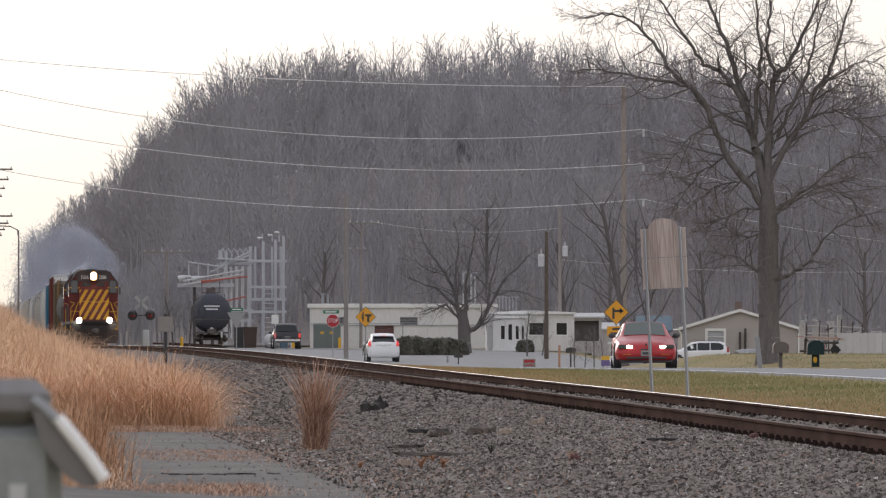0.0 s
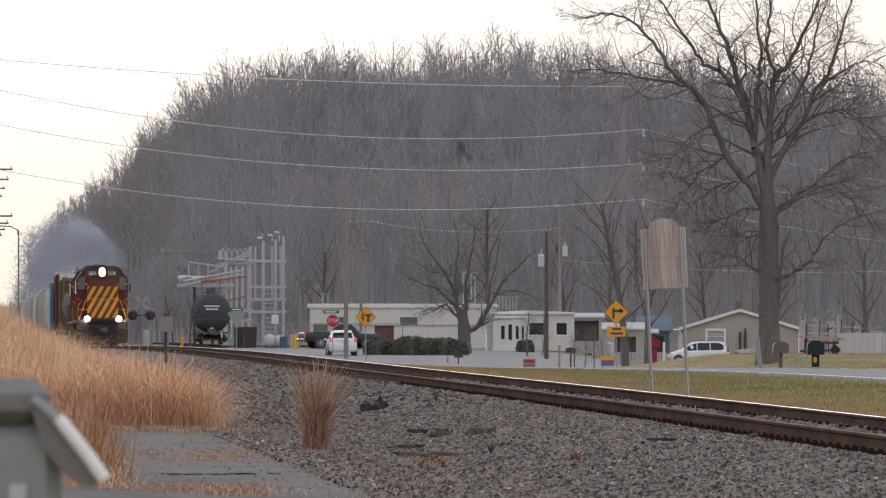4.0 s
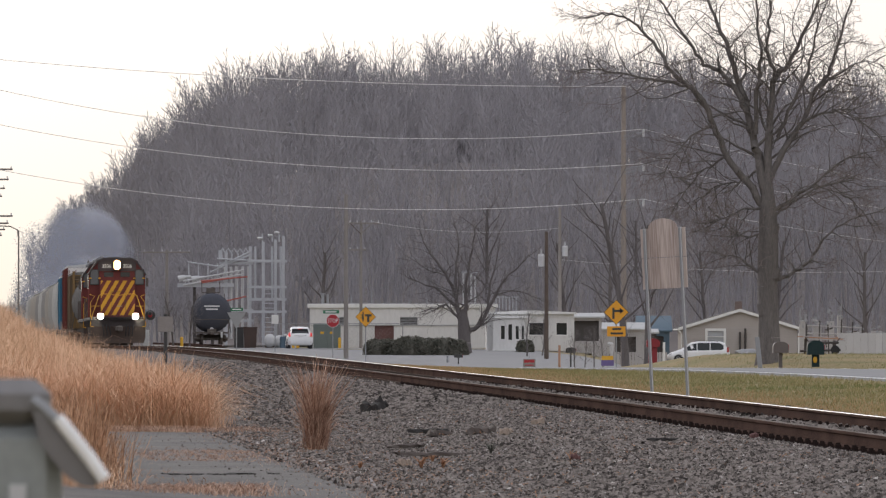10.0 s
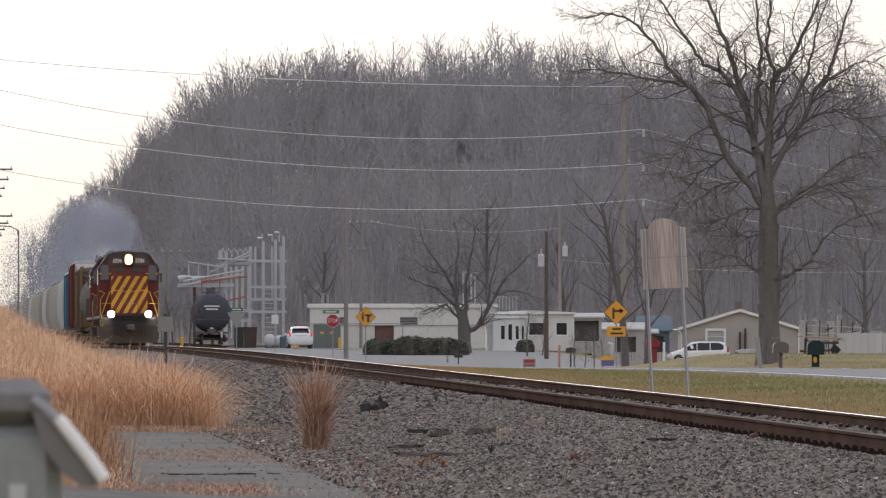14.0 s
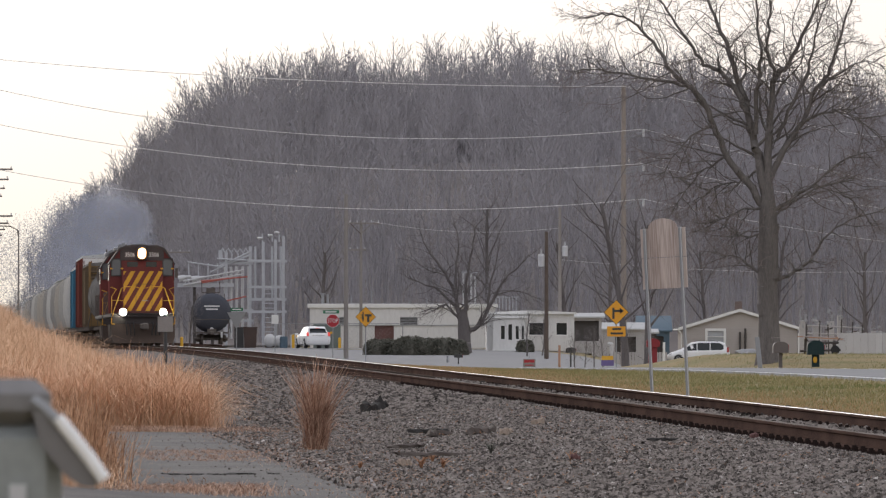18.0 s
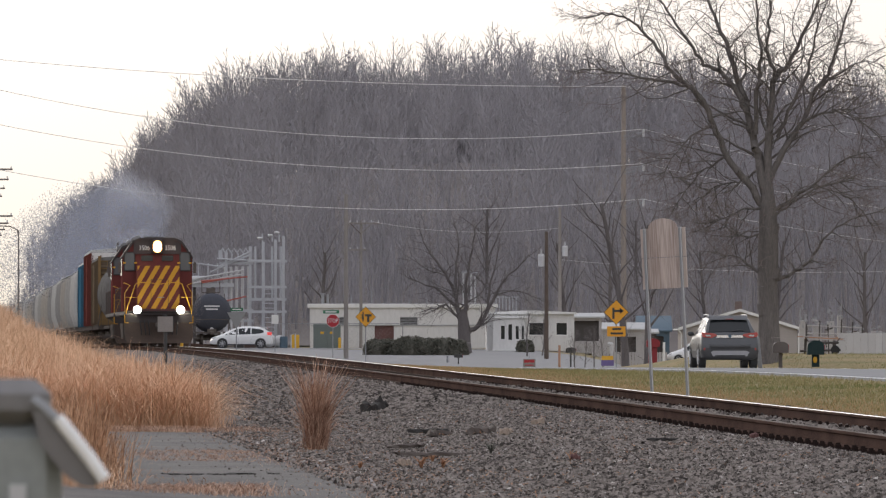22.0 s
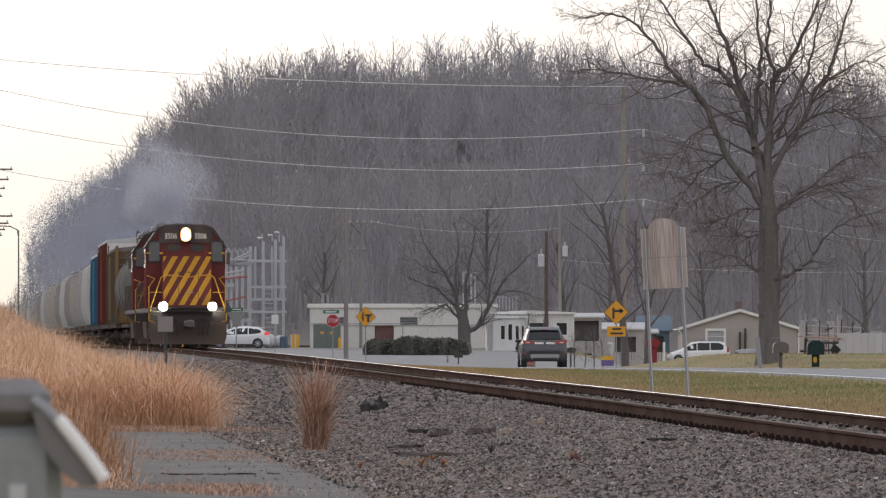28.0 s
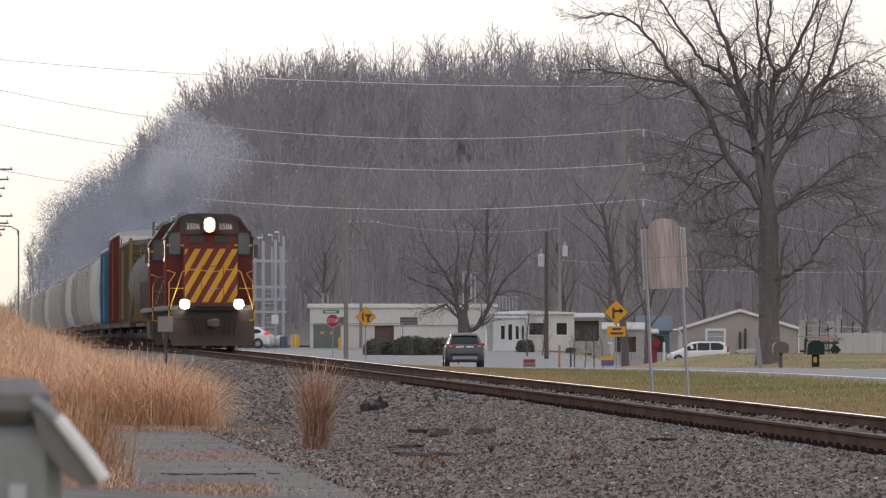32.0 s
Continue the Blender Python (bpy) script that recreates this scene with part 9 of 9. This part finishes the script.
def on_track(s):
    """The pose of a rail vehicle whose front stands at the depth s; it faces the camera."""
    y = s
    z0, z1 = rail_z(y), rail_z(y + 14)
    return pose(track_x(y), y, z0, -math.degrees(math.atan((z0 - z1) / 14)), 0, TURN)


def engine_depth(t):
    return 417.5 - 5.82 * t


def on_road(lane, y, away=True, ease_in=0.0):
    """A car in a lane of the road at the depth y, its x given by the lane's line."""
    slope = math.degrees(math.atan((road_z(y + 2) - road_z(y - 2)) / 4))
    return pose(lane - 0.0633 * y, y, road_z(y) + 0.022, slope if away else -slope, 0, (ROADTURN if away else 180 + ROADTURN) - ease_in)


def street(x, y, turn):
    return pose(x, y, (land_z(x, y) if x > -6 else road_z(y)) + 0.05, 0, 0, turn)


def spin(ob, radius, times, run, t0, t1):
    """Rolls the wheels of a car by the way that it goes: run gives the metres at the times."""
    wheels = [c for c in ob.children if c.name.startswith("wheel") and c.type == "EMPTY"]
    for w in wheels:
        base = w.matrix_basis.copy()
        rows = [(0.0, base)]
        way = 0.0
        last = float(np.interp(t0, times, run))
        for k in range(int(t0 * FPS) + 1, int(t1 * FPS) + 1):
            now = float(np.interp(k / FPS, times, run))
            way += now - last
            last = now
            rows.append((k / FPS, base @ Matrix.Rotation(-way / radius, 4, "X")))
        rows.append((32.0, rows[-1][1]))
        walk(w, rows)


def motions():
    for ob, back in TRAIN:
        walk(ob, [(t, on_track(engine_depth(t) + back * ALONG)) for t in range(0, 33, 2)])
    for k, (ob, (dx, dy, dz)) in enumerate(PUFFS):
        rows = []
        for t in range(0, 33, 2):
            y = engine_depth(t) + dy + 1.2 * math.sin(0.45 * t + k)
            rows.append((t, pose(track_x(y) + dx + 0.25 * math.sin(0.3 * t + 2 * k), y, rail_z(y) + dz + 0.25 * math.sin(0.37 * t + k), 0, 0, 8 * math.sin(0.2 * t + k))))
        walk(ob, rows)
    rows = []
    for t, dy, dz in ((0, 60, 6.4), (12, 50, 6.6), (24, 36, 6.6), (27, 28, 6.8), (29, 22, 6.6), (30.5, 19, 6.8), (32, 17, 7.0)):
        y = engine_depth(t) + dy
        rows.append((t, pose(track_x(y) - 0.1, y, rail_z(y) + dz, 0, 0, t)))
    walk(BURST, rows)
    walk(COUPE, [(t, on_road(18.8, y, False, 3.6)) for t, y in ((0, 202.4), (0.5, 193.4), (1, 183.9), (1.5, 174.6), (2, 165.2), (2.5, 156.2), (3, 147.7), (3.5, 138.8), (6, 95.5), (12, -8), (16, -70), (20, -120), (32, -125))])
    out = ((0, 28.4, -84), (10, 20.6, 74), (16, 14.4, 151), (18.6, 12.1, 181), (19.6, 11.34, 192), (20.5, 10.36, 201), (22, 9.0, 218), (24, 7.22, 237), (25.4, 6.07, 251), (28, 4.09, 280), (30, 2.53, 303), (31, 1.71, 315), (32, 0.97, 327))
    rows = []
    for t, x, y in out:
        slope = math.degrees(math.atan((road_z(y + 2) - road_z(y - 2)) / 4))
        rows.append((t, pose(x, y, road_z(y) + 0.022, slope, 0, ROADTURN + 1.3 * ease(270, 210, y) - 1.5)))
    walk(SUV, rows)
    spin(SUV, 0.35, [r[0] for r in out], [r[2] for r in out], 18.0, 31.9)
    west = ((0, 378), (1, 386), (2, 399), (3, 412.5), (3.5, 419), (5.5, 444), (6, 453.5), (7, 466.5), (8, 477.5), (9, 484.5), (10, 487.3))
    walk(WAGON, [(t, on_road(20.5, y)) for t, y in west]
         + [(t, street(x, y, a)) for t, x, y, a in ((12, -10.35, 488.6, 3.6), (14.5, -10.35, 488.6, 3.6), (15.5, -9.9, 488.4, 1.5), (16.5, -9.4, 488.2, -1.0), (17.5, -9.25, 488.3, 3.0), (18.3, -9.7, 488.8, 22), (19, -10.7, 489.4, 46), (19.5, -11.5, 489.6, 62), (20, -12.35, 489.6, 75), (20.5, -13.05, 489.4, 83), (21, -13.7, 489.2, 88), (21.5, -14.2, 489, 90), (22, -14.55, 489, 90), (23, -14.75, 489, 90), (32, -14.75, 489, 90))])
    spin(WAGON, 0.33, [r[0] for r in west] + [14.5, 17.5, 19, 20, 21, 22, 23, 32], [r[1] for r in west] + [487.5, 488.5, 490.2, 492, 493.4, 494.2, 494.5, 494.5], 0.0, 23.0)
    walk(PICKUP, [(t, street(x, y, a)) for t, x, y, a in ((0, -11.2, 482, 4), (1.5, -11.2, 482.3, 3), (2, -11.2, 483.5, 0), (2.5, -10.8, 485, -6), (3, -10.1, 486.3, -17), (3.5, -9.1, 487, -42), (4.2, -6.6, 487, -80), (5.5, 0.65, 486, -90), (6.5, 8.6, 486, -90), (8, 22, 486, -90), (11, 52, 486, -90), (14, 78, 486, -90), (32, 80, 486, -90))])


motions()
